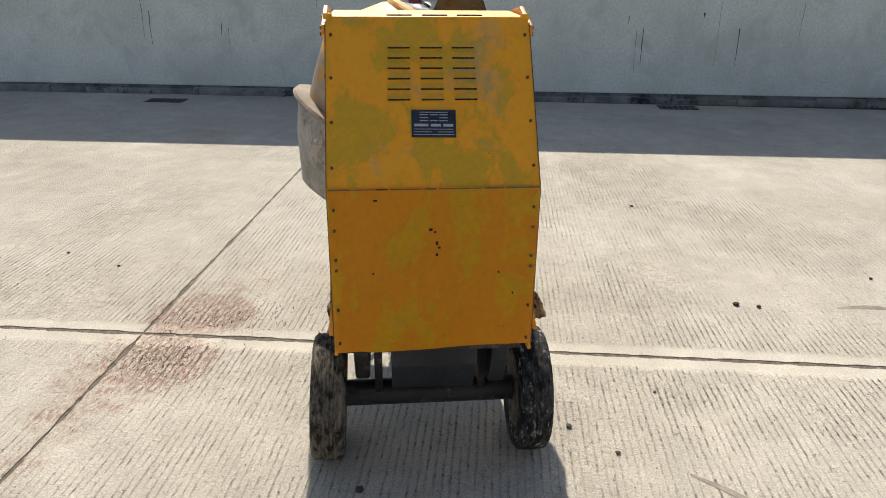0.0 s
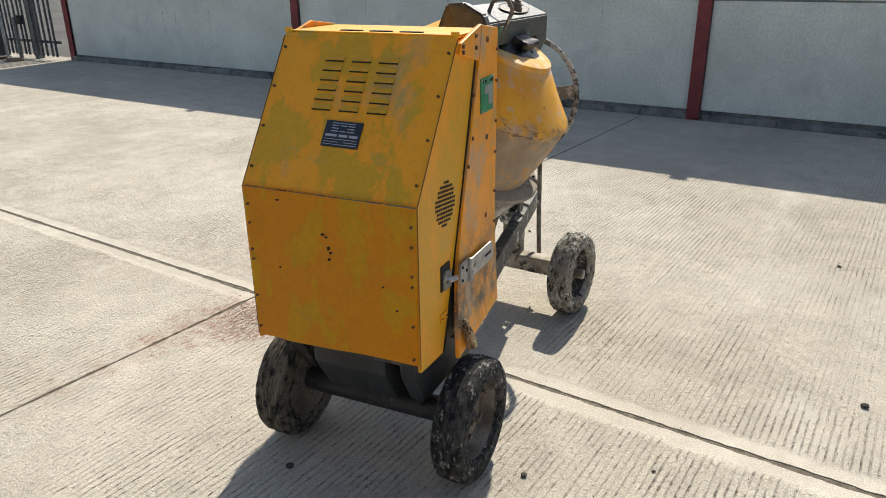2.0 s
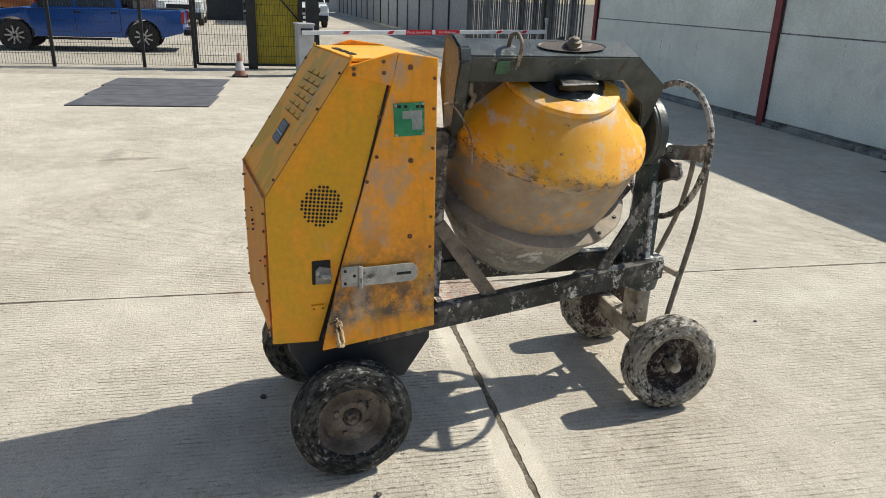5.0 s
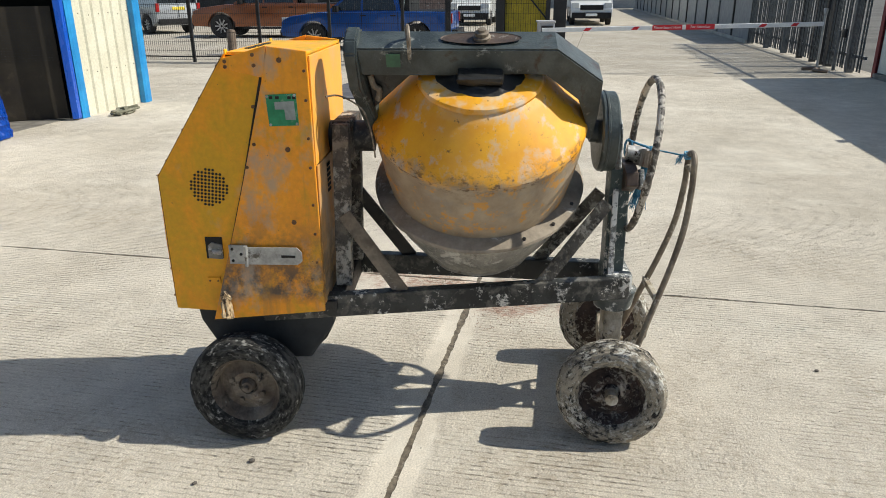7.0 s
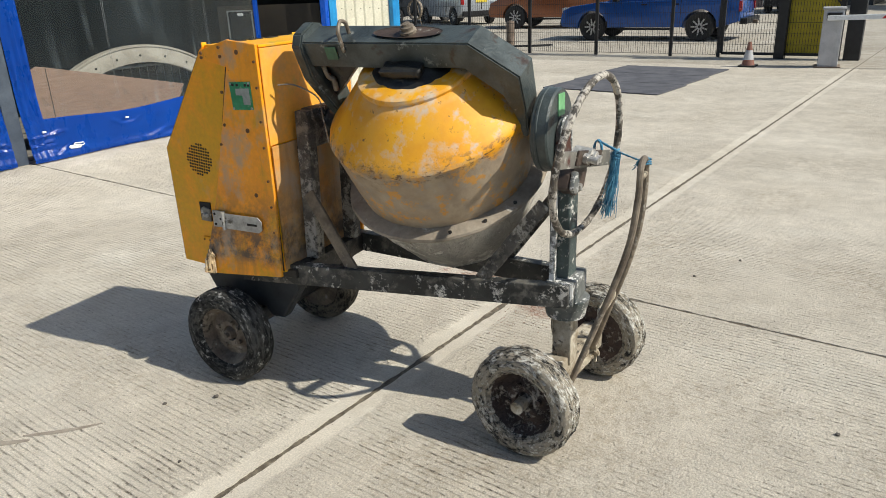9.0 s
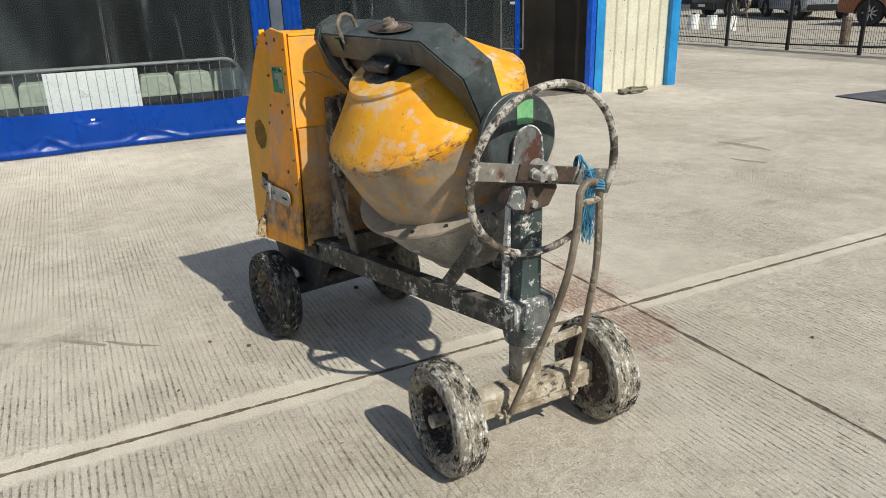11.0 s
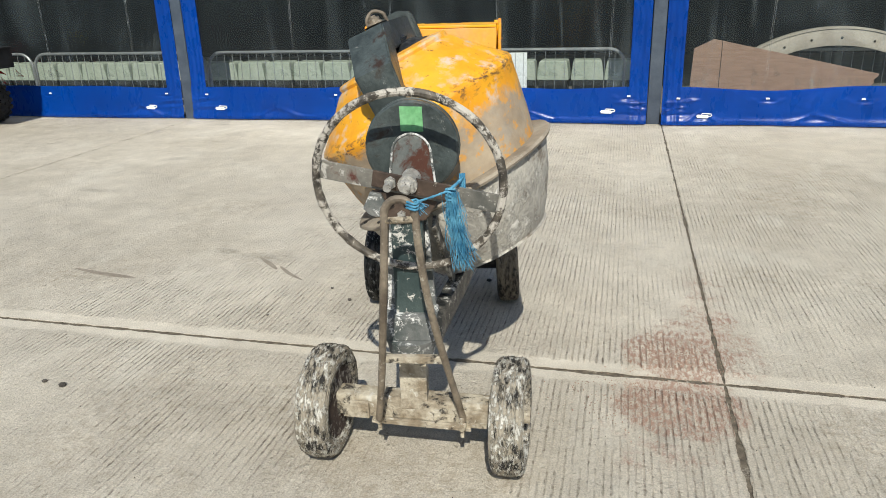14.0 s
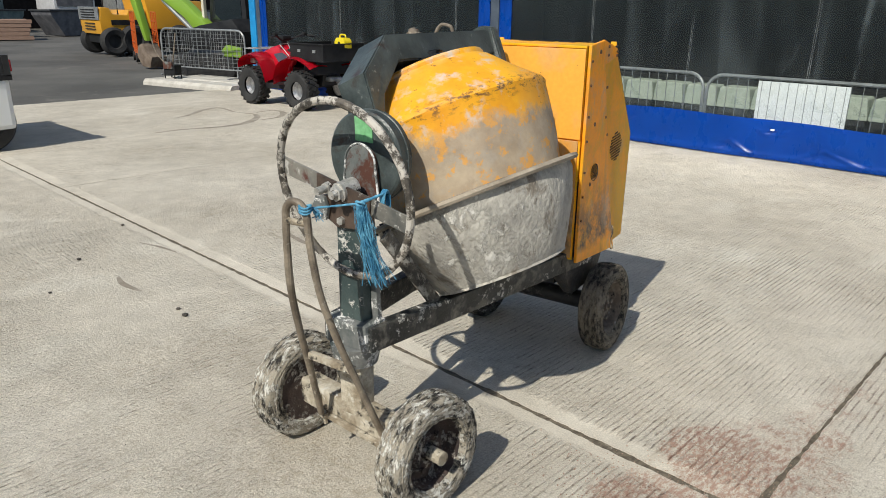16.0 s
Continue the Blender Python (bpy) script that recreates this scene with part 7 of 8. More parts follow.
cyl(bm, (0, 0, 0), (0, 0, 1.05), 0.024, seg=12)
part("stem", bm, "galv", leg)
bm = B()
pipe(bm, glide([(-0.25, -0.2, 0.03), (-0.1, 0.05, 0.05), (0.0, 0.0, 0.05), (0.18, -0.1, 0.04), (0.28, 0.12, 0.03)], 5), 0.03, 8)
part("foot", bm, "steel_mud", leg, "", True)
bm = B()
slab_poly(bm, [(-0.05, 1.05), (0.05, 1.05), (0.09, 1.16), (0.06, 1.16), (0.0, 1.09), (-0.06, 1.16), (-0.09, 1.16)], -0.02, 0.02, "y", 0.003)
part("cradle", bm, "galv", leg)

cn = thing("traffic_cone", pose(-11.85, 1.22, 0), "small faded dusty traffic cone with a grey sleeve", "traffic cone")
bm = B()
box(bm, (-0.14, -0.14, 0), (0.14, 0.14, 0.03), 0.01)
part("base", bm, "rubber", cn)
bm = B()
lathe(bm, [(0.11, 0.03), (0.095, 0.08), (0.088, 0.12)], 20)
part("lower_band", bm, "cone", cn, "", True)
bm = B()
lathe(bm, [(0.088, 0.12), (0.055, 0.28)], 20)
part("sleeve", bm, "barrier_grey", cn, "", True)
bm = B()
lathe(bm, [(0.055, 0.28), (0.028, 0.42), (0.0, 0.425)], 20)
part("tip", bm, "cone", cn, "", True)

mats = thing("rubber_mats", pose(-9.7, 0.05, 0, 0, 0, -4), "dark dusty ground mats laid side by side on the concrete", "mat")
for k in range(3):
    bm = B()
    box(bm, (-1.62 + 1.07 * k, -0.95 + 0.06 * k, 0.0), (-0.57 + 1.07 * k, 0.90 + 0.05 * k, 0.018), 0.004)
    part("mat", bm, "mat_grey", mats)


def vehicle(name, m, label, cat, paint, top, cabin, glass, axles, wr, half, cab_half, lamps=(), extras=(), group="", z0=0.42):
    """A parked vehicle, x forward. top: body's upper line from rear to front; cabin: side outline; glass: list of side panes."""
    v = thing(name, m, label, cat, group)
    x0, x1 = top[0][0], top[-1][0]
    poly = [(x0, z0 + 0.1)]
    for ax in sorted(axles):
        arch = [(ax - (wr + 0.07) * math.cos(radians(a)), wr + (wr + 0.07) * math.sin(radians(a))) for a in range(0, 181, 20)]
        poly += [(arch[0][0], z0 - 0.05)] + arch + [(arch[-1][0], z0 - 0.05)]
    poly += [(x1 - 0.05, z0 - 0.02), (x1, z0 + 0.1)] + top[::-1]
    bm = B()
    slab_poly(bm, poly, -half, half, "y", 0.035)
    part("body", bm, paint, v, "", True)
    bm = B()
    fs = slab_poly(bm, cabin, -cab_half, cab_half, "y")
    zs = [p[1] for p in cabin]
    for vert in bm.verts:
        t = (vert.co.z - min(zs)) / (max(zs) - min(zs))
        vert.co.y *= 1 - 0.17 * t
    bmesh.ops.bevel(bm, geom=bm.edges[:], offset=0.04, segments=2, affect="EDGES")
    c = part("cabin", bm, paint, v, "", True)
    zt = max(zs) - min(zs)
    for pane in glass:
        for s in (-1, 1):
            bm = B()
            fs = slab_poly(bm, pane, -0.006, 0.006, "y")
            for vert in bm.verts:
                t = (vert.co.z - min(zs)) / zt
                vert.co.y += s * (cab_half * (1 - 0.17 * t) + 0.004)
            part("side_window", bm, "glass", c)
    # windscreen: the foremost sloping edge of the cabin
    (ax_, az), (bx, bz) = cabin[0], cabin[1]
    for (ax_, az), (bx, bz), nm in ((cabin[0], cabin[1], "windscreen"), (cabin[-1], cabin[-2], "rear_window")):
        bm = B()
        d = Vector((bx - ax_, 0, bz - az))
        n = Vector((d.z, 0, -d.x)).normalized() * (1 if nm == "windscreen" else -1)
        q = []
        for t, k in ((0.10, 0.93), (0.92, 0.80)):
            for s in (-1, 1):
                q.append(Vector((ax_, 0, az)) + d * t + n * 0.012 + Vector((0, s * cab_half * k * (1 - 0.05 * t), 0)))
        w = [bm.verts.new(p) for p in (q[0], q[1], q[3], q[2])]
        f = bm.faces.new(w)
        bmesh.ops.solidify(bm, geom=[f], thickness=0.008)
        part(nm, bm, "glass", c)
    for ax in axles:
        for s in (-1, 1):
            m0 = Matrix.Translation((ax, s * (half - 0.10), wr)) @ Matrix.Rotation(radians(-90 * s), 4, "X")
            bm = B()
            lathe(bm, [(0.0, 0.055), (wr * 0.14, 0.06), (wr * 0.16, 0.05), (wr * 0.52, 0.055), (wr * 0.60, 0.07), (wr * 0.64, 0.06), (wr * 0.62, -0.08), (0.0, -0.08)], 28)
            w = part("wheel", bm, "black_plastic", v, "", True, at=m0)
            bm = B()
            lathe(bm, [(wr * 0.60, -0.1), (wr * 0.9, -0.115), (wr * 0.985, -0.09), (wr, 0.0), (wr * 0.985, 0.09), (wr * 0.9, 0.112), (wr * 0.62, 0.09)], 36)
            part("tyre", bm, "rubber", w, "", True)
            for k in range(9):
                bm = B()
                a = radians(40 * k)
                bar(bm, (wr * 0.1 * math.cos(a), wr * 0.1 * math.sin(a), 0.066), (wr * 0.60 * math.cos(a), wr * 0.60 * math.sin(a), 0.072), wr * 0.11, 0.02, 0.003)
                part("rim_spoke", bm, "alloy", w)
    for nm, lo, hi, mt in extras:
        bm = B()
        box(bm, lo, hi, 0.015)
        part(nm, bm, mt, v)
    for s in (-1, 1):
        for nm, lo, hi, mt in lamps:
            bm = B()
            a, b = sorted((s * lo[1], s * hi[1]))
            box(bm, (lo[0], a, lo[2]), (hi[0], b, hi[2]), 0.012)
            part(nm, bm, mt, v)
    return v


def pickup(m, paint, label):
    return vehicle("pickup_truck", m, label, "pickup truck", paint,
                   [(-2.60, 0.72), (-2.58, 1.10), (-1.02, 1.12), (1.15, 1.08), (1.35, 1.10), (2.30, 0.98), (2.56, 0.86), (2.62, 0.62)],
                   [(1.20, 1.06), (0.42, 1.72), (-0.30, 1.80), (-0.92, 1.74), (-1.10, 1.06)],
                   [[(0.98, 1.14), (0.42, 1.62), (0.12, 1.65), (0.12, 1.14)], [(0.05, 1.14), (0.05, 1.65), (-0.82, 1.62), (-0.95, 1.14)]],
                   (1.60, -1.55), 0.39, 0.95, 0.90,
                   [("headlight", (2.40, 0.62, 0.80), (2.58, 0.92, 0.95), "lamp_glass"), ("tail_light", (-2.63, 0.82, 0.78), (-2.55, 0.955, 1.06), "red_lens"), ("mirror", (0.78, 0.93, 1.10), (0.92, 1.14, 1.28), "black_plastic"),
                    ("door_handle", (-0.05, 0.945, 0.98), (0.12, 0.965, 1.02), "black_plastic"), ("door_handle", (-0.95, 0.945, 0.98), (-0.78, 0.965, 1.02), "black_plastic"), ("side_step", (-0.75, 0.90, 0.30), (0.85, 0.99, 0.36), "black_plastic"),
                    ("door_seam", (0.085, 0.943, 0.50), (0.095, 0.953, 1.10), "seam"), ("door_seam", (-1.015, 0.943, 0.50), (-1.005, 0.953, 1.10), "seam"), ("wheel_arch_lip", (1.12, 0.94, 0.36), (1.17, 0.97, 0.55), "black_plastic")],
                   [("front_bumper", (2.50, -0.85, 0.38), (2.68, 0.85, 0.58), "black_plastic"), ("grille", (2.55, -0.5, 0.68), (2.635, 0.5, 0.88), "black_plastic"), ("rear_bumper", (-2.78, -0.85, 0.45), (-2.58, 0.85, 0.60), "black_plastic"),
                    ("tow_ball", (-2.90, -0.04, 0.42), (-2.76, 0.04, 0.52), "steel_mud"), ("sports_bar", (-1.35, -0.84, 1.10), (-1.22, 0.84, 1.60), "black_plastic"), ("bed_liner", (-2.50, -0.80, 1.08), (-1.15, 0.80, 1.13), "black_plastic")], "parked vehicles")


def van(m, paint, label, long=1.0, plate=False):
    ex = [("front_bumper", (2.15 * long, -0.85, 0.30), (2.32 * long, 0.85, 0.55), "black_plastic"), ("grille", (2.18 * long, -0.5, 0.66), (2.27 * long, 0.5, 0.86), "black_plastic"), ("rear_bumper", (-2.30 * long, -0.85, 0.35), (-2.16 * long, 0.85, 0.55), "black_plastic"),
          ("front_plate", (2.31 * long, -0.25, 0.40), (2.335 * long, 0.25, 0.51), "white")]
    if plate:
        ex += [("rear_plate", (-2.245 * long, -0.26, 0.86), (-2.215 * long, 0.26, 0.97), "number"), ("rear_door_seam", (-2.245 * long, -0.008, 0.6), (-2.22 * long, 0.008, 1.75), "seam")]
    return vehicle("van", m, label, "van", paint,
                   [(-2.22 * long, 0.60), (-2.22 * long, 1.05), (0.9 * long, 1.05), (1.30 * long, 1.04), (2.05 * long, 0.92), (2.22 * long, 0.70)],
                   [(1.45 * long, 1.02), (0.80 * long, 1.66), (0.50 * long, 1.80), (-2.10 * long, 1.82), (-2.20 * long, 1.02)],
                   [[(1.15 * long, 1.10), (0.75 * long, 1.56), (0.30 * long, 1.58), (0.30 * long, 1.10)]],
                   (1.42 * long, -1.40 * long), 0.33, 0.90, 0.88,
                   [("headlight", (2.02 * long, 0.55, 0.74), (2.21 * long, 0.86, 0.95), "lamp_glass"), ("tail_light", (-2.25 * long, 0.78, 0.80), (-2.15 * long, 0.905, 1.10), "red_lens"), ("mirror", (1.05 * long, 0.88, 1.08), (1.18 * long, 1.08, 1.28), "black_plastic"),
                    ("door_seam", (0.20 * long, 0.893, 0.50), (0.21 * long, 0.903, 1.04), "seam"), ("door_seam", (-0.85 * long, 0.893, 0.50), (-0.84 * long, 0.903, 1.04), "seam")], ex, "parked vehicles", 0.36)


pickup(pose(-17.85, -2.60, 0, 0, 0, -88) @ Matrix.Scale(0.89, 4), "blue_car", "bright blue double-cab pickup parked behind the fence")
pickup(pose(-22.7, -7.5, 0, 0, 0, -84), "copper_car", "copper-orange double-cab pickup parked beyond the fence")
van(pose(-25.1, -13.8, 0, 0, 0, 240), "silver_car", "silver panel van with a yellow rear plate", 1.0, True)
van(pose(-26.0, -17.0, 0, 0, 0, -15), "dark_car", "dark blue panel van facing the yard")
van(pose(-33.0, -1.9, 0, 0, 0, 2), "white_car", "white panel van parked behind the gate")
van(pose(-41.0, 0.2, 0, 0, 0, 4), "dark_car", "dark parked van far down the drive")
lorry = van(pose(-34.0, 3.35, 0, 0, 0, 3), "white_car", "white box lorry standing in the drive", 1.1)
bm = B()
box(bm, (-4.6, -1.05, 0.75), (0.5, 1.05, 3.0), 0.03)
part("box_body", bm, "white_car", lorry)
# orange bollard, drums and a hose rack by the fence
bol = thing("bollard", pose(-15.4, -5.6, 0), "rusty orange-brown steel bollard", "bollard")
bm = B()
lathe(bm, [(0.11, 0.0), (0.11, 0.55), (0.09, 0.60), (0.0, 0.61)], 16)
part("tube", bm, "steel_mud", bol, "", True)
for x, y, r, h, mt, lb in ((-17.8, -10.9, 0.16, 0.42, "white", "white plastic drum on the tarmac"), (-17.6, -12.2, 0.17, 0.45, "white", "white plastic drum on the tarmac"), (-18.2, -12.0, 0.16, 0.40, "white", "white plastic drum on the tarmac")):
    d = thing("drum_container", pose(x, y, 0), lb, "drum", "white drums")
    bm = B()
    lathe(bm, [(0.0, 0.0), (r, 0.0), (r * 1.02, h * 0.3), (r, h * 0.33), (r * 1.02, h * 0.66), (r, h * 0.7), (r, h), (0.0, h)], 18)
    part("shell", bm, mt, d, "", True)
    bm = B()
    lathe(bm, [(0.0, h), (r * 0.35, h), (r * 0.35, h + 0.04), (0.0, h + 0.04)], 12)
    part("cap", bm, "black_plastic", d)
hr = thing("hose_rack", pose(-17.4, -10.2, 0), "coil of brown hose on a steel stand", "hose")
bm = B()
for k in range(5):
    pipe(bm, [(0.02 * k, 0.26 * math.cos(a), 0.85 + 0.30 * math.sin(a)) for a in [2 * math.pi * q / 20 for q in range(20)]], 0.022, 6, True)
part("coil", bm, "tube", hr, "", True)
bm = B()
pipe(bm, [(0.0, -0.3, 0.0), (0.0, 0.0, 1.2), (0.0, 0.3, 0.0)], 0.02, 6)
part("stand", bm, "tube", hr)
hl = thing("hose_line", pose(-14.6, -6.0, -0.01), "thin black hose lying along the fence", "hose")
bm = B()
pipe(bm, glide([(0, -6, 0.02), (-0.4, -3.5, 0.02), (0.1, -1.0, 0.02), (-0.3, 0.8, 0.02), (-0.8, 1.6, 0.02), (-0.3, 1.4, 0.02), (0.1, -0.5, 0.02)], 6), 0.02, 6)
part("hose", bm, "black_plastic", hl, "", True)

# palisade fence and hoarding along the drive
pal = thing("palisade_fence", pose(-12.25, 8.12, 0, 0, 0, 1.2), "galvanised palisade fence with black gate posts beside the drive", "fence")
pale_mesh = None
k = 0
x = -0.12
while x > -8.6:
    if pale_mesh is None:
        bm = B()
        slab_poly(bm, [(-0.035, 0.06), (0.035, 0.06), (0.035, 2.2), (0.022, 2.3), (0.008, 2.22), (0.0, 2.36), (-0.008, 2.22), (-0.022, 2.3), (-0.035, 2.2)], -0.004, 0.004, "y")
        slab_poly(bm, [(-0.012, 0.06), (0.012, 0.06), (0.012, 2.2), (-0.012, 2.2)], -0.016, -0.005, "y")
        ob = part("pale", bm, "palisade", pal)
        pale_mesh = ob.data
    else:
        ob = new("pale", pale_mesh)
        ob.parent = pal
    ob.matrix_local = Matrix.Translation((x, 0.008 * math.sin(k * 1.9), 0))
    x -= 0.145
    k += 1
for z in (0.32, 1.95):
    bm = B()
    bar(bm, (0, 0.03, z), (-8.6, 0.03, z), 0.04, 0.05)
    part("rail", bm, "palisade", pal)
for x, w, mt in ((-0.75, 0.05, "palisade"), (-1.95, 0.085, "black"), (-2.3, 0.05, "black"), (-2.95, 0.04, "black"), (-3.9, 0.04, "black"), (-5.2, 0.05, "palisade"), (-6.9, 0.05, "palisade"), (-8.6, 0.05, "palisade")):
    bm = B()
    box(bm, (x - w, -0.03, 0), (x + w, 0.10, 2.5), 0.005)
    part("fence_post", bm, mt, pal)
bm = B()
box(bm, (-1.15, -0.06, 0.62), (-0.98, 0.0, 0.78), 0.008)
part("lock_box", bm, "black", pal)
bm = B()
cyl(bm, (-1.1, -0.12, 0), (-1.1, -0.12, 0.75), 0.035, seg=12)
part("keeper_post", bm, "palisade", pal)

hoard = thing("hoarding", pose(-20.9, 7.93, 0, 0, 0, 1.2), "grey sheet hoarding with dark posts along the drive", "fence")
for k in range(16):
    bm = B()
    box(bm, (-2.4 * (k + 1) + 0.02, 0.0, 0.05), (-2.4 * k - 0.02, 0.04, 1.5), 0.004)
    part("sheet", bm, "hoarding", hoard)
    bm = B()
    box(bm, (-2.4 * k - 0.04, -0.05, 0), (-2.4 * k + 0.04, 0.0, 1.6), 0.004)
    part("post", bm, "black" if k % 2 else "palisade", hoard)
bm = B()
box(bm, (-38.4, -0.12, 0.0), (0.0, -0.05, 0.10), 0.01)
part("kerb", bm, "beam", hoard)

# far buildings to the west
fb = thing("workshop_building", pose(-38.0, -14.0, 0), "long dark-clad workshop with a brick front and open bays", "building")
bm = B()
box(bm, (-6, -20, 0), (0, 14.5, 6.5))
part("wall", bm, "far_dark", fb)
for k, (y0, y1) in enumerate(((-15, -11), (-7, -3), (1, 4.2))):
    bm = B()
    box(bm, (-0.02, y0, 0), (0.06, y1, 3.6), 0.01)
    part("bay_door", bm, "black", fb)
bm = B()
box(bm, (0.0, 5.0, 0), (0.12, 11.0, 4.0), 0.01)
part("brick_front", bm, "brick_far", fb)
bm = B()
box(bm, (0.0, 11.6, 0), (0.10, 12.4, 5.0), 0.01)
part("pier", bm, "brick_far", fb)
bm = B()
box(bm, (-0.0, 4.3, 0), (0.10, 4.9, 5.0), 0.01)
part("green_pillar", bm, "sage", fb)
far = thing("far_hoarding", pose(-62, 3, 0), "pale closed end of the drive far off", "fence")
bm = B()
box(bm, (-0.2, -16, 0), (0, 7, 3.5))
part("sheet", bm, "hoarding", far)

# ---- east side: quad bike, machines ----
atv = thing("quad_bike", pose(7.37, -2.24, 0, 0, 0, 2.5), "red quad bike with a black cargo box, parked by the curtains", "quad bike")


def quad_wheel(x, y, r, w, s):
    m0 = Matrix.Translation((x, y, r)) @ Matrix.Rotation(radians(-90 * s), 4, "X")
    bm = B()
    lathe(bm, [(0.0, 0.02), (0.035, 0.03), (0.04, 0.0), (r * 0.36, 0.01), (r * 0.47, 0.06), (r * 0.5, 0.05), (r * 0.48, -0.08), (0.0, -0.08)], 28)
    wh = part("wheel", bm, "alloy", atv, "silver pressed wheel", True, at=m0)
    bm = B()
    h = w / 2
    lathe(bm, [(r * 0.46, -h * 0.8), (r * 0.62, -h), (r * 0.86, -h * 0.98), (r * 0.95, -h * 0.7), (r * 0.955, h * 0.7), (r * 0.86, h * 0.98), (r * 0.62, h), (r * 0.46, h * 0.8)], 36)
    part("tyre", bm, "rubber", wh, "", True)
    bm = B()
    for k in range(20):
        for q, off in ((-0.62, 0), (0.0, 9), (0.62, 0)):
            a = radians(18 * k + off)
            mm = Matrix.Rotation(a, 4, "Z") @ Matrix.Translation((r * 0.965, 0, q * h)) @ Matrix.Rotation(radians(25 * (1 if q > 0 else -1)), 4, "X")
            box(bm, (-0.014, -0.022, -h * 0.28), (0.014, 0.022, h * 0.28), m=mm)
    tagged(part("tread_pattern", bm, "rubber", wh), kind="stuff")


for x in (0.60, -0.55):
    for s in (-1, 1):
        quad_wheel(x, s * 0.40, 0.285, 0.23, s)
bm = B()
slab_poly(bm, [(-0.85, 0.36), (-0.62, 0.30), (0.70, 0.30), (0.88, 0.42), (0.84, 0.58), (0.30, 0.64), (-0.55, 0.66), (-0.90, 0.56)], -0.18, 0.18, "y", 0.03)
part("chassis", bm, "black_plastic", atv, "", True)


def fender(line, s, y0, y1, flare):
    """A sheet bent along line (x, z), from the body out to the edge, which droops a little."""
    bm = B()
    rows = []
    pts = glide([(x, 0, z) for x, z in line], 4)
    for k, c in enumerate(pts):
        row = []
        for j in range(5):
            t = j / 4
            row.append(bm.verts.new((c.x, s * (y0 + (y1 - y0) * t), c.z + 0.03 * math.sin(math.pi * t * 0.8) - flare * t * t)))
        rows.append(row)
    fs = [bm.faces.new((rows[i][j], rows[i][j + 1], rows[i + 1][j + 1], rows[i + 1][j])) for i in range(len(rows) - 1) for j in range(4)]
    bmesh.ops.solidify(bm, geom=fs, thickness=0.022)
    part("fender", bm, "quad_red", atv, "glossy red fender", True)


for s in (-1, 1):
    fender([(1.00, 0.62), (0.99, 0.74), (0.86, 0.84), (0.62, 0.88), (0.42, 0.80), (0.29, 0.60), (0.22, 0.40)], s, 0.15, 0.53, 0.05)
    fender([(0.00, 0.38), (-0.02, 0.56), (-0.12, 0.74), (-0.32, 0.85), (-0.60, 0.86), (-0.86, 0.78), (-0.98, 0.70)], s, 0.15, 0.52, 0.05)
    bm = B()
    a, b = sorted((s * 0.15, s * 0.235))
    slab_poly(bm, [(0.46, 0.48), (0.30, 0.40), (-0.02, 0.42), (-0.10, 0.66), (-0.30, 0.82), (-0.05, 0.90), (0.25, 1.00), (0.50, 0.95), (0.62, 0.80)], a, b, "y", 0.02)
    part("side_cover", bm, "quad_red", atv, "", True)
    bm = B()
    a, b = sorted((s * 0.232, s * 0.243))
    slab_poly(bm, [(0.34, 0.86), (0.10, 0.90), (-0.12, 0.80), (-0.04, 0.70), (0.16, 0.66)], a, b, "y", 0.004)
    part("grey_insert", bm, "post_grey", atv, "dark grey side insert")
    bm = B()
    a, b = sorted((s * 0.22, s * 0.46))
    slab_poly(bm, [(0.30, 0.27), (-0.08, 0.27), (-0.06, 0.34), (0.26, 0.36), (0.33, 0.50), (0.30, 0.30)], a, b, "y", 0.006)
    part("foot_well", bm, "black_plastic", atv)
bm = B()
slab_poly(bm, [(1.00, 0.58), (1.00, 0.74), (0.80, 0.88), (0.52, 0.98), (0.30, 1.03), (0.05, 0.96), (-0.08, 0.80), (0.30, 0.64)], -0.16, 0.16, "y", 0.05)
part("tank_cover", bm, "quad_red", atv, "red nose and tank cover", True)
bm = B()
slab_poly(bm, [(0.14, 0.94), (0.0, 0.98), (-0.30, 0.92), (-0.56, 0.94), (-0.66, 0.88), (-0.56, 0.80), (0.0, 0.82)], -0.16, 0.16, "y", 0.035)
part("saddle", bm, "black_plastic", atv, "black saddle", True)
bm = B()
pipe(bm, glide([(0.12, -0.42, 1.18), (0.20, -0.28, 1.20), (0.32, -0.10, 1.12), (0.34, 0.0, 1.08), (0.32, 0.10, 1.12), (0.20, 0.28, 1.20), (0.12, 0.42, 1.18)], 4), 0.015, 8)
hb = part("handlebar", bm, "black_plastic", atv, "", True)
bm = B()
box(bm, (0.26, -0.09, 1.10), (0.40, 0.09, 1.19), 0.03)
part("instrument_pod", bm, "black_plastic", hb, "", True)
for s in (-1, 1):
    bm = B()
    box(bm, (0.15, s * 0.30 - 0.04, 1.185), (0.22, s * 0.30 + 0.04, 1.245), 0.018)
    part("lever_perch", bm, "black_plastic", hb, "", True)
    bm = B()
    cyl(bm, (0.15, s * 0.34, 1.185), (0.09, s * 0.46, 1.175), 0.021, seg=10)
    part("grip", bm, "rubber", hb, "", True)
bm = B()
cyl(bm, (0.44, 0, 0.80), (0.33, 0, 1.12), 0.04, seg=12)
part("steering_stem", bm, "black_plastic", atv)
bm = B()
for y in (-0.34, -0.17, 0.0, 0.17, 0.34):
    pipe(bm, [(0.56, y, 0.95), (1.04, y, 0.93)], 0.010, 6)
for x in (0.56, 1.04):
    pipe(bm, [(x, -0.34, 0.94), (x, 0.34, 0.94)], 0.010, 6)
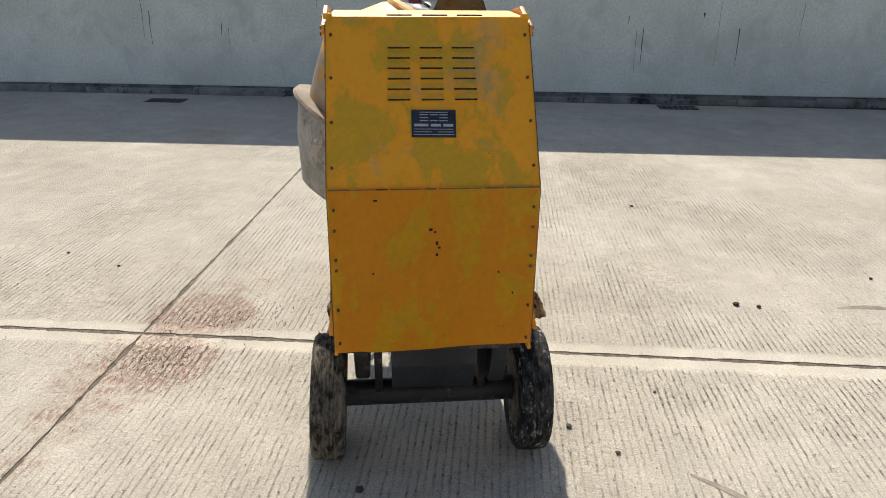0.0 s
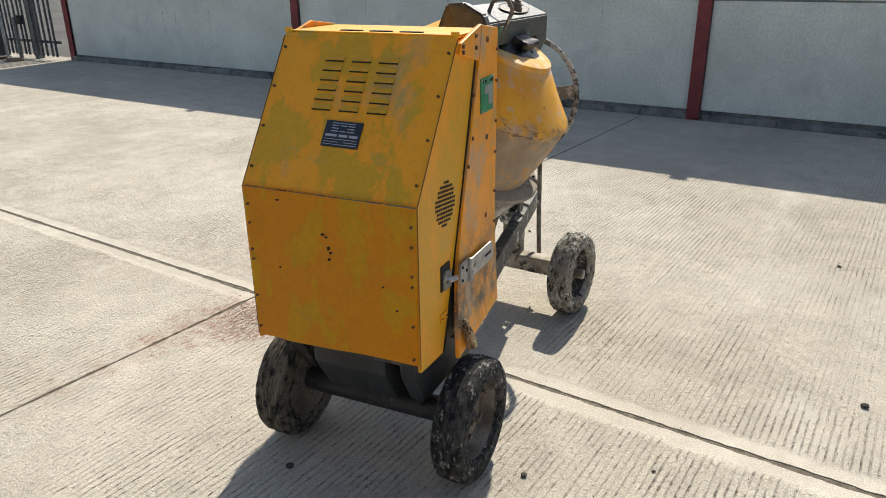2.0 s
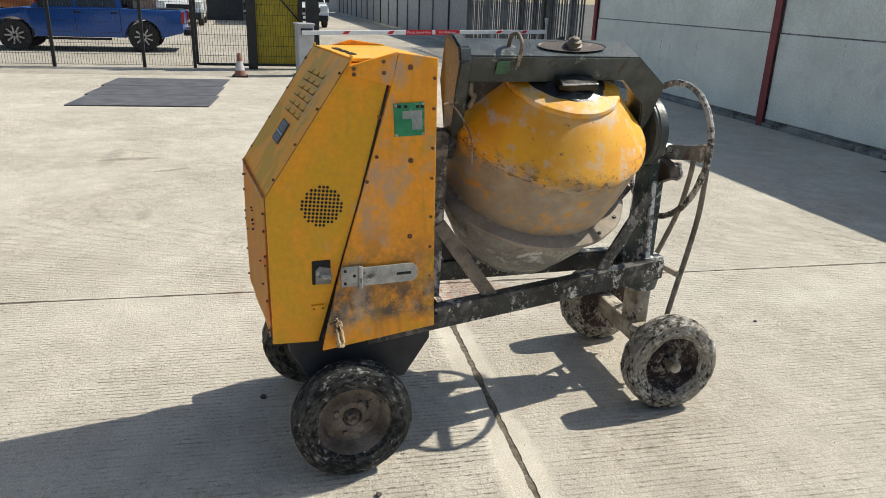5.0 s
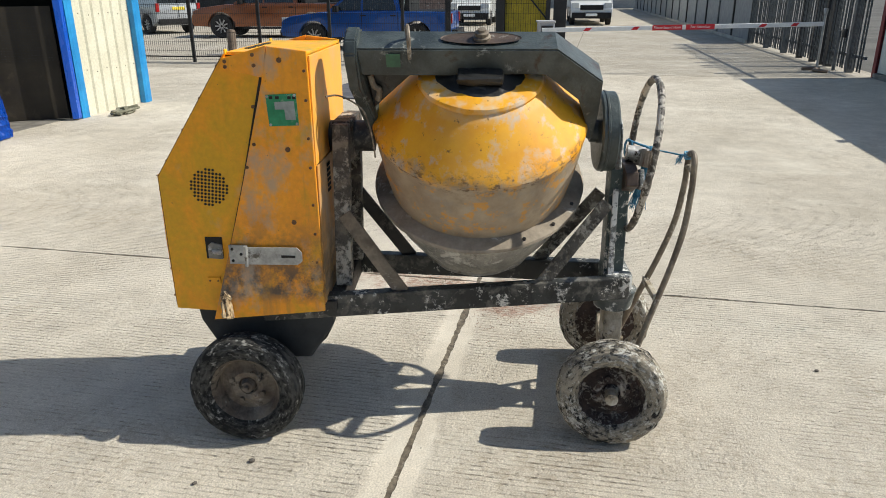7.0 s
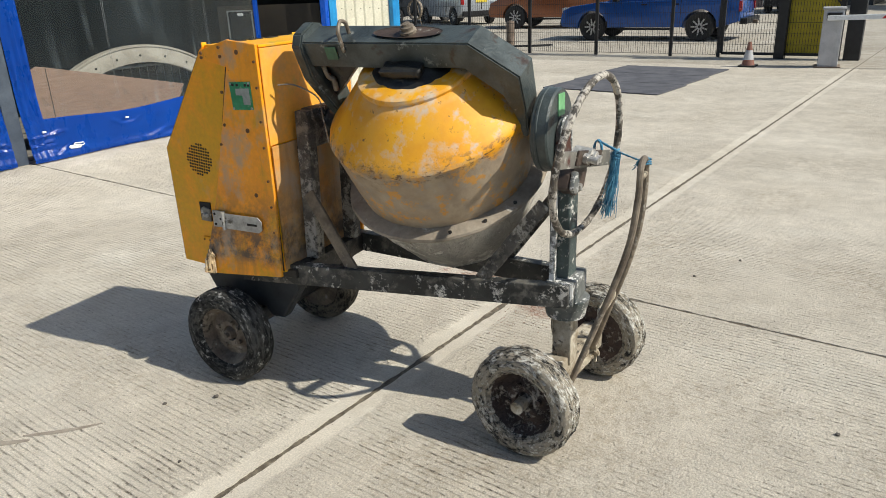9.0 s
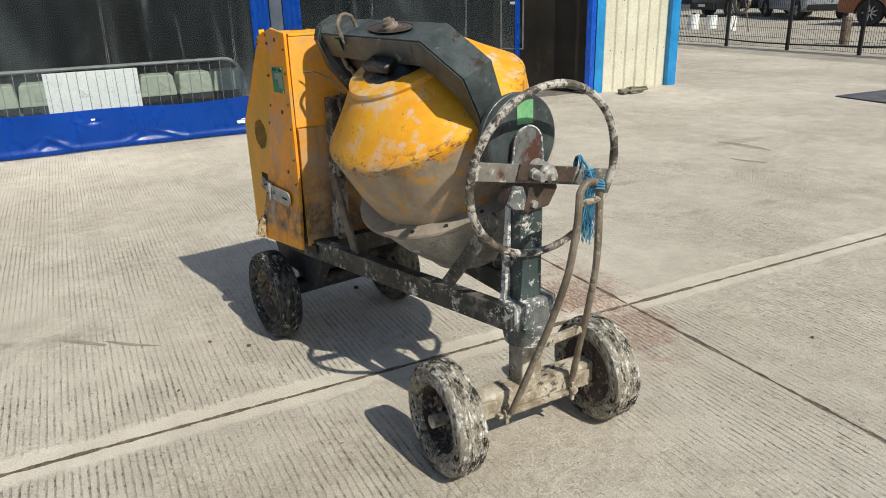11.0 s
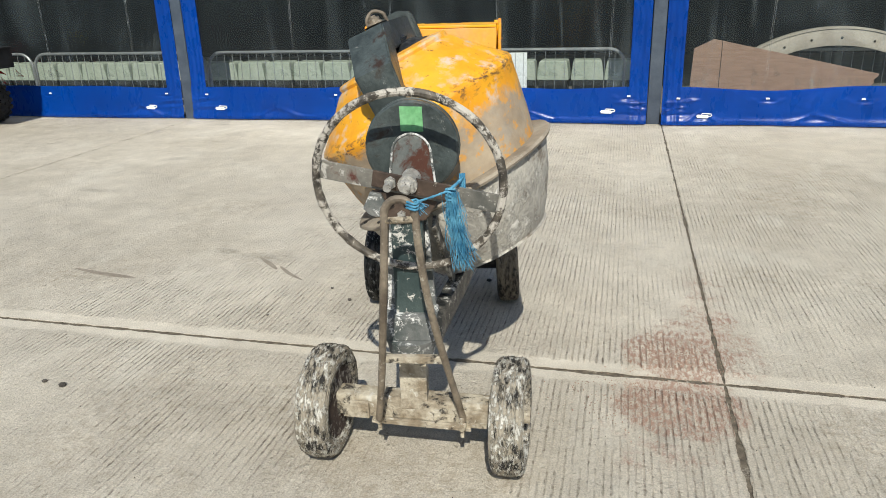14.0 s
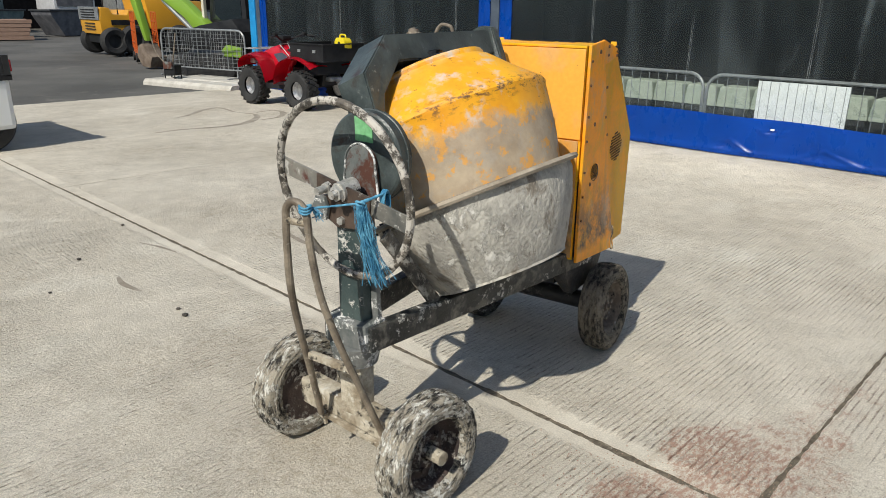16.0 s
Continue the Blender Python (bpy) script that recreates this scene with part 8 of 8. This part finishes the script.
for y in (-0.2, 0.2):
    pipe(bm, [(0.95, y, 0.93), (0.93, y, 0.78)], 0.010, 6)
part("front_rack", bm, "galv", atv, "grey tube front rack", True)
for s in (-1, 1):
    bm = B()
    box(bm, (0.88, s * 0.20 - 0.07, 0.66), (1.02, s * 0.20 + 0.07, 0.76), 0.025)
    part("headlight", bm, "lamp_glass", atv, "", True)
for s_ in (-0.42, 0.42):
    bm = B()
    pipe(bm, [(-0.34, s_, 0.86), (-0.10, s_, 1.06), (-0.32, s_, 1.09), (-0.45, s_, 0.86)], 0.009, 6)
    part("guard_hoop", bm, "galv", atv, "bent bare wire hoop", True)
bm = B()
for p, q in (((-1.22, -0.43, 0.82), (-0.38, -0.40, 1.09)), ((-1.22, 0.40, 0.82), (-0.38, 0.43, 1.09)), ((-1.22, -0.40, 0.82), (-1.19, 0.40, 1.09)), ((-0.41, -0.40, 0.82), (-0.38, 0.40, 1.09)), ((-1.22, -0.43, 0.80), (-0.38, 0.43, 0.82))):
    box(bm, p, q, 0.006)
part("cargo_box", bm, "black_plastic", atv, "black cargo box")
bm = B()
for p, q in (((-1.24, -0.45, 1.085), (-0.36, -0.40, 1.105)), ((-1.24, 0.40, 1.085), (-0.36, 0.45, 1.105)), ((-1.24, -0.40, 1.085), (-1.19, 0.40, 1.105)), ((-0.41, -0.40, 1.085), (-0.36, 0.40, 1.105))):
    box(bm, p, q, 0.005)
part("box_rim", bm, "black_plastic", atv)
for x in (-1.0, -0.62):
    bm = B()
    box(bm, (x - 0.035, 0.428, 0.95), (x + 0.035, 0.440, 1.0), 0.004)
    part("latch", bm, "galv", atv)
bm = B()
box(bm, (-1.0, -0.12, 0.44), (-0.82, 0.12, 0.52), 0.02)
cyl(bm, (-1.02, 0.0, 0.42), (-1.16, 0.0, 0.46), 0.026, seg=10)
part("tow_hitch", bm, "galv", atv)
bm = B()
box(bm, (-0.95, -0.34, 0.56), (-0.60, 0.34, 0.80), 0.02)
part("box_support", bm, "black_plastic", atv)
bm = B()
box(bm, (-1.18, -0.39, 0.82), (-0.42, 0.39, 1.02), 0.02)
part("load_cover", bm, "rubber", atv, "black cover over the load in the box")
# the bodywork sits low on its wheels
for ob in atv.children_recursive:
    if not any(q.name.startswith("wheel") for q in (ob, ob.parent)):
        for v in ob.data.vertices:
            v.co = (v.co.x * 0.87, v.co.y * 0.93, min(v.co.z, 0.30 + (v.co.z - 0.30) * 0.82))
yb = thing("yellow_battery_box", pose(6.42, -2.36, 0.888) @ Matrix.Scale(0.74, 4), "yellow plastic tool case standing on the quad bike's cargo box", "tool case")
bm = B()
slab_poly(bm, [(-0.15, 0.0), (0.15, 0.0), (0.15, 0.13), (0.10, 0.20), (-0.10, 0.20), (-0.15, 0.13)], -0.10, 0.10, "y", 0.02)
part("case", bm, "yellow_box", yb, "", True)
bm = B()
pipe(bm, glide([(-0.09, 0.0, 0.18), (-0.07, 0.0, 0.25), (0.07, 0.0, 0.25), (0.09, 0.0, 0.18)], 4), 0.016, 8)
part("grip", bm, "yellow_box", yb, "", True)
bm = B()
cyl(bm, (0.0, 0.10, 0.10), (0.0, 0.112, 0.10), 0.03, seg=12)
part("gauge", bm, "black_plastic", yb)

mesh_bar = crowd_barrier(pose(11.65, -3.05, 0.085, 0, 0, 12.6), 2.36, 0.91, "crowd barriers", "galvanised steel mesh barrier standing on a pale beam")
for q in range(9):
    bm = B()
    cyl(bm, (-1.18, 0.006, 0.22 + 0.076 * q), (1.18, 0.006, 0.22 + 0.076 * q), 0.003, seg=5)
    part("mesh_wire", bm, "galv", mesh_bar)
for q in range(16):
    bm = B()
    cyl(bm, (-1.1 + 0.138 * q, -0.006, 0.17), (-1.1 + 0.138 * q, -0.006, 0.90), 0.004, seg=5)
    part("mesh_wire", bm, "galv", mesh_bar)
for k, (dx, dy, dz) in enumerate(((0, 0, 0.0), (0.12, -0.46, 0.004), (0.05, -0.92, -0.006))):
    kb = thing("concrete_beam", pose(10.95 + dx, -2.36 + dy, dz, 0, 0, 12), "pale flat precast concrete beam lying on the ground", "beam", "flat beams")
    bm = B()
    slab_poly(bm, [(-0.21, -0.035), (0.21, -0.035), (0.20, 0.03), (0.15, 0.082), (-0.20, 0.082)], -1.26, 1.12, "x", 0.008)
    part("beam", bm, "beam", kb)
st = thing("petrol_cutter", pose(11.72, -2.42, 0.082, 0, 0, 20), "small petrol cutter with a dull red-brown cover resting on the beam", "power tool")
bm = B()
box(bm, (-0.14, -0.10, 0.06), (0.14, 0.10, 0.26), 0.03)
part("engine", bm, "black_plastic", st, "", True)
bm = B()
box(bm, (-0.10, 0.06, 0.18), (0.12, 0.13, 0.32), 0.02)
part("cover", bm, "rust", st)
bm = B()
pipe(bm, glide([(0.0, 0.0, 0.2), (-0.12, 0.05, 0.5), (-0.20, 0.05, 0.85)], 4), 0.014, 6)
pipe(bm, glide([(0.05, 0.0, 0.2), (0.30, 0.05, 0.45), (0.42, 0.05, 0.8)], 4), 0.014, 6)
part("handle", bm, "tube", st, "", True)
bm = B()
for x, y in ((-0.12, -0.09), (0.12, -0.09), (-0.12, 0.09), (0.12, 0.09)):
    cyl(bm, (x, y, 0.0), (x, y, 0.07), 0.012, seg=8)
part("feet", bm, "black_plastic", st)

# excavator with a lime-green arm, beyond the barrier
ex = thing("excavator", pose(12.40, -4.28, 0, 0, 0, 6), "lime-green mini excavator with a muddy bucket and dark cab", "excavator")
bm = B()
for s in (-1, 1):
    slab_poly(bm, [(-1.0, 0.10), (-0.85, 0.0), (0.85, 0.0), (1.0, 0.10), (1.0, 0.35), (0.85, 0.45), (-0.85, 0.45), (-1.0, 0.35)], s * 0.65 - 0.2, s * 0.65 + 0.2, "y", 0.03)
part("track", bm, "rubber", ex, "", True)
bm = B()
slab_poly(bm, [(-1.1, 0.55), (0.9, 0.55), (0.9, 0.9), (0.2, 1.05), (-0.9, 1.2), (-1.15, 0.95)], -0.75, 0.75, "y", 0.06)
part("house", bm, "black_plastic", ex, "", True)
bm = B()
slab_poly(bm, [(-0.2, 0.50), (0.35, 0.50), (0.42, 0.62), (0.25, 0.74), (-0.2, 0.70)], 0.745, 0.82, "y", 0.03, m=Matrix.Translation((-1.0, 0, -0.05)))
part("side_skirt", bm, "digger_green", ex, "lime-green side skirt", True)
bm = B()
box(bm, (0.80, 0.08, 0.92), (0.88, 0.16, 2.35), 0.01)
part("cab_pillar", bm, "cream", ex, "cream cab pillar")
bm = B()
slab_poly(bm, [(-0.45, 0.95), (0.85, 0.95), (0.70, 2.35), (-0.40, 2.40)], -0.74, 0.0, "y", 0.03)
cb = part("cab_frame", bm, "black", ex, "", True)
for y0, y1 in ((-0.005, 0.010), (-0.755, -0.74)):
    bm = B()
    slab_poly(bm, [(-0.30, 1.15), (0.70, 1.15), (0.58, 2.2), (-0.27, 2.25)], y0, y1, "y", 0.003)
    part("cab_glass", bm, "glass", cb)
bm = B()
slab_poly(bm, [(0.55, 0.80), (0.85, 0.78), (1.4, 1.18), (2.4, 1.66), (3.75, 2.25), (3.8, 2.45), (2.2, 1.98), (1.2, 1.42), (0.6, 1.05)], 0.05, 0.27, "y", 0.02)
part("boom", bm, "digger_green", ex, "lime-green boom", True)
bm = B()
slab_poly(bm, [(3.62, 2.45), (3.85, 2.42), (3.52, 1.45), (3.14, 0.62), (3.02, 0.62), (3.30, 1.45)], 0.08, 0.24, "y", 0.015)
part("dipper", bm, "digger_green", ex, "", True)
bm = B()
pipe(bm, [(1.0, 0.16, 0.75), (2.3, 0.16, 1.55)], 0.05, 10)
pipe(bm, [(2.4, 0.16, 2.2), (3.6, 0.16, 2.5)], 0.04, 10)
part("ram", bm, "galv", ex, "", True)
bm = B()
slab_poly(bm, [(3.06, 0.56), (3.26, 0.50), (3.32, 0.26), (3.14, 0.02), (2.82, 0.0), (2.70, 0.26), (2.88, 0.32), (2.98, 0.46)], -0.05, 0.36, "y", 0.02)
part("bucket", bm, "steel_mud", ex, "muddy steel bucket", True)

dmp = thing("site_dumper", pose(20.65, -4.92, 0, 0, 0, -93), "amber articulated site dumper parked on the grit", "dumper")
bm = B()
slab_poly(bm, [(-0.28, 0.60), (1.05, 0.52), (1.05, 1.28), (0.55, 1.28), (0.50, 1.14), (0.10, 1.16), (0.0, 1.34), (-0.24, 1.36), (-0.30, 1.0)], -0.72, 0.88, "y", 0.04)
hood = part("engine_cover", bm, "digger_yellow", dmp, "", True)
bm = B()
box(bm, (-0.335, -0.70, 1.0), (-0.295, 0.84, 1.36), 0.01)
grille = part("grille", bm, "galv", hood, "pale grey slatted radiator grille")
for z in (1.05, 1.12, 1.19, 1.26):
    bm = B()
    box(bm, (-0.350, -0.46, z), (-0.334, 0.60, z + 0.03), 0.002)
    part("slot", bm, "black_plastic", grille)
for z in (0.72, 0.80, 0.88):
    bm = B()
    box(bm, (-0.318, -0.30, z), (-0.285, 0.46, z + 0.03), 0.002)
    part("slot", bm, "seam", hood)
bm = B()
box(bm, (0.02, -0.745, 0.86), (1.04, -0.715, 1.00), 0.004)
part("side_rail", bm, "black_plastic", dmp)
bm = B()
box(bm, (-0.2, -0.62, 0.34), (1.9, 0.62, 0.62), 0.03)
part("chassis", bm, "black_plastic", dmp)
bm = B()
pipe(bm, [(0.30, -0.55, 1.15), (0.30, -0.55, 1.62), (0.30, 0.55, 1.62), (0.30, 0.55, 1.15)], 0.025, 8)
part("grab_rail", bm, "black", dmp, "", True)
bm = B()
slab_poly(bm, [(1.15, 0.75), (2.5, 0.62), (3.0, 1.05), (2.8, 1.55), (1.0, 1.6)], -0.85, 0.85, "y", 0.04)
part("skip", bm, "digger_yellow", dmp, "amber tipping skip", True)
for x, rad in ((0.02, 0.40), (0.62, 0.43), (2.0, 0.43)):
    for s in (-1, 1):
        bm = B()
        m0 = Matrix.Translation((x, s * 0.78, rad)) @ Matrix.Rotation(radians(-90 * s), 4, "X") @ Matrix.Scale(rad / 0.55, 4)
        lathe(bm, [(0.0, 0.05), (0.25, 0.08), (0.28, 0.16), (0.45, 0.2), (0.54, 0.12), (0.55, 0.0), (0.54, -0.12), (0.45, -0.2), (0.0, -0.2)], 28, m0)
        part("wheel", bm, "rubber", dmp, "", True)
lf = thing("scissor_lift", pose(17.35, -4.62, 0, 0, 0, -20) @ Matrix.Scale(0.66, 4), "orange access platform with a guard-rail cage", "access platform")
bm = B()
box(bm, (-0.8, -0.4, 0.18), (0.8, 0.4, 0.5), 0.03)
part("base", bm, "lift_orange", lf)
for y in (-0.4, 0.4):
    for x in (-0.8, -0.27, 0.27, 0.8):
        bm = B()
        box(bm, (x - 0.02, y - 0.02, 0.5), (x + 0.02, y + 0.02, 1.9))
        part("cage_post", bm, "lift_orange", lf)
    for z in (0.75, 1.2, 1.55, 1.9):
        bm = B()
        box(bm, (-0.78, y - 0.016, z - 0.02), (0.78, y + 0.016, z + 0.02))
        part("cage_rail", bm, "lift_orange", lf)
for x in (-0.55, 0.55):
    for s in (-1, 1):
        bm = B()
        cyl(bm, (x, s * 0.34, 0.18), (x, s * 0.46, 0.18), 0.18, seg=18)
        part("wheel", bm, "rubber", lf)

# far row of skips and a dark shed to the east
rnd = random.Random(31)
for k in range(7):
    sk = thing("skip", pose(35 + rnd.uniform(-0.6, 1.5), -21.3 + 3.9 * k, 0, 0, 0, 100 + rnd.uniform(-8, 8)) @ Matrix.Scale(0.9, 4), "distant muddy steel skip in a row", "skip", "row of skips")
    bm = B()
    slab_poly(bm, [(-1.1, 0.0), (1.1, 0.0), (1.7, 1.0), (1.75, 1.25), (-1.75, 1.25), (-1.7, 1.0)], -0.8, 0.8, "y", 0.03)
    part("tub", bm, ("skip_teal", "galv", "skip_teal", "mat_grey")[k % 4], sk)
    bm = B()
    box(bm, (-1.8, -0.86, 1.2), (1.8, 0.86, 1.28), 0.01)
    part("rim", bm, "far_dark", sk)
tp = thing("timber_stack", pose(32.2, -4.9, 0, 0, 0, 80), "stack of brown timber far off", "timber")
for z in range(5):
    for q in range(5):
        bm = B()
        box(bm, (-1.8 + 0.05 * ((z * 3 + q) % 4), -0.8 + 0.32 * q, 0.16 * z), (1.8, -0.52 + 0.32 * q, 0.16 * z + 0.14), 0.006)
        part("plank", bm, "plywood", tp)
# pale lorries and boxes parked behind the skips
for x, y, w, h, mt, lab, nm in ((40.0, -6.6, 1.3, 2.6, "white_car", "white lorry far off behind the timber", "lorry"), (41.0, -8.2, 0.6, 2.2, "skip_teal", "faded teal lorry far off behind the skips", "lorry"), (42.0, -12.4, 2.2, 2.0, "barrier_grey", "pale grey container far off behind the skips", "container"), (42.5, -16.2, 2.0, 1.8, "galv", "grey container far off behind the skips", "container")):
    lo = thing(nm, pose(x, y, 0), lab, nm)
    bm = B()
    box(bm, (-0.5, -w / 2, 0.55), (2.2, w / 2, h), 0.08)
    part("body", bm, mt, lo, "", True)
    bm = B()
    box(bm, (-0.53, -w / 2 + 0.12, h - 0.75), (-0.49, w / 2 - 0.12, h - 0.22), 0.02)
    part("window" if nm == "lorry" else "door", bm, "glass" if nm == "lorry" else "mat_grey", lo)
    bm = B()
    box(bm, (-0.4, -w / 2 + 0.05, 0.0), (2.1, w / 2 - 0.05, 0.55), 0.04)
    part("undercarriage", bm, "black_plastic", lo)
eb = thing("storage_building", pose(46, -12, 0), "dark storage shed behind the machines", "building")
# solid wall, coloured near-black for the open shed's unlit inside
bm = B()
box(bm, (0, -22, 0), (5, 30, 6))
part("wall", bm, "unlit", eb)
bm = B()
box(bm, (-0.3, -22.3, 6), (5.3, 30.3, 6.3))
part("roof", bm, "mat_grey", eb)

# trailer standing by the end of the yard
trl = thing("utility_trailer", pose(7.14, 3.84, 0, 0, 0, 0), "pale-sided utility trailer with a low dark rail and red lamps", "trailer")
bm = B()
box(bm, (-0.84, -1.72, 0.22), (0.84, 1.75, 0.74), 0.05)
part("tub", bm, "white_car", trl)
bm = B()
box(bm, (-0.86, -1.74, 0.72), (0.86, 1.77, 0.78), 0.01)
part("top_rail", bm, "black_plastic", trl)
bm = B()
for x in (-0.83, 0.83):
    for y in (-1.70, -0.85, 0.0, 0.85, 1.70):
        box(bm, (x - 0.03, y - 0.03, 0.76), (x + 0.03, y + 0.03, 0.97))
box(bm, (-0.85, -1.72, 0.78), (-0.80, 1.72, 0.95))
box(bm, (0.80, -1.72, 0.78), (0.85, 1.72, 0.95))
box(bm, (-0.80, -1.72, 0.78), (0.80, -1.68, 0.93))
part("cage", bm, "black", trl)
for s_ in (-1, 1):
    bm = B()
    box(bm, (s_ * 0.72 - 0.09, -1.765, 0.80), (s_ * 0.72 + 0.09, -1.735, 0.92), 0.01)
    part("tail_lamp", bm, "red_lens", trl)
    for y in (-1.44, 0.9):
        bm = B()
        lathe(bm, [(0.0, 0.10), (0.15, 0.09), (0.17, 0.11), (0.27, 0.10), (0.30, 0.05), (0.30, -0.06), (0.27, -0.1), (0.0, -0.1)], 28, Matrix.Translation((s_ * 0.70, y, 0.30)) @ Matrix.Rotation(radians(90 * s_), 4, "Y"))
        part("wheel", bm, "rubber", trl, "", True)

# ---- small things on the concrete ----
rnd = random.Random(41)
peb_mesh = []
for k in range(4):
    bm = B()
    bmesh.ops.create_icosphere(bm, subdivisions=1, radius=1)
    for v in bm.verts:
        v.co *= 1 + 0.3 * noise.noise(v.co * 1.7 + Vector((k * 3, 0, 0)))
        v.co.z *= 0.6
    ob = part("pebble", bm, "stone", None)
    peb_mesh.append(ob.data)
    bpy.data.objects.remove(ob)
for x, y, r in ((1.163, 3.068, 0.016), (1.262, 3.052, 0.013), (-0.39, 1.70, 0.014), (0.276, 2.063, 0.012), (0.42, 1.93, 0.010), (2.38, 3.10, 0.016), (1.95, 3.42, 0.010), (2.9, 2.6, 0.014), (-0.72, 4.15, 0.010), (0.95, 4.5, 0.012), (-1.9, 3.3, 0.009), (0.62, 2.30, 0.008), (-2.25, 3.45, 0.010)):
    ob = new("pebble", peb_mesh[rnd.randrange(4)])
    ob.matrix_world = Matrix.Translation((x, y, r * 0.5)) @ Matrix.Rotation(rnd.uniform(0, 6), 4, "Z") @ Matrix.Diagonal((r, r * rnd.uniform(0.7, 1.1), r, 1))
    tagged(ob, "small dark pebble lying on the concrete", "pebble", "loose pebbles")


def scatter(name, n, place, r0, r1, material, label, cat):
    bm = B()
    for _ in range(n):
        x, y = place()
        r = rnd.uniform(r0, r1)
        m0 = Matrix.Translation((x, y, r * 0.35)) @ Euler((rnd.uniform(0, 3), rnd.uniform(0, 3), rnd.uniform(0, 6))).to_matrix().to_4x4() @ Matrix.Diagonal((r, r * rnd.uniform(0.6, 1), r * rnd.uniform(0.4, 0.8), 1))
        vs = [bm.verts.new(m0 @ Vector(c)) for c in ((1, 0, -0.6), (-0.5, 0.87, -0.6), (-0.5, -0.87, -0.6), (0.1, 0.05, 1))]
        for f in ((0, 1, 3), (1, 2, 3), (2, 0, 3), (0, 2, 1)):
            bm.faces.new([vs[i] for i in f])
    ob = part(name, bm, material, None)
    tagged(ob, label, cat, kind="stuff")


def near_cross():
    while True:
        if rnd.random() < 0.6:
            x, y = rnd.gauss(-1.30, 0.10), rnd.gauss(2.42, 0.10)
        else:
            x, y = rnd.gauss(-1.16, 0.16), rnd.gauss(2.78, 0.10)
        return x, y


scatter("brick_crumbs", 1500, near_cross, 0.0015, 0.0048, "dust", "scattered red-brown brick crumbs on the concrete", "rubble")
scatter("grit", 1300, lambda: (rnd.uniform(-3.5, 3.0), rnd.uniform(-1.0, 5.2)), 0.0015, 0.0042, "stone", "fine dark grit strewn over the concrete", "grit")
# tyre scrub marks near the quad bike
tm = thing("tyre_marks", pose(0, 0, 0), "faint curved rubber marks on the concrete", "tyre mark")
for line, w in (([(7.32, -0.11), (7.44, -0.38), (7.77, -0.79), (7.83, -1.1), (7.31, -1.03)], 0.04), ([(7.23, -1.03), (6.92, -1.11), (6.58, -0.92), (6.3, -0.54), (6.25, -0.18), (6.38, 0.28), (6.37, 0.63)], 0.05),
                ([(7.05, -1.23), (7.08, -1.54), (6.79, -1.51), (6.46, -1.2), (6.41, -0.87)], 0.045), ([(-4.8, 0.19), (-4.86, 0.47), (-4.88, 0.74)], 0.05),
                ([(-4.33, 0.75), (-4.38, 0.9), (-4.46, 1.03)], 0.03), ([(1.02, 1.54), (0.92, 1.63), (0.84, 1.71)], 0.014), ([(0.84, 1.66), (0.74, 1.76), (0.63, 1.84)], 0.012), ([(2.45, 2.69), (2.27, 2.64), (2.1, 2.62)], 0.012),
                ([(1.94, 3.06), (1.8, 3.09), (1.63, 3.07)], 0.016), ([(2.04, 1.87), (1.82, 1.92), (1.6, 1.95)], 0.02)):
    bm = B()
    pts = [Vector(p) for p in glide([(x, y, 0.0015) for x, y in line], 6)]
    prev = None
    for k, c in enumerate(pts):
        d = (pts[min(k + 1, len(pts) - 1)] - pts[max(k - 1, 0)]).normalized()
        side = Vector((-d.y, d.x, 0)) * w * (0.35 + 0.65 * math.sin(math.pi * k / (len(pts) - 1))) * (1 + 0.4 * noise.noise(c * 5))
        p = [bm.verts.new(c - side), bm.verts.new(c + side)]
        if prev:
            bm.faces.new((prev[0], prev[1], p[1], p[0]))
        prev = p
    part("scrub", bm, "scrub", tm)
